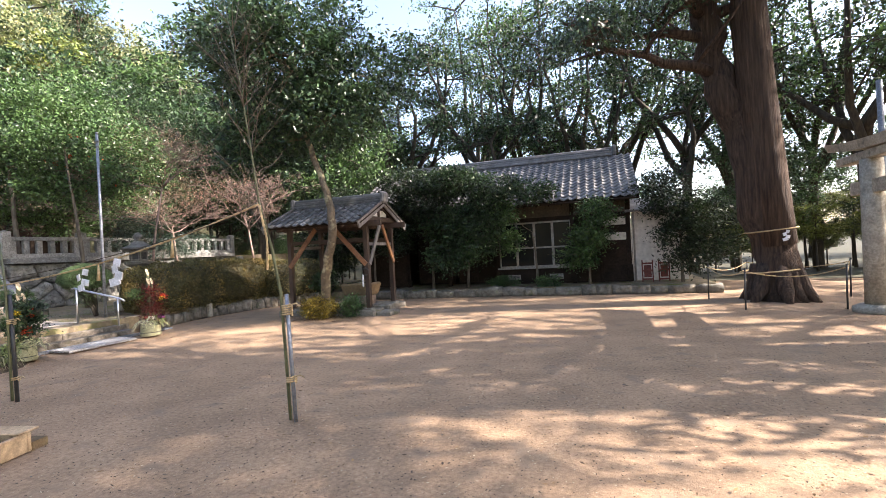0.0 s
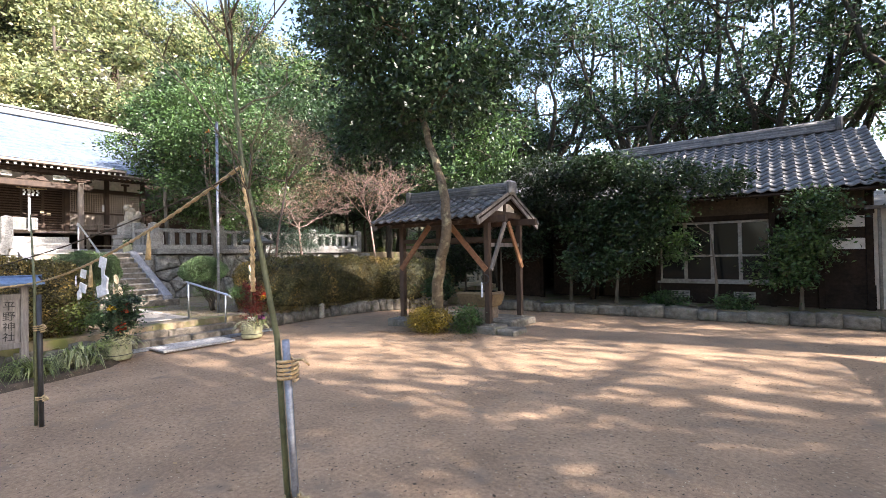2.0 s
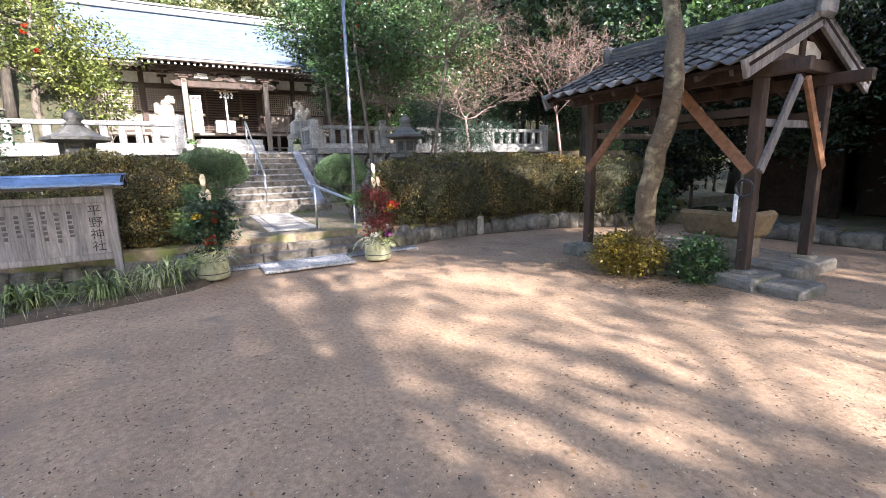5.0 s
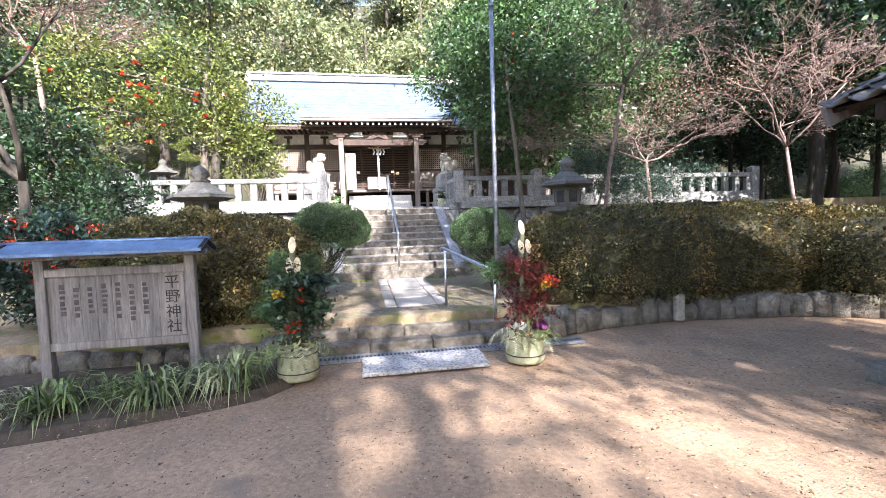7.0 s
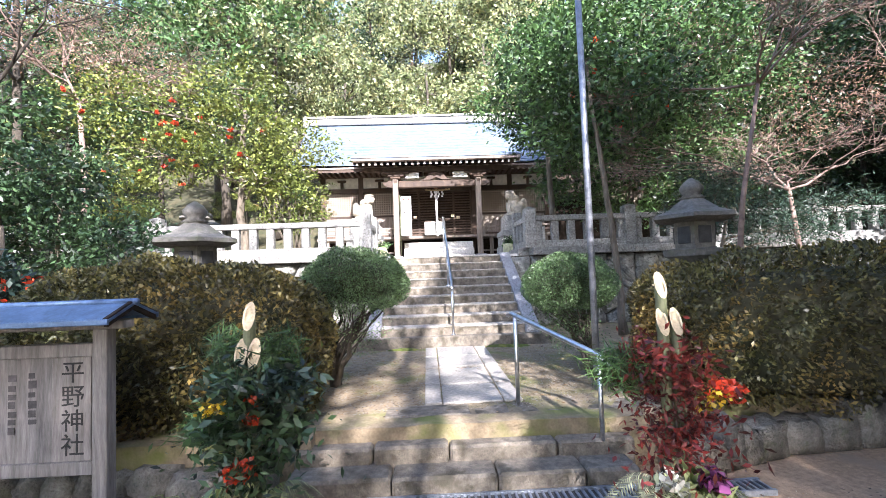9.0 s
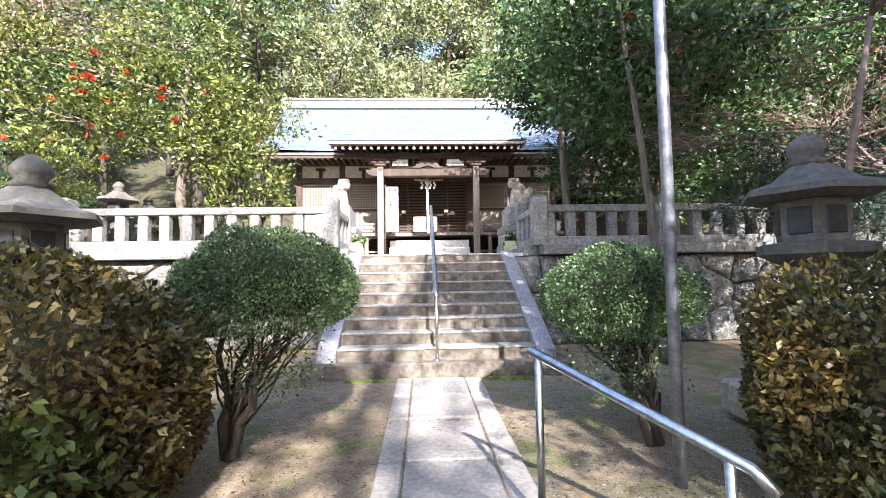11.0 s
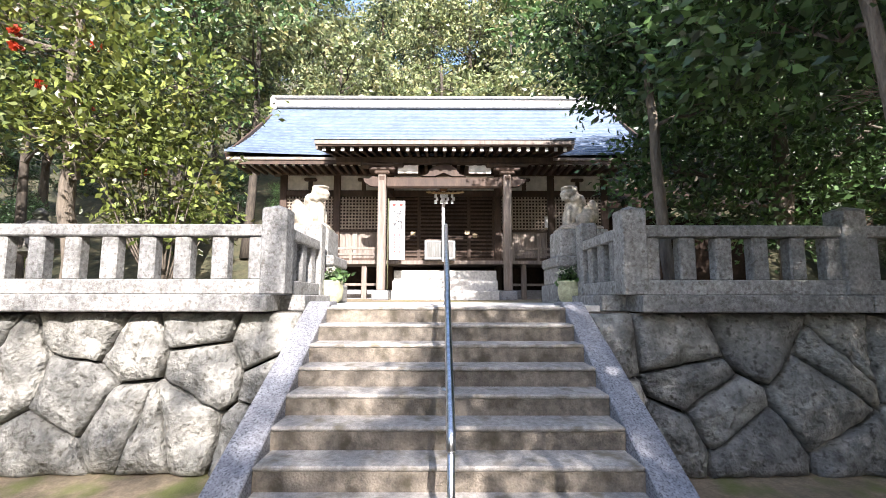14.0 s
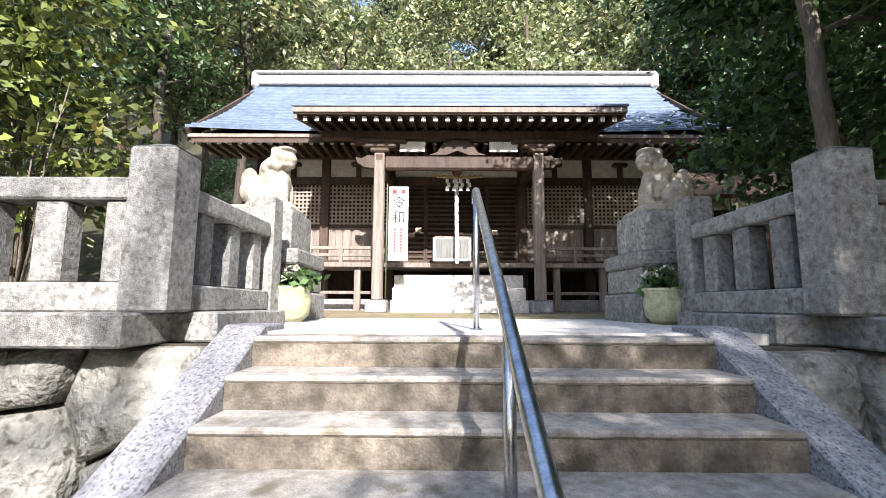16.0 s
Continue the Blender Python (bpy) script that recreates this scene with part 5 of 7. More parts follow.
clipped_shrub((-13.92, 7.88, 1.6), (0.52, 0.54, 0.3), "round clipped evergreen shrub at the stair foot", 31)
clipped_shrub((-13.92, 10.39, 1.49), (0.44, 0.45, 0.27), "smaller round clipped shrub on a bent stem", 32)


def blade_clump(label, at, n, ln, material, seed, spread=0.2, name="lilyturf", width=0.017):
    """A tuft of arching strap leaves."""
    rnd = random.Random(seed)
    t = thing(name, at, label, "plant", "strap-leaved plants by the sign board")
    V, F = [], []
    for _ in range(n):
        w = rnd.uniform(0, 2 * math.pi)
        d = Vector((math.cos(w), math.sin(w), 0))
        s = Vector((-d.y, d.x, 0)) * width * rnd.uniform(0.6, 1.2)
        p = Vector(at) + Vector((rnd.gauss(0, spread * 0.32), rnd.gauss(0, spread * 0.4), 0))
        l, lift = ln * rnd.uniform(0.6, 1.2), rnd.uniform(0.75, 1.5)
        o = len(V)
        for i in range(5):
            f = i / 4
            c = p + d * l * f * (1.2 - 0.5 * lift) + Vector((0, 0, l * lift * (f - 0.62 * f * f * f * 1.5)))
            k = 1 - f ** 2 if i < 4 else 0.05
            V += [c - s * k, c + Vector((0, 0, -0.006)), c + s * k]
        for i in range(4):
            for j in range(2):
                F.append((o + 3 * i + j, o + 3 * i + j + 1, o + 3 * i + j + 4, o + 3 * i + j + 3))
    me = bpy.data.meshes.new("foliage")
    me.from_pydata(V, [], F)
    me.update()
    part("foliage", smooth(me), material, t)


for k, (x, y, n, ln) in enumerate(((-10.95, 6.4, 170, 0.62), (-11.15, 7.0, 190, 0.64), (-10.85, 5.6, 130, 0.58), (-10.85, 4.9, 90, 0.48), (-10.9, 4.2, 90, 0.46), (-11.3, 5.9, 50, 0.36))):
    blade_clump("tuft of arching variegated strap leaves", (x, y, 0.0), n, ln, LEAF_STRIPED, 40 + k)


def bed_edge():
    t = thing("planting_bed", (-11.2, 5.4, 0), "strip of dark planted soil before the sign board", "ground", kind="structure")
    bm = bmesh.new()
    pts = [(-10.35, 3.0), (-10.4, 5.0), (-10.55, 5.9), (-10.75, 6.7), (-11.0, 7.3), (-11.3, 7.55), (-12.2, 7.55), (-12.2, 3.0)]
    top = [bm.verts.new((x, y, 0.05)) for x, y in pts]
    low = [bm.verts.new((x + (0.12 if x > -11.5 else 0), y + (0.05 if y > 7 else 0), -0.05)) for x, y in pts]
    bm.faces.new(top)
    for i in range(len(pts)):
        k = (i + 1) % len(pts)
        bm.faces.new((top[i], low[i], low[k], top[k]))
    bmesh.ops.recalc_face_normals(bm, faces=bm.faces)
    part("soil", bm, SOIL, t)


bed_edge()


def loose_bush(label, blobs, n, leaf, material, at, name="bush", per=20, clump=0.09, seed=1, stems=14):
    rnd = random.Random(seed)
    t = thing(name, at, label, "bush")
    P, N = crown_points(blobs, n, clump, per)
    P[:, 2] = np.maximum(P[:, 2], at[2] + 0.02)
    part("foliage", leaves_mesh("foliage", P, leaf, 0.5, N), material, t)
    tubes = []
    for _ in range(stems):
        b = rnd.choice(blobs)
        e = Vector((b[0] + rnd.uniform(-0.8, 0.8) * b[3], b[1] + rnd.uniform(-0.8, 0.8) * b[4], b[2] + rnd.uniform(-0.2, 0.8) * b[5]))
        tubes.append((wander(at, e, 3, 0.06, rnd), [0.016, 0.012, 0.008, 0.004], 4))
    tagged(part("branchwork", tubes_mesh("branchwork", tubes), BARK, t), kind="stuff")
    return t


loose_bush("low golden-leaved bush at the foot of the pavilion tree", [(-8.25, 12.75, 0.3, 0.5, 0.42, 0.3)], 9000, 0.045, LEAF_GOLD, (-8.25, 12.8, 0.0), seed=3)
loose_bush("small dark green fern bush by the pavilion step", [(-7.45, 13.15, 0.28, 0.28, 0.3, 0.3)], 2600, 0.06, LEAF_MID, (-7.45, 13.2, 0.0), seed=4)
loose_bush("glossy broad-leaved shrub beside the water basin", [(-8.7, 13.75, 0.95, 0.4, 0.35, 0.3)], 1800, 0.09, LEAF_DARK, (-8.75, 13.8, 0.1), seed=5)
loose_bush("low evergreen ferns along the house kerb", [(-2.6, 18.35, 0.4, 0.5, 0.25, 0.22), (-4.2, 18.4, 0.4, 0.6, 0.25, 0.22)], 2500, 0.07, LEAF_MID, (-3.4, 18.4, 0.22), seed=6)
loose_bush("nandina with red berries and dark leaves", [(-13.4, 4.15, 1.2, 0.7, 0.75, 0.8)], 6000, 0.085, LEAF_BLUE, (-13.4, 4.15, 0.36), seed=7)
loose_bush("red berry sprays above the dark nandina leaves", [(-13.2, 4.2, 1.5, 0.65, 0.7, 0.45)], 420, 0.07, FLOWER_ORANGE, (-13.2, 4.2, 0.36), seed=8, per=16, clump=0.06)
loose_bush("small yellow-green sprig bush by the hedge", [(-12.6, 7.35, 0.75, 0.3, 0.3, 0.35)], 1600, 0.07, LEAF_YELLOW, (-12.6, 7.35, 0.38), seed=9)

# ---- trees near the path ----
tree("evergreen tree with a pale leaning lichened trunk and dark crown", [(-8.15, 12.95, 0), (-8.05, 12.8, 0.6), (-7.75, 12.55, 1.7), (-7.5, 12.45, 2.5), (-7.68, 12.55, 3.4), (-8.15, 12.7, 4.4), (-8.6, 12.9, 5.6), (-8.9, 13.1, 7.5)], 0.15,
     [(-9.2, 13.2, 5.6, 1.8, 1.5, 0.9), (-7.4, 12.6, 5.5, 1.4, 1.5, 0.8), (-11.0, 13.8, 5.4, 1.5, 1.4, 0.9), (-9.0, 12.3, 7.2, 2.1, 1.9, 1.2), (-10.9, 14.4, 7.2, 1.9, 1.7, 1.2), (-6.9, 13.9, 6.8, 1.7, 1.6, 1.2), (-9.2, 11.3, 7.6, 1.2, 0.8, 0.6), (-9.0, 13.4, 8.6, 2.1, 1.8, 1.0), (-11.3, 13.2, 8.4, 1.6, 1.6, 1.0)],
     46000, 0.13, LEAF_DARK, PALE_BARK, 2, clump=0.24, per=48)
tree("camellia tree with yellow-green sunlit leaves and red blooms", [(-19.6, 4.4, 2.0), (-19.5, 4.3, 3.2), (-19.2, 4.5, 4.6), (-19.1, 4.6, 5.6)], 0.12,
     [(-19.2, 4.4, 5.1, 1.2, 1.5, 0.8), (-18.9, 3.0, 4.5, 1.1, 1.2, 0.7), (-19.2, 5.7, 4.7, 0.9, 1.0, 0.7), (-19.3, 4.2, 6.2, 1.1, 1.3, 0.7), (-18.7, 2.0, 5.6, 1.1, 1.2, 0.8), (-18.8, 5.3, 3.9, 0.7, 0.8, 0.45)],
     12500, 0.1, LEAF_YELLOW, BARK, 3, clump=0.2, per=22)
tree("dark camellia tree leaning over the stone fence", [(-16.6, 12.2, 0.45), (-16.62, 12.15, 1.8), (-16.6, 12.0, 3.2), (-16.65, 11.85, 4.6), (-16.8, 11.85, 5.6)], 0.07,
     [(-17.6, 11.8, 5.7, 1.2, 1.3, 0.9), (-16.9, 12.9, 4.8, 1.2, 1.3, 0.8), (-18.6, 12.6, 7.0, 1.4, 1.4, 1.0), (-17.3, 12.0, 4.3, 0.9, 1.1, 0.5), (-19.6, 11.8, 5.2, 1.0, 0.9, 0.6), (-17.5, 14.2, 6.2, 1.3, 1.3, 1.0)],
     23000, 0.12, LEAF_MID, BARK, 4, clump=0.26)
tree("slender evergreen with light green leaves beside the stair head", [(-19.2, 11.85, 2.0), (-19.25, 11.75, 3.5), (-19.3, 11.7, 5.0), (-19.4, 11.7, 6.2)], 0.085,
     [(-19.6, 10.9, 5.7, 0.9, 0.9, 0.5), (-19.2, 12.2, 5.6, 1.1, 1.0, 0.7), (-19.4, 11.6, 6.9, 1.3, 1.3, 0.8), (-19.0, 12.9, 4.7, 0.8, 0.9, 0.5)], 11000, 0.11, LEAF_MID, BARK, 19, clump=0.2)
tree("tall dark evergreen behind the stone fence", [(-20.8, 14.5, 2.0), (-20.7, 14.4, 4.5), (-20.9, 14.6, 8.0)], 0.16,
     [(-20.8, 14.2, 5.6, 1.9, 1.8, 1.3), (-20.4, 15.6, 4.6, 1.7, 1.6, 1.0), (-20.8, 14.4, 8.0, 2.1, 2.0, 1.5), (-20.4, 16.9, 6.4, 1.9, 1.7, 1.5), (-21.6, 12.9, 7.2, 1.4, 1.3, 1.1), (-21.2, 13.0, 4.2, 1.0, 1.1, 0.8), (-21.0, 14.4, 3.6, 1.2, 1.2, 0.7)],
     34000, 0.13, LEAF_MID, BARK, 5, clump=0.28)
tree("evergreen trees behind the fence corner", [(-21.5, 19.0, 1.0), (-21.6, 19.0, 4.0), (-21.4, 19.2, 8.5)], 0.16,
     [(-21.5, 18.6, 5.0, 2.2, 2.2, 1.5), (-21.2, 20.5, 6.8, 2.2, 2.2, 1.6), (-22.0, 18.6, 8.8, 2.4, 2.4, 1.6)], 22000, 0.14, LEAF_DARK, BARK, 6, clump=0.4)
tree("blue-green needled shrub tree beside the stone lantern", [(-16.6, 13.9, 0.4), (-16.6, 14.0, 1.6), (-16.5, 14.2, 2.6)], 0.06,
     [(-16.5, 14.2, 2.6, 0.9, 1.2, 0.4), (-16.8, 15.2, 2.2, 0.8, 0.9, 0.35), (-16.4, 13.9, 3.2, 0.6, 0.8, 0.3), (-16.7, 16.2, 2.6, 0.8, 1.0, 0.4)], 9000, 0.1, LEAF_BLUE, BARK, 7, clump=0.2, width=0.18)
tree("dark bushy evergreen before the sunlit fence", [(-16.3, 2.6, 0.4), (-16.3, 2.6, 1.6), (-16.2, 2.7, 2.8)], 0.06,
     [(-16.2, 3.5, 2.1, 0.9, 1.0, 0.8), (-16.4, 2.0, 2.6, 1.1, 1.2, 1.0), (-16.3, 0.6, 2.4, 1.1, 1.2, 1.0), (-16.2, 2.6, 3.5, 0.8, 1.0, 0.5)], 17000, 0.1, LEAF_DARK, BARK, 21, clump=0.2)
bare_tree("bare maple with fine pinkish twigs behind the lantern", [(-16.3, 15.4, 0.4), (-16.3, 15.3, 1.8), (-16.2, 15.1, 2.9)], 0.06, (1.2, 1.2, 0.6), 3, kids=4, first=1.5)
bare_tree("bare maple with fine pinkish twigs by the path", [(-14.6, 17.6, 0.2), (-14.6, 17.5, 1.8), (-14.7, 17.4, 3.0)], 0.06, (1.2, 1.2, 0.6), 5, kids=4, first=1.5)
bare_tree("leafless cherry tree with pale spreading branches", [(-14.8, 2.9, 0.4), (-14.9, 2.95, 1.5), (-14.75, 3.05, 2.5)], 0.12, (0.9, 1.2, 0.6), 9, WOOD_BARK, depth=6, first=2.0, size=0.66)
bare_tree("second bare maple above the hedge", [(-15.4, 13.4, 0.4), (-15.3, 13.6, 2.6), (-15.2, 13.9, 4.4)], 0.05, (1.2, 1.3, 0.5), 12, kids=4, first=1.4)

bare_tree("tall bare maple behind the sunlit fence", [(-19.6, 0.6, 2.0), (-19.5, 0.7, 4.0), (-19.4, 0.6, 6.0)], 0.09, (1.2, 1.3, 0.5), 14, kids=4, first=1.6)


def withered(label, blobs, n, seed):
    t = thing("withered_foliage", blobs[0][:3], label, "tree crown")
    P, N = crown_points(blobs, n, 0.3, 14)
    tagged(part("dry_leaves", leaves_mesh("dry_leaves", P, 0.055, 0.4, N), LEAF_PINK, t), kind="stuff")


withered("sparse withered pinkish leaves on the maple twigs", [(-16.2, 15.0, 4.2, 1.5, 1.7, 0.6), (-16.0, 13.9, 5.0, 1.3, 1.5, 0.5), (-16.4, 16.4, 4.6, 1.4, 1.4, 0.6), (-14.8, 17.4, 4.5, 1.5, 1.6, 0.7), (-15.3, 13.8, 5.9, 1.4, 1.7, 0.6)], 6500, 3)
withered("sparse withered leaves on the maple behind the fence", [(-19.4, 0.6, 7.4, 1.5, 2.2, 0.9), (-19.0, 2.0, 6.6, 1.2, 1.3, 0.6)], 4500, 4)

# cedar with a rope round its trunk
def big_cedar():
    t = tree("huge old cedar with a forked red-brown trunk", [(3.42, 15.85, -0.05), (3.42, 15.85, 1.2), (3.05, 15.85, 3.4), (2.4, 15.9, 5.6), (2.12, 15.9, 7.5), (1.7, 16.0, 13.0)], 0.53,
             [(1.2, 14.8, 8.6, 2.2, 2.0, 1.0), (-0.6, 15.2, 7.4, 1.6, 1.4, 0.6), (1.9, 16.0, 11.0, 3.0, 3.0, 1.6), (4.4, 17.4, 9.6, 2.4, 2.2, 1.2), (1.7, 15.8, 13.5, 2.4, 2.4, 1.6), (0.2, 12.6, 8.6, 2.0, 1.6, 0.7), (5.4, 15.0, 8.4, 1.6, 1.5, 0.7), (-1.0, 13.6, 6.6, 1.2, 1.1, 0.45)],
             32000, 0.15, LEAF_CEDAR, CEDAR_BARK, 11, clump=0.4, width=0.3, sides=22, r1=0.55, droop=0.8, limbs=3)
    pts = [(3.45, 15.7, 1.4), (3.3, 15.65, 3.2), (3.14, 15.6, 5.4), (3.05, 15.6, 7.4), (3.2, 15.5, 12.0)]
    part("fork", tubes_mesh("fork", [(pts, [0.42, 0.42, 0.41, 0.41, 0.25], 18)]), CEDAR_BARK, t)
    roots = []
    rr = random.Random(4)
    for k in range(11):
        w = k * 0.57 + rr.uniform(-0.2, 0.2)
        g = rr.uniform(0.8, 1.12)
        roots.append(([(3.42 + 0.4 * math.cos(w), 15.85 + 0.4 * math.sin(w), 0.9), (3.42 + 0.6 * g * math.cos(w), 15.85 + 0.6 * g * math.sin(w), 0.25), (3.42 + 0.9 * g * math.cos(w), 15.85 + 0.9 * g * math.sin(w), -0.06)], [0.16 * g, 0.17 * g, 0.06], 8))
    part("root_flare", tubes_mesh("root_flare", roots), CEDAR_BARK, t)


big_cedar()

# small trees and shrubs before the house
for k, (stem, blobs, n, m, lf) in enumerate((
        ([(-5.6, 18.6, 0.22), (-5.5, 18.6, 1.6), (-5.4, 18.5, 2.9)], [(-5.4, 18.5, 2.9, 1.1, 0.9, 0.6), (-6.4, 18.5, 2.5, 0.8, 0.8, 0.6), (-4.6, 18.3, 3.3, 0.8, 0.7, 0.5), (-5.2, 18.4, 1.7, 0.7, 0.6, 0.6), (-6.1, 18.0, 1.5, 0.8, 0.5, 0.7), (-4.7, 18.0, 2.5, 0.7, 0.5, 0.6), (-4.3, 18.1, 3.9, 1.1, 0.8, 0.45), (-5.9, 18.2, 4.2, 1.2, 0.8, 0.5), (-2.9, 18.1, 3.6, 0.7, 0.6, 0.35)], 22000, LEAF_DARK, 0.12),
        ([(-1.2, 18.7, 0.22), (-1.2, 18.7, 1.2), (-1.1, 18.6, 2.6)], [(-1.1, 18.6, 1.9, 0.6, 0.5, 0.5), (-1.5, 18.5, 1.2, 0.5, 0.4, 0.45), (-0.9, 18.6, 2.7, 0.5, 0.45, 0.5)], 7000, LEAF_MID, 0.1),
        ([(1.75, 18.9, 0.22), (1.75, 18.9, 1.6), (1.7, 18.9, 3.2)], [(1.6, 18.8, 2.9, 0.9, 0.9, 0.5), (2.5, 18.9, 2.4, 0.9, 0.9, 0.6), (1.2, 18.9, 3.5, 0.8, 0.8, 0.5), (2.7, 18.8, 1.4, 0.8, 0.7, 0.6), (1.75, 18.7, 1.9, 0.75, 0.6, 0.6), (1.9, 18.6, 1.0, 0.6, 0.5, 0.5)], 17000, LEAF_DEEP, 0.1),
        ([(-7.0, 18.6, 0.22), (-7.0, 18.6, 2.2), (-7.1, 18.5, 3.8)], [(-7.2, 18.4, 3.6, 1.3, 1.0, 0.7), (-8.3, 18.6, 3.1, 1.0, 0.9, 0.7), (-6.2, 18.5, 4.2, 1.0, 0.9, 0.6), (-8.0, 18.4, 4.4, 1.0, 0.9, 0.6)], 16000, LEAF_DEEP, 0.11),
        ([(-3.0, 18.7, 0.22), (-3.0, 18.6, 1.0), (-3.1, 18.6, 2.2)], [(-4.2, 18.5, 3.0, 0.6, 0.5, 0.45), (-3.9, 18.5, 1.9, 0.4, 0.35, 0.4)], 3500, LEAF_MID, 0.1),
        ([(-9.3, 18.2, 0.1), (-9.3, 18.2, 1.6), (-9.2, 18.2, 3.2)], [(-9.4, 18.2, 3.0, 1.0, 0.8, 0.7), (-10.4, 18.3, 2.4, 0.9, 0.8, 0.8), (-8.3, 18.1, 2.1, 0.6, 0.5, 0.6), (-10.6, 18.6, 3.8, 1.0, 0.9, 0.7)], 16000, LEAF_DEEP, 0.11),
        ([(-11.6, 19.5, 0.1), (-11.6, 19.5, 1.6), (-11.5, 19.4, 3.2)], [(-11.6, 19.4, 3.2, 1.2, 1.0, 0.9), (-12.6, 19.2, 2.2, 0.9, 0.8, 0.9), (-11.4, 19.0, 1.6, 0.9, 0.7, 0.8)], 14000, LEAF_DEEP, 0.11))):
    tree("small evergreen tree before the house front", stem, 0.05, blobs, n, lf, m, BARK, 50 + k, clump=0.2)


# ---- woods round the place ----
def forest_tree(kind, h, leaf_material, bark, seed, n=6500, leaf=0.3, limbs=1, twigs=2):
    """A tall wood tree at the origin, to be copied."""
    rnd = random.Random(seed)
    if kind == "high":
        blobs = [(rnd.uniform(-0.15, 0.15) * h, rnd.uniform(-0.15, 0.15) * h, h * rnd.uniform(0.7, 0.95), h * rnd.uniform(0.10, 0.15), h * rnd.uniform(0.10, 0.15), h * rnd.uniform(0.04, 0.07)) for _ in range(10)]
    elif kind == "round":
        blobs = [(rnd.uniform(-0.22, 0.22) * h, rnd.uniform(-0.22, 0.22) * h, h * rnd.uniform(0.42, 0.92), h * rnd.uniform(0.11, 0.18), h * rnd.uniform(0.11, 0.18), h * rnd.uniform(0.07, 0.12)) for _ in range(10)]
    else:
        blobs = [(rnd.uniform(-0.04, 0.04) * h, rnd.uniform(-0.04, 0.04) * h, h * (0.35 + 0.62 * i / 8), h * (0.17 - 0.145 * i / 8), h * (0.17 - 0.145 * i / 8), h * 0.06) for i in range(9)]
    return tree("tall evergreen of the shrine wood", [(0, 0, -0.5), (h * 0.01, 0, h * 0.35), (0, h * 0.02, h * 0.8)], h * 0.016, blobs, n, leaf, leaf_material, bark, seed,
                clump=h * 0.035, name="forest_tree", twigs=twigs, limbs=limbs, sides=8, droop=0.4 if kind != "round" else 0.1)


def open_tree(h, leaf_material, bark, seed, per=66, leaf=0.19, fork_at=0.36):
    """A tall tree with strong bare limbs and separate pads of leaves, sky showing between them."""
    rnd = random.Random(seed)
    t = thing("forest_tree", (0, 0, 0), "tall open evergreen with dark limbs and airy leaf pads", "tree")
    fork = Vector((rnd.uniform(-0.04, 0.04) * h, rnd.uniform(-0.04, 0.04) * h, h * fork_at))
    stem = wander((0, 0, -0.4), fork, 5, 0.12, rnd)
    tubes = [(stem, [h * 0.017 * (1 - 0.06 * i) for i in range(6)], 9)]
    pads = []
    for k in range(6):
        w = k * 1.05 + rnd.uniform(-0.35, 0.35)
        reach = h * rnd.uniform(0.14, 0.3)
        a = stem[rnd.choice((3, 4, 5, 5))]
        b = Vector((reach * math.cos(w), reach * math.sin(w), h * rnd.uniform(max(0.66, fork_at + 0.12), 0.98)))
        m = a.lerp(b, 0.45) + Vector((math.cos(w), math.sin(w), -0.2)) * h * 0.04
        row = wander(a, m, 3, 0.25, rnd) + wander(m, b, 4, 0.35, rnd)[1:]
        tubes.append((row, [h * 0.0115 * (1 - 0.12 * i) for i in range(len(row))], 7))
        for j in range(9):
            s = row[rnd.randint(2, len(row) - 1)]
            e = s + Vector((rnd.uniform(-1, 1), rnd.uniform(-1, 1), rnd.uniform(-0.15, 0.7))).normalized() * h * rnd.uniform(0.08, 0.17)
            br = wander(s, e, 3, 0.2, rnd)
            tubes.append((br, [h * 0.004, h * 0.003, h * 0.002, h * 0.001], 5))
            pads.append(e)
            for _ in range(2):
                f = br[2] + Vector((rnd.uniform(-1, 1), rnd.uniform(-1, 1), rnd.uniform(-0.3, 0.6))).normalized() * h * rnd.uniform(0.04, 0.08)
                tubes.append(([br[2], f], [h * 0.0018, h * 0.0008], 4))
                pads.append(f)
    part("trunk", tubes_mesh("trunk", tubes), bark, t)
    c = np.array(pads)
    P = (c[:, None, :] + rng.normal(size=(len(c), per, 3)) * np.array([0.42, 0.42, 0.17]) * h / 15).reshape(-1, 3)
    part("crown", leaves_mesh("crown", P, leaf, 0.5, None, 0.2), leaf_material, t)
    return t


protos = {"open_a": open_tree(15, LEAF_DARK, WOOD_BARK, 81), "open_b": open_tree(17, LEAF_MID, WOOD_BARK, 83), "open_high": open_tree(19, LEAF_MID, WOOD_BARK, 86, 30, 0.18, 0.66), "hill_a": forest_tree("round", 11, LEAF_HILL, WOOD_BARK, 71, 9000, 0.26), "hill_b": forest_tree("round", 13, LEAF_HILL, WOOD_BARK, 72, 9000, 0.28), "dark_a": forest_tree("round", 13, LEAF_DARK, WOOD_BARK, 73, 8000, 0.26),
          "dark_b": forest_tree("round", 15, LEAF_MID, WOOD_BARK, 74, 8000, 0.27), "cedar": forest_tree("cone", 16, LEAF_CEDAR, CEDAR_BARK, 75, 8000, 0.26), "thin": forest_tree("round", 14, LEAF_DARK, WOOD_BARK, 76, 2600, 0.2, 3, 4),
          "high": forest_tree("high", 20, LEAF_DARK, CEDAR_BARK, 78, 9000, 0.27),
          "yellow": forest_tree("round", 10, LEAF_YELLOW, WOOD_BARK, 77, 8000, 0.24)}
used = set()


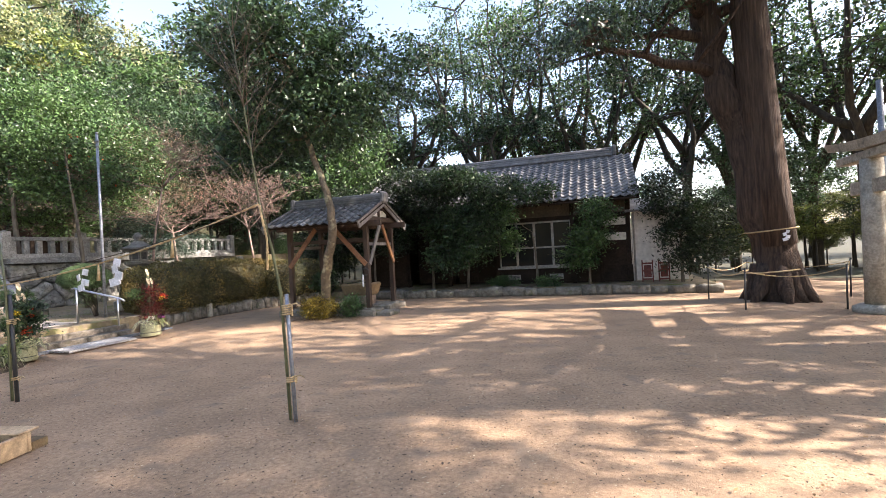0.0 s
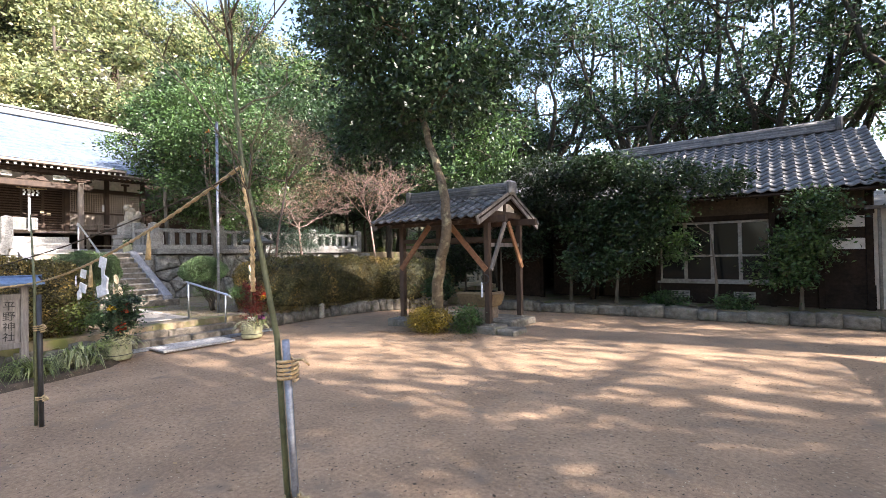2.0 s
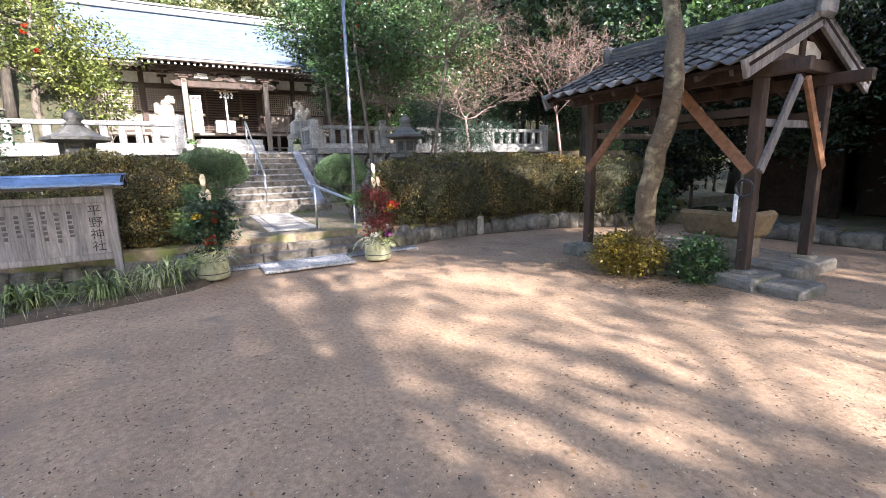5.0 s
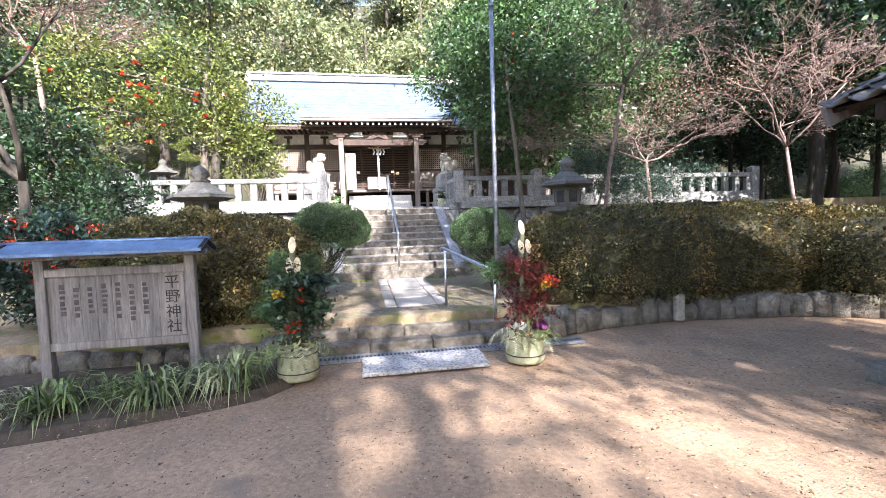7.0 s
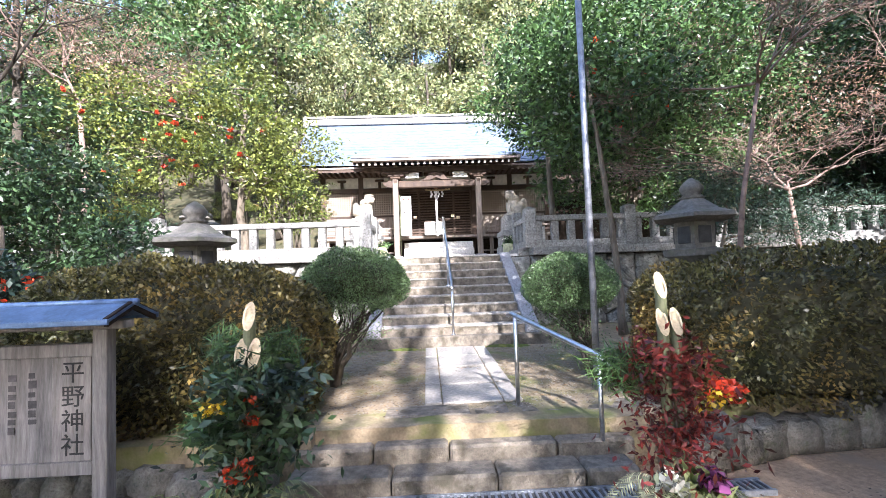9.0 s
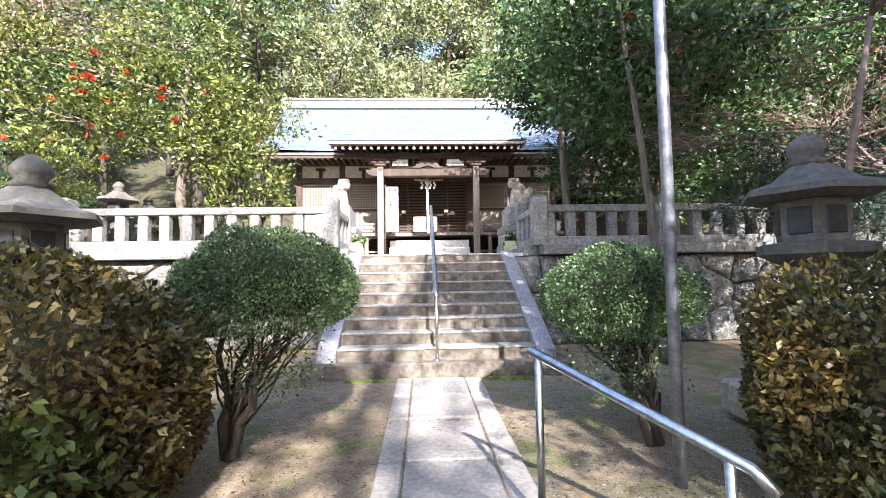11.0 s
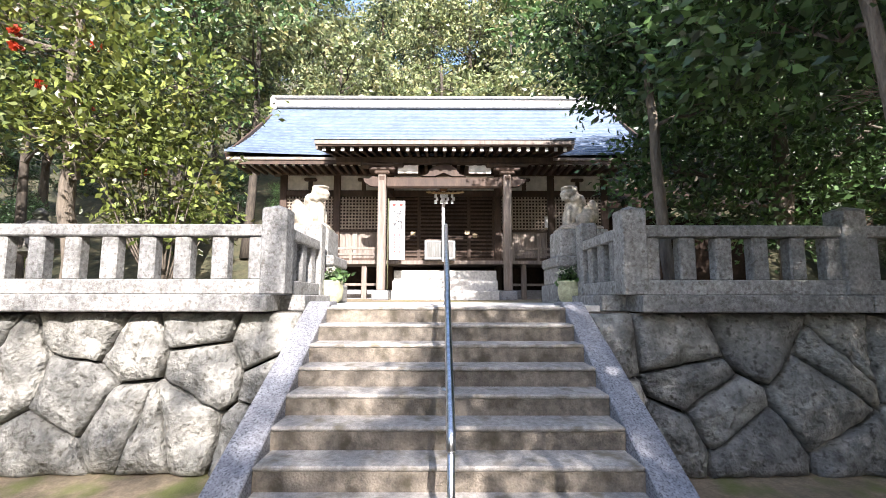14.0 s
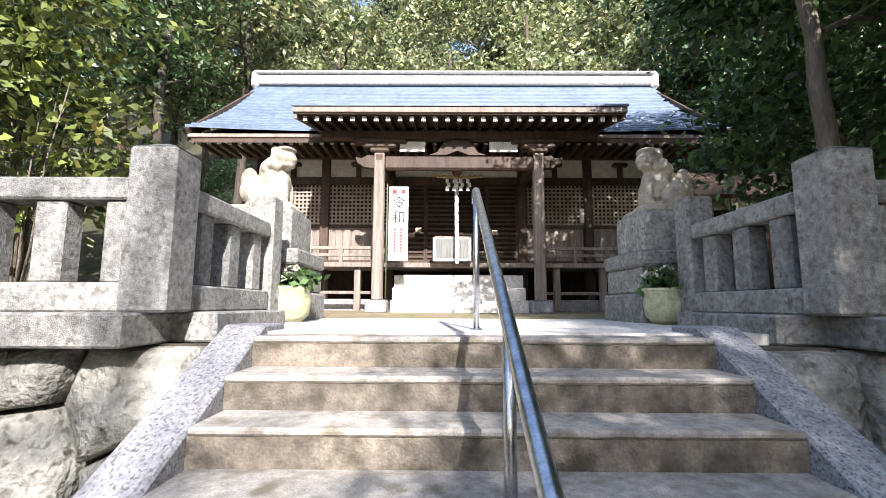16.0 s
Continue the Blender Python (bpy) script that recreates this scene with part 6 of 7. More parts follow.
def plant(kind, x, y, scale=1.0, turn=0.0):
    z = ground_height(x, y) + (2.0 if -33 < x < -19 and -14 < y < 26 else 0)
    if scale == 1.0 and kind not in used:
        used.add(kind)
        protos[kind].location = (x, y, z)
        return
    copy_thing(protos[kind], pose(x, y, z, 0, 0, turn) @ Matrix.Diagonal((scale, scale, scale * 1.02, 1)))


wood = random.Random(99)
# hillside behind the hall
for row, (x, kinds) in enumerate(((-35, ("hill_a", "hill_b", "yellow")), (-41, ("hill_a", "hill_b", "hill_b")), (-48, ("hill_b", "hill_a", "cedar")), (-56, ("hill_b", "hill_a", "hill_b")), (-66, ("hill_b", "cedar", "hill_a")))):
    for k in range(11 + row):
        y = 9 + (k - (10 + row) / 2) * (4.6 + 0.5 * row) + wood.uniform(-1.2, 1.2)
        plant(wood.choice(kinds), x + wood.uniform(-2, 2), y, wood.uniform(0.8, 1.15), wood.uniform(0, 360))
# beside the hall
for x, y, k, s in ((-30, 19, "dark_a", 0.9), (-27, 21, "dark_b", 0.9), (-24, 22.5, "dark_a", 0.9), (-31, -1, "dark_b", 0.95), (-28, -3.5, "dark_a", 0.8), (-25, -4, "dark_b", 0.8), (-22, -3, "thin", 0.8), (-23, 0.5, "dark_a", 0.55),
                   (-19, 23, "dark_b", 0.9), (-20, -8, "cedar", 0.9), (-26, -9, "cedar", 1.0), (-17, -3, "dark_a", 0.7), (-15, -6, "dark_b", 0.8)):
    plant(k, x, y, s, wood.uniform(0, 360))
# behind the pavilion and the house: open trees over low growth, with sky between
for x, y, k, s in ((-17, 21, "dark_a", 0.75), (-13.5, 21.5, "dark_b", 0.72), (-14, 26, "dark_a", 1.0), (-18, 29, "dark_b", 1.0), (-11.5, 27.5, "open_a", 1.0), (-6.8, 28.2, "open_a", 1.02),
                   (-4.2, 31, "open_b", 1.0), (-1.6, 28.6, "open_a", 0.92), (3.6, 28.0, "open_a", 1.05), (6.2, 30.5, "open_b", 1.0), (1.0, 32, "open_b", 1.05), (8.8, 27.5, "open_a", 0.95), (-9, 38, "open_b", 1.2), 
                   (-12, 34, "dark_a", 0.7), (-7, 34, "dark_b", 0.4), (-3, 35, "dark_a", 0.42), (2, 36, "dark_b", 0.4), (7, 38, "dark_a", 0.45), (12, 37, "dark_b", 0.5), (17, 40, "dark_a", 0.7), (24, 44, "dark_a", 1.0), (30, 36, "hill_b", 0.7), (22, 30, "hill_a", 0.5),
                   (13, 26, "yellow", 0.45), (10, 24.5, "yellow", 0.35), (16, 23, "yellow", 0.4), (7.8, 25, "yellow", 0.3), (5.5, 24, "dark_a", 0.5), (8.5, 22, "open_b", 0.85), (12.5, 22, "open_a", 1.0), (16, 27, "open_b", 0.9), (7, 27, "dark_a", 0.45),
                   (20, 38, "dark_a", 0.7), (-22, 34, "dark_a", 1.0), (25, 32, "dark_b", 0.7)):
    plant(k, x, y, s, wood.uniform(0, 360))
for k in range(46):
    x, y = wood.uniform(-46, -20), wood.uniform(25, 50)
    plant(wood.choice(("dark_a", "dark_b", "cedar", "hill_a")), x, y, wood.uniform(0.6, 1.0), wood.uniform(0, 360))
for k in range(40):
    x, y = wood.uniform(-40, -12), wood.uniform(23, 40)
    plant(wood.choice(("dark_a", "dark_b", "yellow")), x, y, wood.uniform(0.18, 0.32), wood.uniform(0, 360))
for k in range(26):
    x, y = wood.uniform(-36, -20), wood.uniform(-16, 1.5)
    plant(wood.choice(("dark_a", "dark_b", "yellow")), x, y, wood.uniform(0.18, 0.3), wood.uniform(0, 360))
for k in range(26):
    x, y = wood.uniform(3, 30), wood.uniform(24, 44)
    plant(wood.choice(("dark_a", "yellow", "hill_a")), x, y, wood.uniform(0.18, 0.32), wood.uniform(0, 360))
# low green growth beyond the annex and the cedar
for k in range(24):
    plant(wood.choice(("yellow", "hill_a", "dark_b")), 2.6 + 0.75 * k + wood.uniform(-0.4, 0.4), 25.5 + 0.16 * k + wood.uniform(-0.8, 1.6), wood.uniform(0.2, 0.34), wood.uniform(0, 360))
# unseen, added trees east and south of the yard, whose crowns shade the sand
for x, y, k, s in ((9, 9.8, "dark_b", 0.78), (10.5, 6, "thin", 0.95), (8.5, 2.2, "thin", 0.95), (16, 10, "high", 1.0), (16.5, 13.5, "thin", 1.4), (18.5, 15.0, "thin", 1.45), (17, 6.5, "high", 1.03), (22, 9, "high", 1.08), (16, 3, "high", 0.98), (9, -2.5, "thin", 0.9), (15, 0, "cedar", 0.95), (5, -8, "dark_a", 0.9), (0, -12, "dark_b", 0.9), (-6, -13, "dark_a", 0.9), (-11, -9, "dark_b", 0.75),
                   (5.6, 10.6, "open_high", 1.0), (8.6, 8.6, "open_high", 0.95), (19, 18.5, "dark_a", 0.95), (24, 11, "thin", 1.0), (22, 4, "thin", 1.0), (12, -7, "cedar", 0.9)):
    plant(k, x, y, s, wood.uniform(0, 360))

for kind, ob in protos.items():
    if kind not in used:
        ob.location = (-40 - 3 * len(used), 40 + 4 * len(used), ground_height(-40 - 3 * len(used), 40 + 4 * len(used)))
        used.add(kind)


# ---- bamboo posts, straw rope and paper streamers ----
def sag(p, q, drop, n=14):
    p, q = Vector(p), Vector(q)
    return [p.lerp(q, i / n) - Vector((0, 0, drop * 4 * (i / n) * (1 - i / n))) for i in range(n + 1)]


def twisted(name, pts, r, material, parent, strands=2, turns=9.0, upright=False):
    """A rope of twisted strands along pts."""
    out = []
    total = sum((Vector(b) - Vector(a)).length for a, b in zip(pts, pts[1:]))
    n = min(160, max(12, int(total * 26)))
    for s in range(strands):
        row = []
        for i in range(n + 1):
            f = i / n * (len(pts) - 1)
            k = min(int(f), len(pts) - 2)
            p = Vector(pts[k]).lerp(Vector(pts[k + 1]), f - k)
            w = 2 * math.pi * (s / strands + turns * total * i / n / 2)
            row.append(p + (Vector((math.cos(w), math.sin(w), 0)) if upright else Vector((math.cos(w) * 0.3, math.cos(w), math.sin(w)))) * r * 0.6)
        out.append((row, [r * 0.62] * (n + 1), 5))
    return part(name, tubes_mesh(name, out), material, parent)


def rope_wrap(parent, c, r, turns, name="rope_tie"):
    pts = [Vector((c[0] + r * math.cos(a), c[1] + r * math.sin(a), c[2] + 0.007 * a / 2)) for a in np.linspace(0, 2 * math.pi * turns, int(14 * turns))]
    tube(name, pts, 0.009, ROPE, parent, 5)
    for s in (-1, 1):
        tube("rope_tail", [pts[-1], pts[-1] + Vector((0.05 * s, 0.02, 0.01)), pts[-1] + Vector((0.09 * s, 0.03, -0.02))], [0.008, 0.009, 0.005], ROPE, parent, 5)


def streamer(parent, at, seed, size=0.11):
    """A folded zigzag paper streamer hung from the rope."""
    rnd = random.Random(seed)
    p = Vector(at)
    bm = bmesh.new()
    for k in range(4):
        w = size * (0.75 + 0.12 * k)
        o = p + Vector((((-1) ** k) * size * 0.32, rnd.uniform(-0.02, 0.02), -k * size * 0.62))
        t = Matrix.Rotation(radians(rnd.uniform(-18, 18)), 4, "Z") @ Matrix.Rotation(radians(14 * (-1) ** k), 4, "Y")
        box(bm, o.x - w / 2, o.x + w / 2, o.y - 0.002 - 0.002 * k, o.y + 0.002 + 0.002 * k, o.z - size * 0.75, o.z, 0, t)
    return part("paper_streamer", bm, PAPER, parent, "folded white paper streamer")


def bamboo_post():
    t = thing("bamboo_post", (-3.98, 6.0, 0), "leaning green bamboo lashed to a dark pipe stake, bare twigs above", "post")
    tube("stake", [(-3.97, 6.0, -0.05), (-3.915, 5.88, 1.34)], 0.02, GALV, t, 12)
    pts = [(-4.02, 5.98, 0.02), (-3.975, 5.87, 1.35), (-4.0, 5.8, 1.8), (-4.09, 5.75, 2.3), (-4.14, 5.72, 2.9), (-4.22, 5.7, 3.6), (-4.36, 5.7, 4.4)]
    tube("culm", pts, [0.018, 0.016, 0.014, 0.011, 0.009, 0.006, 0.003], BAMBOO, t, 9)
    for f in (0.35, 0.62, 0.86, 1.15, 1.5, 1.85, 2.2):
        for a, b in zip(pts, pts[1:]):
            if a[2] <= f <= b[2]:
                c = Vector(a).lerp(Vector(b), (f - a[2]) / (b[2] - a[2]))
                part("node_ring", smooth(lathe([(0.0, -0.008), (0.0215, 0), (0.0, 0.008)], c, 10)), BAMBOO, t)
    rope_wrap(t, (-3.94, 5.91, 1.12), 0.05, 5)
    rope_wrap(t, (-3.96, 5.95, 0.42), 0.05, 3)
    twisted("hanging_rope", [(-4.08, 5.74, 2.25), (-4.02, 5.76, 1.9), (-4.05, 5.78, 1.6)], 0.014, ROPE, t, 2, 22.0, True)
    rnd = random.Random(6)
    tubes = []
    for k in range(34):
        f = rnd.uniform(1.9, 4.3)
        for a, b in zip(pts, pts[1:]):
            if a[2] <= f <= b[2]:
                c = Vector(a).lerp(Vector(b), (f - a[2]) / (b[2] - a[2]))
        e = c + Vector((rnd.uniform(-1, 1), rnd.uniform(-1, 1), rnd.uniform(0.6, 1.4))).normalized() * rnd.uniform(0.4, 0.95)
        row = wander(c, e, 4, 0.03, rnd)
        tubes.append((row, [0.006, 0.005, 0.004, 0.003, 0.0015], 4))
        for _ in range(5):
            s = rnd.choice(row[1:])
            tubes.append((wander(s, s + Vector((rnd.uniform(-1, 1), rnd.uniform(-1, 1), rnd.uniform(0.2, 1.2))).normalized() * rnd.uniform(0.15, 0.4), 2, 0.02, rnd), [0.003, 0.0022, 0.001], 3))
    tagged(part("brushwood", tubes_mesh("brushwood", tubes), BARK, t), kind="stuff")
    t2 = thing("bamboo_post", (-8.24, 5.86, 0), "short bamboo post on a dark pipe stake", "post")
    tube("stake", [(-8.24, 5.86, -0.05), (-8.28, 5.85, 1.42)], 0.024, BLACK, t2, 10)
    tube("culm", [(-8.27, 5.82, 0.02), (-8.3, 5.82, 1.5), (-8.36, 5.8, 2.3)], [0.018, 0.014, 0.007], BAMBOO, t2, 8)
    rope_wrap(t2, (-8.27, 5.85, 1.02), 0.045, 3)
    rope_wrap(t2, (-8.25, 5.86, 0.28), 0.045, 2)
    r = thing("straw_rope", (-6.2, 5.8, 1.6), "sacred straw rope with white paper streamers strung between bamboo", "rope")
    line = sag((-4.08, 5.74, 2.26), (-8.3, 5.83, 1.55), 0.10)
    twisted("rope", line, 0.010, ROPE, r)
    twisted("rope_run", sag((-8.3, 5.83, 1.55), (-10.9, 4.2, 1.6), 0.12), 0.010, ROPE, r)
    # bark-dark colour carries the shadow on this straw rope
    twisted("thin_rope", sag((-4.08, 5.76, 2.24), (-9.6, 3.6, 1.8), 0.42), 0.004, WOOD_BARK, r)
    streamer(r, line[7] + Vector((0, 0, 0.0)), 1, 0.12)
    streamer(r, line[9] + Vector((0, 0, -0.01)), 2, 0.10)
    for k in (8, 4):
        tube("straw_tassel", [line[k], line[k] - Vector((0, 0, 0.1)), line[k] - Vector((0.01, 0, 0.2))], [0.006, 0.016, 0.02], ROPE, r, 6)


bamboo_post()


# ---- new-year pine and bamboo pots ----
def slant_culm(parent, at, r, z0, z1, tilt=0.0):
    """A bamboo culm cut on a long slant facing east, hollow and pale at the cut."""
    rows, n = [], 14
    bm = bmesh.new()
    for z in (z0, None):
        ring = []
        for k in range(n):
            w = 2 * math.pi * k / n
            dx = r * math.cos(w)
            zz = z0 if z is not None else z1 - (dx / r * 0.5 + 0.5) * r * 4.6
            ring.append(bm.verts.new((at[0] + dx, at[1] + r * math.sin(w) + (zz - z0) * tilt, zz)))
        rows.append(ring)
    for k in range(n):
        bm.faces.new((rows[0][k], rows[0][(k + 1) % n], rows[1][(k + 1) % n], rows[1][k]))
    bm.faces.new(rows[0][::-1])
    c = part("bamboo_culm", bm, BAMBOO, parent)
    bm = bmesh.new()
    top = []
    for f, dz in ((1.06, 0.004), (0.72, 0.005), (0.68, -0.03)):
        ring = []
        for k in range(n):
            w = 2 * math.pi * k / n
            dx = r * math.cos(w) * f
            zz = z1 - (dx / r * 0.5 + 0.5) * r * 4.6 + dz
            ring.append(bm.verts.new((at[0] + dx + 0.004, at[1] + r * math.sin(w) * f + (zz - z0) * tilt, zz)))
        top.append(ring)
    for a, b in zip(top, top[1:]):
        for k in range(n):
            bm.faces.new((a[k], a[(k + 1) % n], b[(k + 1) % n], b[k]))
    bm.faces.new(top[-1])
    part("cut_face", bm, BAMBOO_CUT, c, "pale slanted cut face")


def fern(parent, at, d, ln, seed):
    """A striped fern frond that arches outward."""
    rnd = random.Random(seed)
    d = Vector(d).normalized()
    side = Vector((-d.y, d.x, 0))
    V, F = [], []
    pts = [Vector(at) + d * ln * f + Vector((0, 0, ln * (0.7 * f - 1.15 * f * f))) for f in np.linspace(0, 1, 26)]
    for i, p in enumerate(pts[1:], 1):
        w = ln * 0.22 * math.sin(math.pi * min(1, (i + 1) / 27)) ** 0.7
        for s in (-1, 1):
            o = len(V)
            e = p + side * s * w + d * w * 0.35 - Vector((0, 0, w * 0.4))
            g = (pts[i] - pts[i - 1]) * 0.36
            V += [p - g, e, p + g]
            F.append((o, o + 1, o + 2))
    me = bpy.data.meshes.new("fern_frond")
    me.from_pydata(V, [], F)
    me.update()
    part("fern_frond", me, LEAF_STRIPED, parent)


def cabbage(parent, at, r, material, name="ornamental_cabbage"):
    P, N = crown_points([(*at, r, r, r * 0.6)], 160, r * 0.3, 16)
    part(name, leaves_mesh(name, P, r * 0.8, 0.9, N), material, parent)


def sprig(parent, name, blobs, n, leaf, material, width=0.4, clump=0.05, per=16, label=""):
    P, N = crown_points(blobs, n, clump, per)
    part(name, leaves_mesh(name, P, leaf, width, N), material, parent, label)


def pine_bamboo_pot(x, y, red, label):
    t = thing("kadomatsu", (x, y, 0), label, "new-year decoration", "pair of new-year pots by the steps")
    pot = part("pot", smooth(lathe([(0.16, 0.0), (0.205, 0.005), (0.225, 0.05), (0.205, 0.3), (0.21, 0.32), (0.18, 0.32), (0.17, 0.28)], (x, y, 0), 28)), POT, t, "pale green oval tub")
    for z, r in ((0.095, 0.2245), (0.275, 0.2115)):
        part("band", smooth(lathe([(r, -0.006), (r + 0.004, 0), (r, 0.006)], (x, y, z), 28)), BLACK, pot)
    part("soil", lathe([(0.17, 0.29), (0.12, 0.31)], (x, y, 0), 16), SOIL, pot)
    if red:
        slant_culm(t, (x - 0.03, y - 0.005, 0), 0.034, 0.3, 1.62)
        slant_culm(t, (x + 0.02, y - 0.03, 0), 0.034, 0.3, 1.40)
        slant_culm(t, (x + 0.02, y + 0.042, 0), 0.034, 0.3, 1.40, 0.012)
        sprig(t, "red_nandina", [(x, y - 0.05, 0.95, 0.16, 0.22, 0.16), (x + 0.05, y - 0.18, 1.1, 0.1, 0.12, 0.1), (x + 0.05, y + 0.02, 0.72, 0.14, 0.24, 0.14)], 1700, 0.05, LEAF_RED, 0.35, 0.06)
        sprig(t, "berry_cluster", [(x + 0.12, y + 0.27, 0.93, 0.05, 0.07, 0.07)], 240, 0.035, FLOWER_ORANGE, 0.9, 0.03)
        sprig(t, "yellow_blossom", [(x + 0.13, y + 0.2, 0.87, 0.04, 0.05, 0.06)], 110, 0.03, FLOWER_YELLOW, 0.9, 0.025)
        sprig(t, "pine_sprig", [(x - 0.05, y - 0.28, 1.05, 0.12, 0.16, 0.13)], 900, 0.13, LEAF_MID, 0.06, 0.05)
        for k in range(6):
            tube("stem", [(x + 0.03 * math.cos(k), y + 0.05 * math.sin(k * 1.3), 0.3), (x + 0.06 * math.cos(k), y + 0.13 * math.sin(k * 1.3), 0.75)], [0.009, 0.006], BARK, t, 5)
        cabbage(t, (x + 0.14, y - 0.08, 0.42), 0.075, FLOWER_WHITE)
        cabbage(t, (x + 0.15, y + 0.1, 0.45), 0.08, FLOWER_PURPLE)
    else:
        slant_culm(t, (x - 0.03, y - 0.005, 0), 0.036, 0.3, 1.52)
        slant_culm(t, (x + 0.02, y - 0.038, 0), 0.036, 0.3, 1.3)
        slant_culm(t, (x + 0.02, y + 0.042, 0), 0.036, 0.3, 1.3)
        sprig(t, "bluish_leaves", [(x + 0.02, y, 1.05, 0.16, 0.26, 0.09), (x, y + 0.22, 1.0, 0.12, 0.14, 0.12)], 700, 0.08, LEAF_BLUE, 0.35, 0.06)
        sprig(t, "evergreen_leaves", [(x + 0.02, y + 0.02, 0.75, 0.2, 0.22, 0.3), (x, y + 0.2, 0.75, 0.12, 0.16, 0.2)], 1100, 0.085, LEAF_DARK, 0.4, 0.07)
        sprig(t, "pine_sprig", [(x - 0.08, y - 0.26, 0.78, 0.12, 0.14, 0.14), (x - 0.1, y + 0.12, 1.2, 0.1, 0.16, 0.14), (x - 0.1, y - 0.16, 1.25, 0.1, 0.12, 0.12)], 1500, 0.14, LEAF_MID, 0.06, 0.05)
        sprig(t, "berry_cluster", [(x + 0.16, y + 0.08, 0.9, 0.03, 0.04, 0.09), (x + 0.17, y + 0.0, 0.58, 0.04, 0.09, 0.06)], 330, 0.032, FLOWER_ORANGE, 0.9, 0.02)
        sprig(t, "yellow_blossom", [(x + 0.14, y - 0.13, 0.95, 0.04, 0.08, 0.07)], 130, 0.03, FLOWER_YELLOW, 0.9, 0.03)
    sprig(t, "upper_foliage", [(x + 0.05, y, 1.08, 0.07, 0.11, 0.13)], 400, 0.06, LEAF_RED if red else LEAF_DARK, 0.35, 0.12)
    sprig(t, "lower_foliage", [(x + 0.06, y, 0.6, 0.1, 0.14, 0.2)], 400, 0.06, LEAF_RED if red else LEAF_DARK, 0.35, 0.15)
    for k in range(15):
        w = -2.1 + k * 0.3
        fern(t, (x + 0.1 * math.cos(w), y + 0.1 * math.sin(w), 0.36), (math.cos(w), math.sin(w), 0), 0.27 + 0.05 * (k % 3), k)
    sprig(t, "striped_leaves", [(x + 0.14, y, 0.36, 0.1, 0.2, 0.07)], 130, 0.15, LEAF_STRIPED, 0.32, 0.06)


pine_bamboo_pot(-11.3, 10.17, True, "new-year pot of cut bamboo, red nandina and ornamental cabbage")
pine_bamboo_pot(-11.4, 7.62, False, "new-year pot of cut bamboo, dark evergreen and red berries")


# ---- stone lanterns ----
def polygon_lathe(profile, at, sides, turn=0.0):
    me = lathe(profile, (0, 0, 0), sides)
    me.transform(Matrix.Translation(at) @ Matrix.Rotation(turn, 4, "Z"))
    return me


def stone_lantern(x, y, z, s=1.0, label="mossy old stone lantern with a broad curved cap"):
    t = thing("stone_lantern", (x, y, z), label, "stone lantern", "stone lanterns beside the hedges")
    q = lambda rows: [(r * s, h * s) for r, h in rows]
    if s > 0.9:
        part("plinth", bx(x - 0.5, x + 0.5, y - 0.5, y + 0.5, 0.42, z + 0.01, bevel=0.03), LION, t, "pale square plinth block")
    part("base", polygon_lathe(q([(0.42, 0), (0.42, 0.16), (0.3, 0.26)]), (x, y, z), 6), LANTERN, t)
    part("shaft", smooth(lathe(q([(0.2, 0.26), (0.17, 0.5), (0.185, 0.56), (0.17, 0.62), (0.18, 1.0)]), (x, y, z), 18)), LANTERN, t)
    part("platform", polygon_lathe(q([(0.18, 1.0), (0.42, 1.12), (0.43, 1.2), (0.27, 1.22)]), (x, y, z), 6), LANTERN, t)
    box_ = part("fire_box", polygon_lathe(q([(0.26, 1.22), (0.27, 1.58)]), (x, y, z), 6), LANTERN, t)
    for k in range(6):
        w = math.pi / 3 * k
        m = Matrix.Translation((x, y, z)) @ Matrix.Rotation(w, 4, "Z")
        bm = bx(0.222 * s, 0.242 * s, -0.085 * s, 0.085 * s, 1.28 * s, 1.5 * s, bevel=0.008)
        bm.transform(m)
        part("window", bm, BLACK, box_)
    part("cap", polygon_lathe(q([(0.4, 1.56), (0.53, 1.6), (0.52, 1.65), (0.34, 1.71), (0.22, 1.8), (0.14, 1.86)]), (x, y, z), 6), LANTERN, t)
    part("finial", smooth(lathe(q([(0.12, 1.85), (0.16, 1.88), (0.1, 1.92), (0.14, 1.97), (0.145, 2.02), (0.09, 2.09), (0.02, 2.14)]), (x, y, z), 16)), LANTERN, t)


stone_lantern(-14.05, 12.05, 0.7, 0.95)
stone_lantern(-14.4, 5.8, 0.54, 1.0)
stone_lantern(-18.95, 3.5, 2.02, 0.66, "small pale stone lantern behind the fence")
stone_lantern(-20.5, 3.1, 2.02, 0.66, "small pale stone lantern behind the fence")


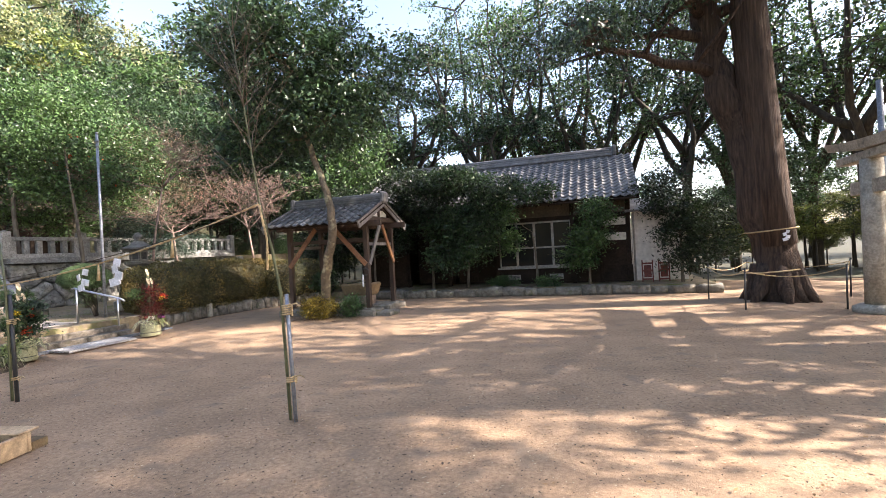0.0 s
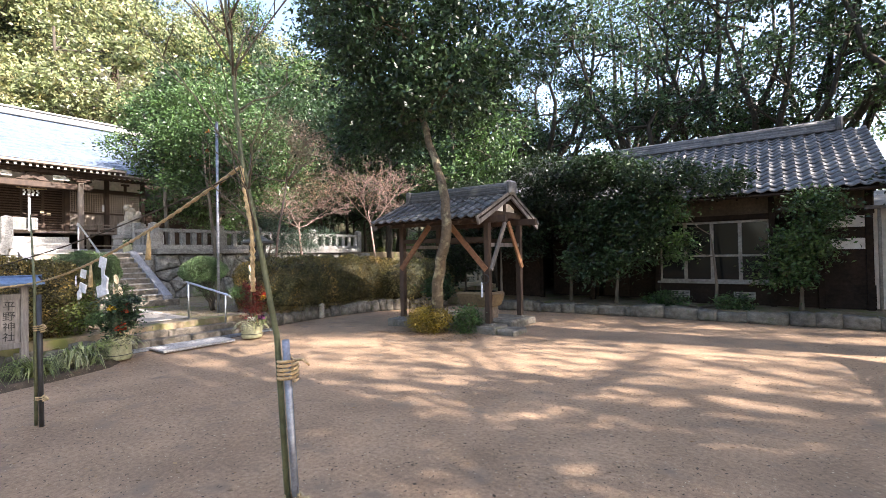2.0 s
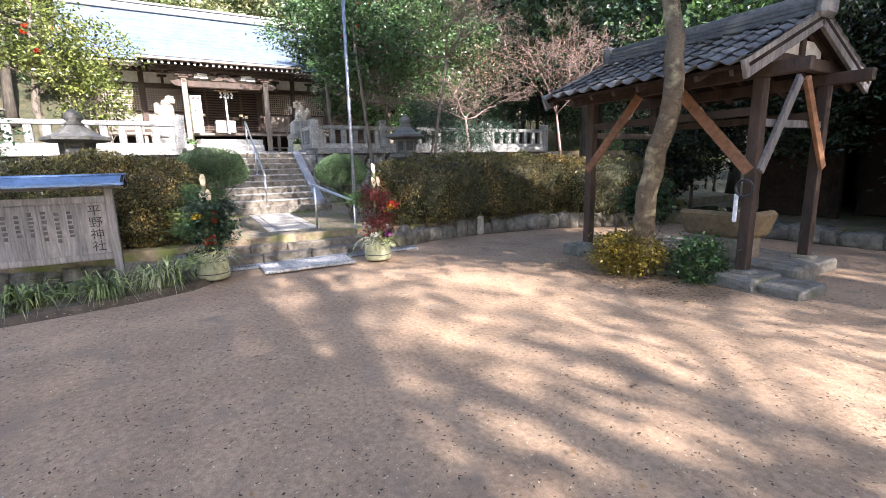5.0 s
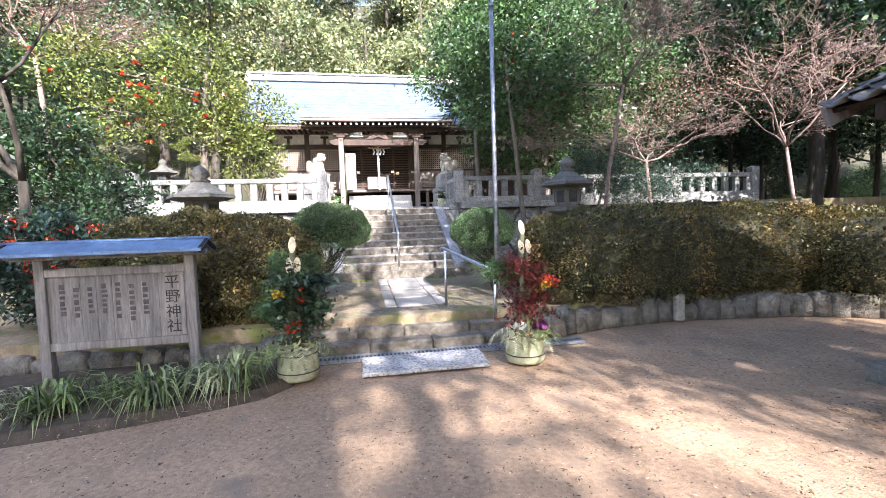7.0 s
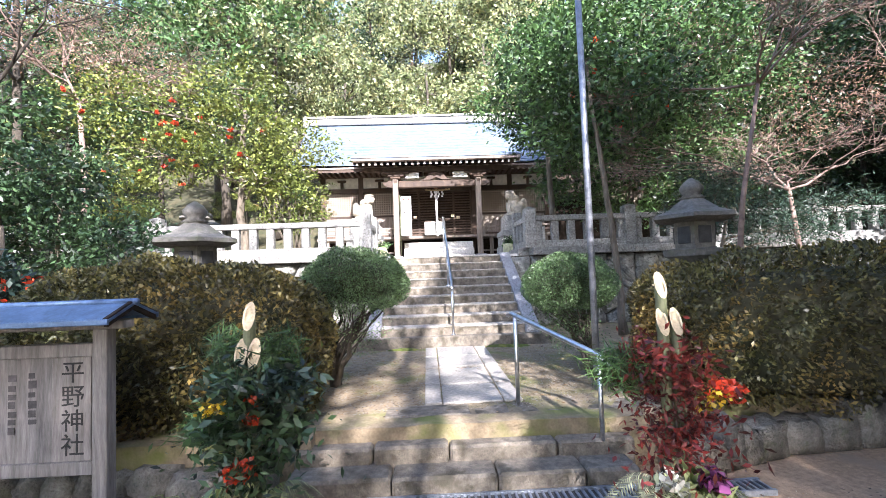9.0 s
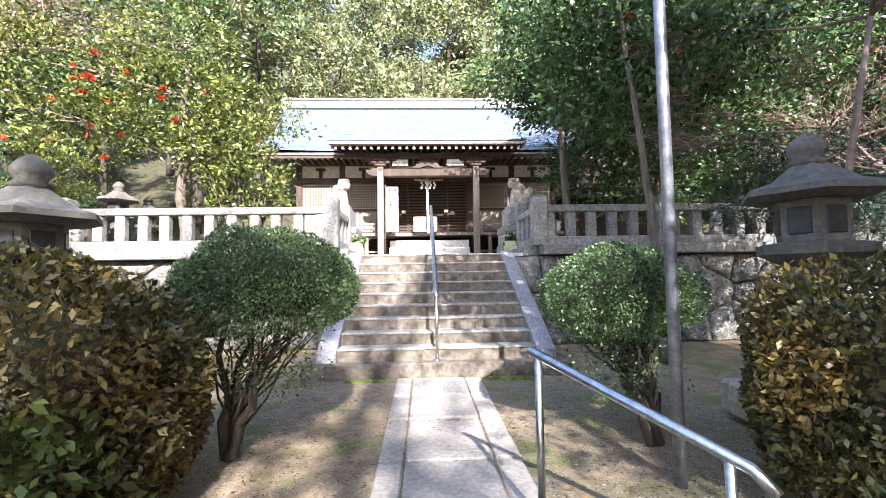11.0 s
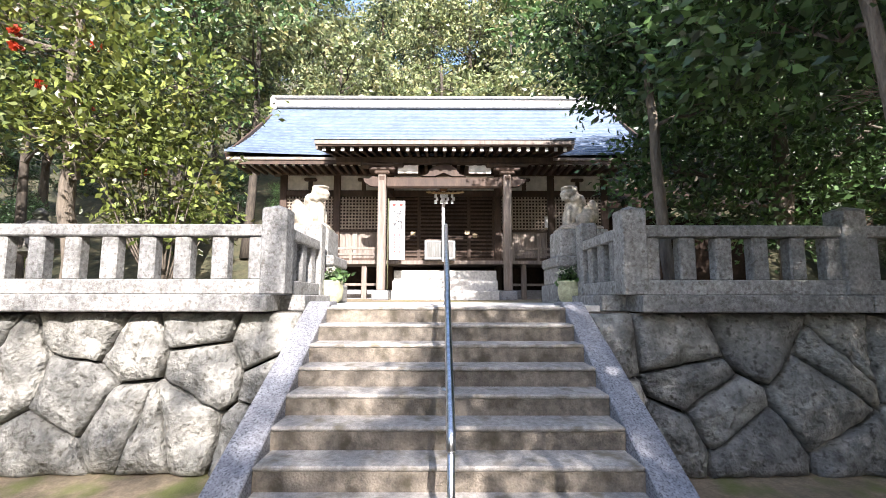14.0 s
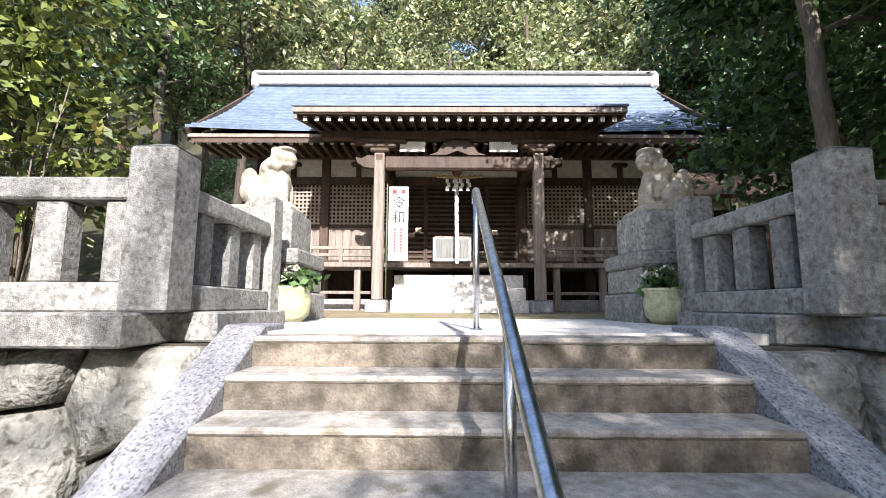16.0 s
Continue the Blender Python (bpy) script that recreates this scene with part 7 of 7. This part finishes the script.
# ---- guardian statues ----
def guardian(y, s, label):
    """A seated guardian animal on its plinth, one solid carved mesh; s is the way it faces along y."""
    x = -20.55
    bm = bmesh.new()

    def ball(c, r, turn=None):
        m = Matrix.Translation((x + c[0], y + s * c[1], 3.12 + c[2])) @ (turn or Matrix()) @ Matrix.Diagonal((*r, 1))
        bmesh.ops.create_icosphere(bm, subdivisions=3, radius=1, matrix=m)
    lean = Matrix.Rotation(s * radians(24), 4, "X")
    ball((0, 0.0, 0.05), (0.17, 0.27, 0.06))
    ball((0, -0.1, 0.2), (0.15, 0.17, 0.17))
    ball((0, 0.04, 0.32), (0.13, 0.13, 0.25), lean)
    ball((0, 0.12, 0.3), (0.11, 0.09, 0.16))
    for k in (-1, 1):
        ball((0.075 * k, 0.17, 0.17), (0.045, 0.05, 0.17))
        ball((0.08 * k, 0.2, 0.045), (0.055, 0.075, 0.045))
        ball((0.12 * k, -0.05, 0.13), (0.06, 0.12, 0.11))
        ball((0.11 * k, 0.07, 0.05), (0.05, 0.08, 0.045))
        ball((0.09 * k, 0.07, 0.62), (0.035, 0.05, 0.045))
    ball((0.03, 0.13, 0.56), (0.125, 0.13, 0.12))
    ball((0.07, 0.21, 0.53), (0.085, 0.08, 0.06))
    ball((0.07, 0.2, 0.465), (0.075, 0.07, 0.03))
    ball((0.05, 0.17, 0.635), (0.12, 0.1, 0.03))
    for k in range(9):
        w = k * 0.7
        ball((0.13 * math.cos(w), 0.04 + 0.09 * math.sin(w), 0.48 - 0.02 * (k % 3)), (0.05, 0.05, 0.06))
    ball((0, -0.22, 0.33), (0.06, 0.09, 0.14))
    ball((0, -0.24, 0.22), (0.08, 0.07, 0.12))
    me = bpy.data.meshes.new("guardian_rough")
    bm.to_mesh(me)
    bm.free()
    ob = bpy.data.objects.new("guardian_rough", me)
    scene.collection.objects.link(ob)
    mod = ob.modifiers.new("remesh", "REMESH")
    mod.mode, mod.voxel_size, mod.use_smooth_shade = "VOXEL", 0.014, True
    sm = ob.modifiers.new("smooth", "SMOOTH")
    sm.factor, sm.iterations = 0.5, 2
    done = bpy.data.meshes.new_from_object(ob.evaluated_get(bpy.context.evaluated_depsgraph_get()))
    bpy.data.objects.remove(ob)
    t = thing("guardian_statue", (x, y, 3.1), label, "statue", "pair of guardian statues")
    part("carving", done, LION, t)
    p = thing("statue_plinth", (x, y, 2.02), "stepped stone plinth of the guardian statue", "plinth", "plinths of the guardian statues")
    part("foot_block", bx(x - 0.5, x + 0.44, y - 0.47, y - 0.02, 2.0, 2.3, bevel=0.02), OLD_GRANITE, p)
    part("foot_block", bx(x - 0.5, x + 0.44, y - 0.01, y + 0.47, 2.0, 2.3, bevel=0.02), OLD_GRANITE, p)
    part("middle_block", bx(x - 0.46, x + 0.4, y - 0.44, y + 0.44, 2.302, 2.55, bevel=0.02), OLD_GRANITE, p)
    part("slab", bx(x - 0.48, x + 0.44, y - 0.46, y + 0.46, 2.552, 2.7, bevel=0.02), OLD_GRANITE, p)
    part("die", bx(x - 0.34, x + 0.3, y - 0.36, y + 0.34, 2.702, 3.1, bevel=0.018), OLD_GRANITE, p)
    part("top_pad", bx(x - 0.26, x + 0.24, y - 0.32, y + 0.3, 3.102, 3.15, bevel=0.015), LION, p)


guardian(11.15, -1, "carved sandstone guardian lion-dog seated on a plinth, shaded")
guardian(7.12, 1, "carved sandstone guardian lion-dog seated in bright sun")


def planter(x, y, white):
    t = thing("flower_pot", (x, y, 2.03), "round celadon pot of ornamental cabbages at the plinth foot", "flower pot", "pots at the statue plinths")
    part("pot", smooth(lathe([(0.11, 0), (0.17, 0.06), (0.19, 0.18), (0.17, 0.27), (0.195, 0.29), (0.195, 0.31), (0.165, 0.305)], (x, y, 2.03), 24)), POT, t, "celadon glazed pot")
    part("soil", lathe([(0.165, 0.28), (0.1, 0.3)], (x, y, 2.03), 16), SOIL, t)
    sprig(t, "leaves", [(x, y, 2.4, 0.17, 0.19, 0.09)], 420, 0.09, LEAF_MID, 0.6, 0.05)
    cabbage(t, (x + 0.05, y + 0.03, 2.46), 0.07, FLOWER_WHITE)
    cabbage(t, (x + 0.02, y - 0.1, 2.45), 0.055, FLOWER_WHITE if white else FLOWER_PURPLE)


planter(-20.0, 7.56, False)
planter(-20.0, 10.86, True)


# ---- things of the hall front ----
def hall_front():
    b = thing("banner", (-24.0, 8.08, 2.9), "tall white cloth banner with brushed black and red characters", "banner")
    part("cloth", bx(-24.01, -24.0, 7.9, 8.25, 2.96, 4.31, bevel=0.003), PAPER, b)
    for ch, z, size in (("令", 4.0, 0.25), ("和", 3.73, 0.25)):
        letters("lettering", ch, INK, b, Matrix.Translation((-23.995, 8.08, z)) @ FACE_EAST, size)
    for y in (8.0, 8.16):
        part("red_mark", bx(-23.998, -23.994, y - 0.04, y + 0.04, 4.18, 4.25), RED_INK, b)
    for k in range(8):
        part("small_writing", bx(-23.998, -23.994, 8.0, 8.035, 3.5 - k * 0.055, 3.54 - k * 0.055), RED_INK, b)
        part("small_writing", bx(-23.998, -23.994, 8.11, 8.145, 3.5 - k * 0.055, 3.54 - k * 0.055), RED_INK, b)
    tube("banner_pole", [(-23.99, 7.87, 2.3), (-23.99, 7.87, 4.36)], 0.012, BAMBOO, b, 8)
    o = thing("offertory_box", (-24.75, 9.05, 3.0), "small offertory box with a pale glass front", "offertory box")
    part("body", bx(-24.95, -24.45, 8.68, 9.42, 3.002, 3.46, bevel=0.012), STEEL, o)
    for k in range(7):
        part("slat", bx(-24.93 + k * 0.068, -24.9 + k * 0.068, 8.72, 9.38, 3.462, 3.48), PILLAR, o)
    part("front_panel", bx(-24.449, -24.44, 8.74, 9.36, 3.06, 3.42), CURTAIN, o)
    r = thing("bell_rope", (-24.3, 9.13, 4.7), "thick white bell rope with tassels hanging in the porch", "bell rope")
    twisted("cord", [(-24.3, 9.13, 4.75), (-24.3, 9.13, 3.9), (-24.28, 9.14, 2.95)], 0.035, PAPER, r, 3, 4)
    part("bell", smooth(lathe([(0.03, 0.12), (0.09, 0.06), (0.1, 0.0), (0.06, -0.06)], (-24.3, 9.13, 4.66), 14)), BRACE, r)
    s = thing("straw_rope", (-24.2, 9.13, 4.5), "straw rope with short white paper streamers across the porch", "rope")
    twisted("rope", sag((-24.15, 8.75, 4.56), (-24.15, 9.6, 4.56), 0.03), 0.03, ROPE, s)
    for k, y in enumerate((8.95, 9.08, 9.2, 9.33)):
        bm = bmesh.new()
        for j in range(3):
            box(bm, -24.16, -24.155, y - 0.03 + 0.03 * (j % 2), y + 0.03 + 0.03 * (j % 2), 4.42 - j * 0.07, 4.5 - j * 0.07)
        part("paper_streamer", bm, PAPER, s)
    n = thing("notice", (-25.47, 11.9, 4.1), "white paper notice pinned to the lattice", "notice")
    part("sheet", bx(-25.47, -25.462, 11.78, 11.96, 3.92, 4.22), PAPER, n)
    g = thing("brass_plates", (-25.4, 8.6, 3.7), "small gilt ornaments hung on the slatted doors", "ornament")
    for y, z in ((8.35, 3.75), (9.75, 3.78), (9.95, 3.7)):
        part("plate", bx(-25.41, -25.4, y - 0.06, y + 0.06, z - 0.05, z + 0.05, bevel=0.003), BAMBOO_CUT, g)
    k = thing("notice_box", (-17.9, 0, 2.2), "white notice card fixed low on the fence", "notice")
    k.location = (-18.6, 11.35, 2.3)
    part("card", bx(-18.62, -18.6, 11.22, 11.4, 2.32, 2.62), PAPER, k)


hall_front()
# strip added for the sun glare on the court, which its pale colour carries
setting("court_paving", bx(-24.3, -18.6, 7.5, 10.75, 1.9, TOP_Z + 0.012), mat("sunlit_court_pale", (0.62, 0.60, 0.56), (0.50, 0.48, 0.44), 2.0, 0.9, 0.25, 80), "added strip from stair head to porch, pale for the sun glare", "paving")


# ---- torii, stakes round the cedar ----
def torii():
    t = thing("torii", (4.5, 12.1, 0), "pale weathered stone torii gate at the yard entrance", "torii gate")
    x = 4.5
    for y in (13.68, 10.5):
        part("footing", smooth(lathe([(0.42, -0.05), (0.42, 0.08), (0.3, 0.14)], (x, y, 0), 20)), LION, t)
        part("pillar", smooth(lathe([(0.22, 0.12), (0.205, 1.6), (0.19, 3.12)], (x, y, 0), 22)), LION, t)
    part("tie_beam", bx(x - 0.09, x + 0.09, 9.85, 14.35, 2.42, 2.7, bevel=0.015), LION, t)
    part("strut", bx(x - 0.08, x + 0.08, 11.9, 12.28, 2.7, 3.12, bevel=0.015), LION, t)
    part("lower_lintel", bx(x - 0.14, x + 0.14, 9.4, 14.8, 3.12, 3.3, bevel=0.02), LION, t)
    bm = bmesh.new()
    k = 12
    rows = []
    for dx, dz in ((-0.19, 0), (0.19, 0), (0.23, 0.2), (-0.23, 0.2)):
        rows.append([bm.verts.new((x + dx, 12.09 + (j / k - 0.5) * (5.8 + dz), 3.3 + dz + 0.2 * abs(2 * j / k - 1) ** 2.5)) for j in range(k + 1)])
    for r1, r2 in zip(rows, rows[1:] + rows[:1]):
        for j in range(k):
            bm.faces.new((r1[j], r1[j + 1], r2[j + 1], r2[j]))
    bm.faces.new([r[0] for r in rows])
    bm.faces.new([r[-1] for r in rows])
    bmesh.ops.recalc_face_normals(bm, faces=bm.faces)
    part("top_lintel", bm, LION, t)


torii()
STAKES = ((2.2, 13.9), (1.89, 15.97), (4.15, 14.1), (5.2, 16.4), (3.3, 17.8))
for k, (x, y) in enumerate(STAKES):
    s = thing("stake", (x, y, 0), "thin black iron stake holding a rope round the cedar", "stake", "stakes round the cedar")
    tube("rod", [(x, y, -0.05), (x + 0.02, y, 0.95)], 0.018, BLACK, s, 8)
    tube("hook", [(x + 0.02, y, 0.9), (x + 0.05, y, 0.93), (x + 0.05, y, 0.96)], 0.008, BLACK, s, 5)
cr = thing("barrier_rope", (3.2, 15, 0.8), "yellowish rope strung on the stakes round the cedar", "rope")
for a, b in ((0, 1), (1, 4), (4, 3), (3, 2), (2, 0)):
    twisted("rope", sag((*STAKES[a], 0.88), (*STAKES[b], 0.88), 0.16), 0.012, ROPE, cr)
tr = thing("cedar_rope", (3.4, 15.8, 1.6), "straw rope with paper streamers tied round the cedar trunk", "rope")
for z, r, c in ((1.78, 0.58, 3.36), (0.75, 0.66, 3.3)):
    tube("rope", [(c + r * math.cos(a), 15.85 + r * math.sin(a), z + 0.05 * math.cos(a)) for a in np.linspace(0, 2 * math.pi, 30)], 0.018, ROPE, tr, 6)
for a in (-1.35,):
    streamer(tr, (3.36 + 0.62 * math.cos(a), 15.85 + 0.62 * math.sin(a), 1.76), 5, 0.1)
up = thing("utility_pole", (7.5, 19.5, 0), "slim grey utility pole with wires beyond the torii", "pole")
tube("pole", [(7.5, 19.5, 0), (7.5, 19.5, 6.2)], [0.1, 0.08], GALV, up, 12)
tube("wire", sag((7.5, 19.5, 6.0), (22, 16, 6.4), 0.5), 0.015, BLACK, up, 5)
tube("wire", sag((7.5, 19.5, 5.7), (22, 16, 5.9), 0.5), 0.015, BLACK, up, 5)


def ash_box():
    t = thing("ash_box", (-6.4, 4.28, 0), "open wooden box of charcoal with a pale board laid across", "box")
    m = Matrix.Translation((-6.42, 4.28, 0)) @ Matrix.Rotation(radians(14), 4, "Z")

    def put(name, *a, mt=BOX_WOOD, label=""):
        bm = bx(*a, bevel=0.008)
        bm.transform(m)
        part(name, bm, mt, t, label)
    put("side", -0.5, 0.5, -0.42, -0.38, 0.02, 0.2)
    put("side", -0.5, 0.5, 0.38, 0.42, 0.02, 0.2)
    put("side", -0.5, -0.46, -0.379, 0.379, 0.02, 0.2)
    put("side", 0.46, 0.5, -0.379, 0.379, 0.02, 0.2)
    put("charcoal", -0.455, 0.455, -0.375, 0.375, 0.0, 0.12, mt=CHARCOAL, label="black charcoal and ash")
    put("loose_board", -0.42, 0.5, 0.3, 0.5, 0.203, 0.225)
    put("foot", 0.3, 0.48, 0.44, 0.6, 0.0, 0.09, mt=ORANGE, label="rusty orange block")
    rnd = random.Random(2)
    for k in range(26):
        p = m @ Vector((rnd.uniform(-0.4, 0.4), rnd.uniform(-0.32, 0.32), 0.13))
        bm = bx(p.x - 0.04, p.x + 0.04, p.y - 0.03, p.y + 0.03, p.z - 0.025, p.z + 0.03, bevel=0.012, turn=Matrix.Rotation(rnd.uniform(0, 3), 4, "Z"))
        part("coal", bm, CHARCOAL, t)


ash_box()


def low_marker():
    t = thing("stone_marker", (-12.5, 13.1, 0), "short pale stone marker post at the kerb", "marker")
    part("shaft", bx(-12.56, -12.44, 13.04, 13.18, 0, 0.42, bevel=0.025), LION, t)


low_marker()


def red_racks():
    t = thing("red_chair", (0.75, 19.2, 0.24), "faded red folding frame leaning at the annex wall", "frame", "red frames at the house")
    for dz in (0.0, 0.3, 0.55):
        part("bar", bx(0.55, 0.9, 19.2, 19.24, 0.3 + dz, 0.36 + dz, bevel=0.005), RED_PAINT, t)
    for x in (0.55, 0.88):
        part("upright", bx(x - 0.02, x + 0.02, 19.2, 19.24, 0.24, 1.0, bevel=0.005), RED_PAINT, t)
    part("panel", bx(0.6, 0.84, 19.215, 19.225, 0.4, 0.82), RED_PAINT, t)
    copy_thing(t, pose(1.28, 19.25, 0.24, 0, 0, 8))


red_racks()


# ---- blooms on the camellias ----
def blooms(label, centre, spread, n, seed, material=None):
    rnd = random.Random(seed)
    t = thing("camellia_blooms", centre, label, "blossom")
    for k in range(n):
        c = [centre[i] + rnd.gauss(0, spread[i] * 0.5) for i in range(3)]
        P, N = crown_points([(*c, 0.05, 0.05, 0.04)], 22, 0.02, 11)
        part("bloom", leaves_mesh("bloom", P, 0.06, 0.85, N), material or FLOWER_ORANGE, t)


blooms("scattered red camellia blooms among the leaves", (-18.6, 3.6, 4.9), (0.8, 1.8, 1.0), 26, 3)
blooms("scattered red camellia blooms in the dark tree", (-17.3, 12.6, 5.3), (0.7, 1.4, 1.0), 14, 4)
loose_bush("orange-tinged evergreen bush behind the sunlit fence", [(-19.5, 5.6, 3.5, 0.7, 0.9, 0.8), (-19.3, 4.9, 4.3, 0.8, 0.9, 0.6)], 3800, 0.1, LEAF_YELLOW, (-19.5, 5.6, 2.02), seed=15, clump=0.16, stems=30)

# ---- litter on the sand ----
def litter(name, label, n, x0, x1, y0, y1, z, size, material, seed, slope=0.0):
    g = np.random.default_rng(seed)
    P = np.column_stack((g.uniform(x0, x1, n), g.uniform(y0, y1, n), np.zeros(n)))
    P[:, 2] = z + slope * (x1 - P[:, 0])
    base = np.repeat(P[:, 2], 4)
    N = np.column_stack((g.normal(size=n), g.normal(size=n), np.zeros(n))) * 1.5
    me = leaves_mesh(name, P, size, 0.5, N)
    co = np.empty(len(me.vertices) * 3)
    me.vertices.foreach_get("co", co)
    co = co.reshape(-1, 3)
    co[:, 2] = base + (co[:, 2] - base) * 0.25
    me.vertices.foreach_set("co", co.reshape(-1))
    tagged(part(name, me, material), label, "fallen leaves", kind="stuff")


litter("fallen_leaf_litter", "scattered brown fallen leaves on the sandy yard", 5200, -11.8, 4.2, 2.0, 18.0, 0.026, 0.045, LEAF_RUST, 5)
litter("fallen_leaf_bits", "tiny dark leaf bits and gravel on the sand", 34000, -11.8, 4.2, 3.0, 17.5, 0.022, 0.024, SOIL, 6)
litter("pale_pebble_bits", "pale pebbles and chips on the sand", 13000, -11.8, 3.0, 3.0, 15.5, 0.022, 0.022, BAMBOO_CUT, 7)
litter("terrace_litter", "brown fallen leaves on the terrace earth", 2400, -16.0, -12.6, 4.0, 13.5, 0.402, 0.042, LEAF_RUST, 8, 0.0166)
litter("terrace_gravel", "grey grit and gravel on the terrace earth", 22000, -16.0, -12.8, 6.8, 11.6, 0.4, 0.02, PAVE, 18, 0.0166)
litter("terrace_soil_bits", "dark soil crumbs on the terrace earth", 9000, -16.0, -12.8, 6.8, 11.6, 0.401, 0.022, SOIL, 19, 0.0166)
litter("bed_litter", "dead leaves round the pavilion bush", 1500, -9.4, -6.8, 12.0, 13.2, 0.03, 0.05, LEAF_RUST, 9)
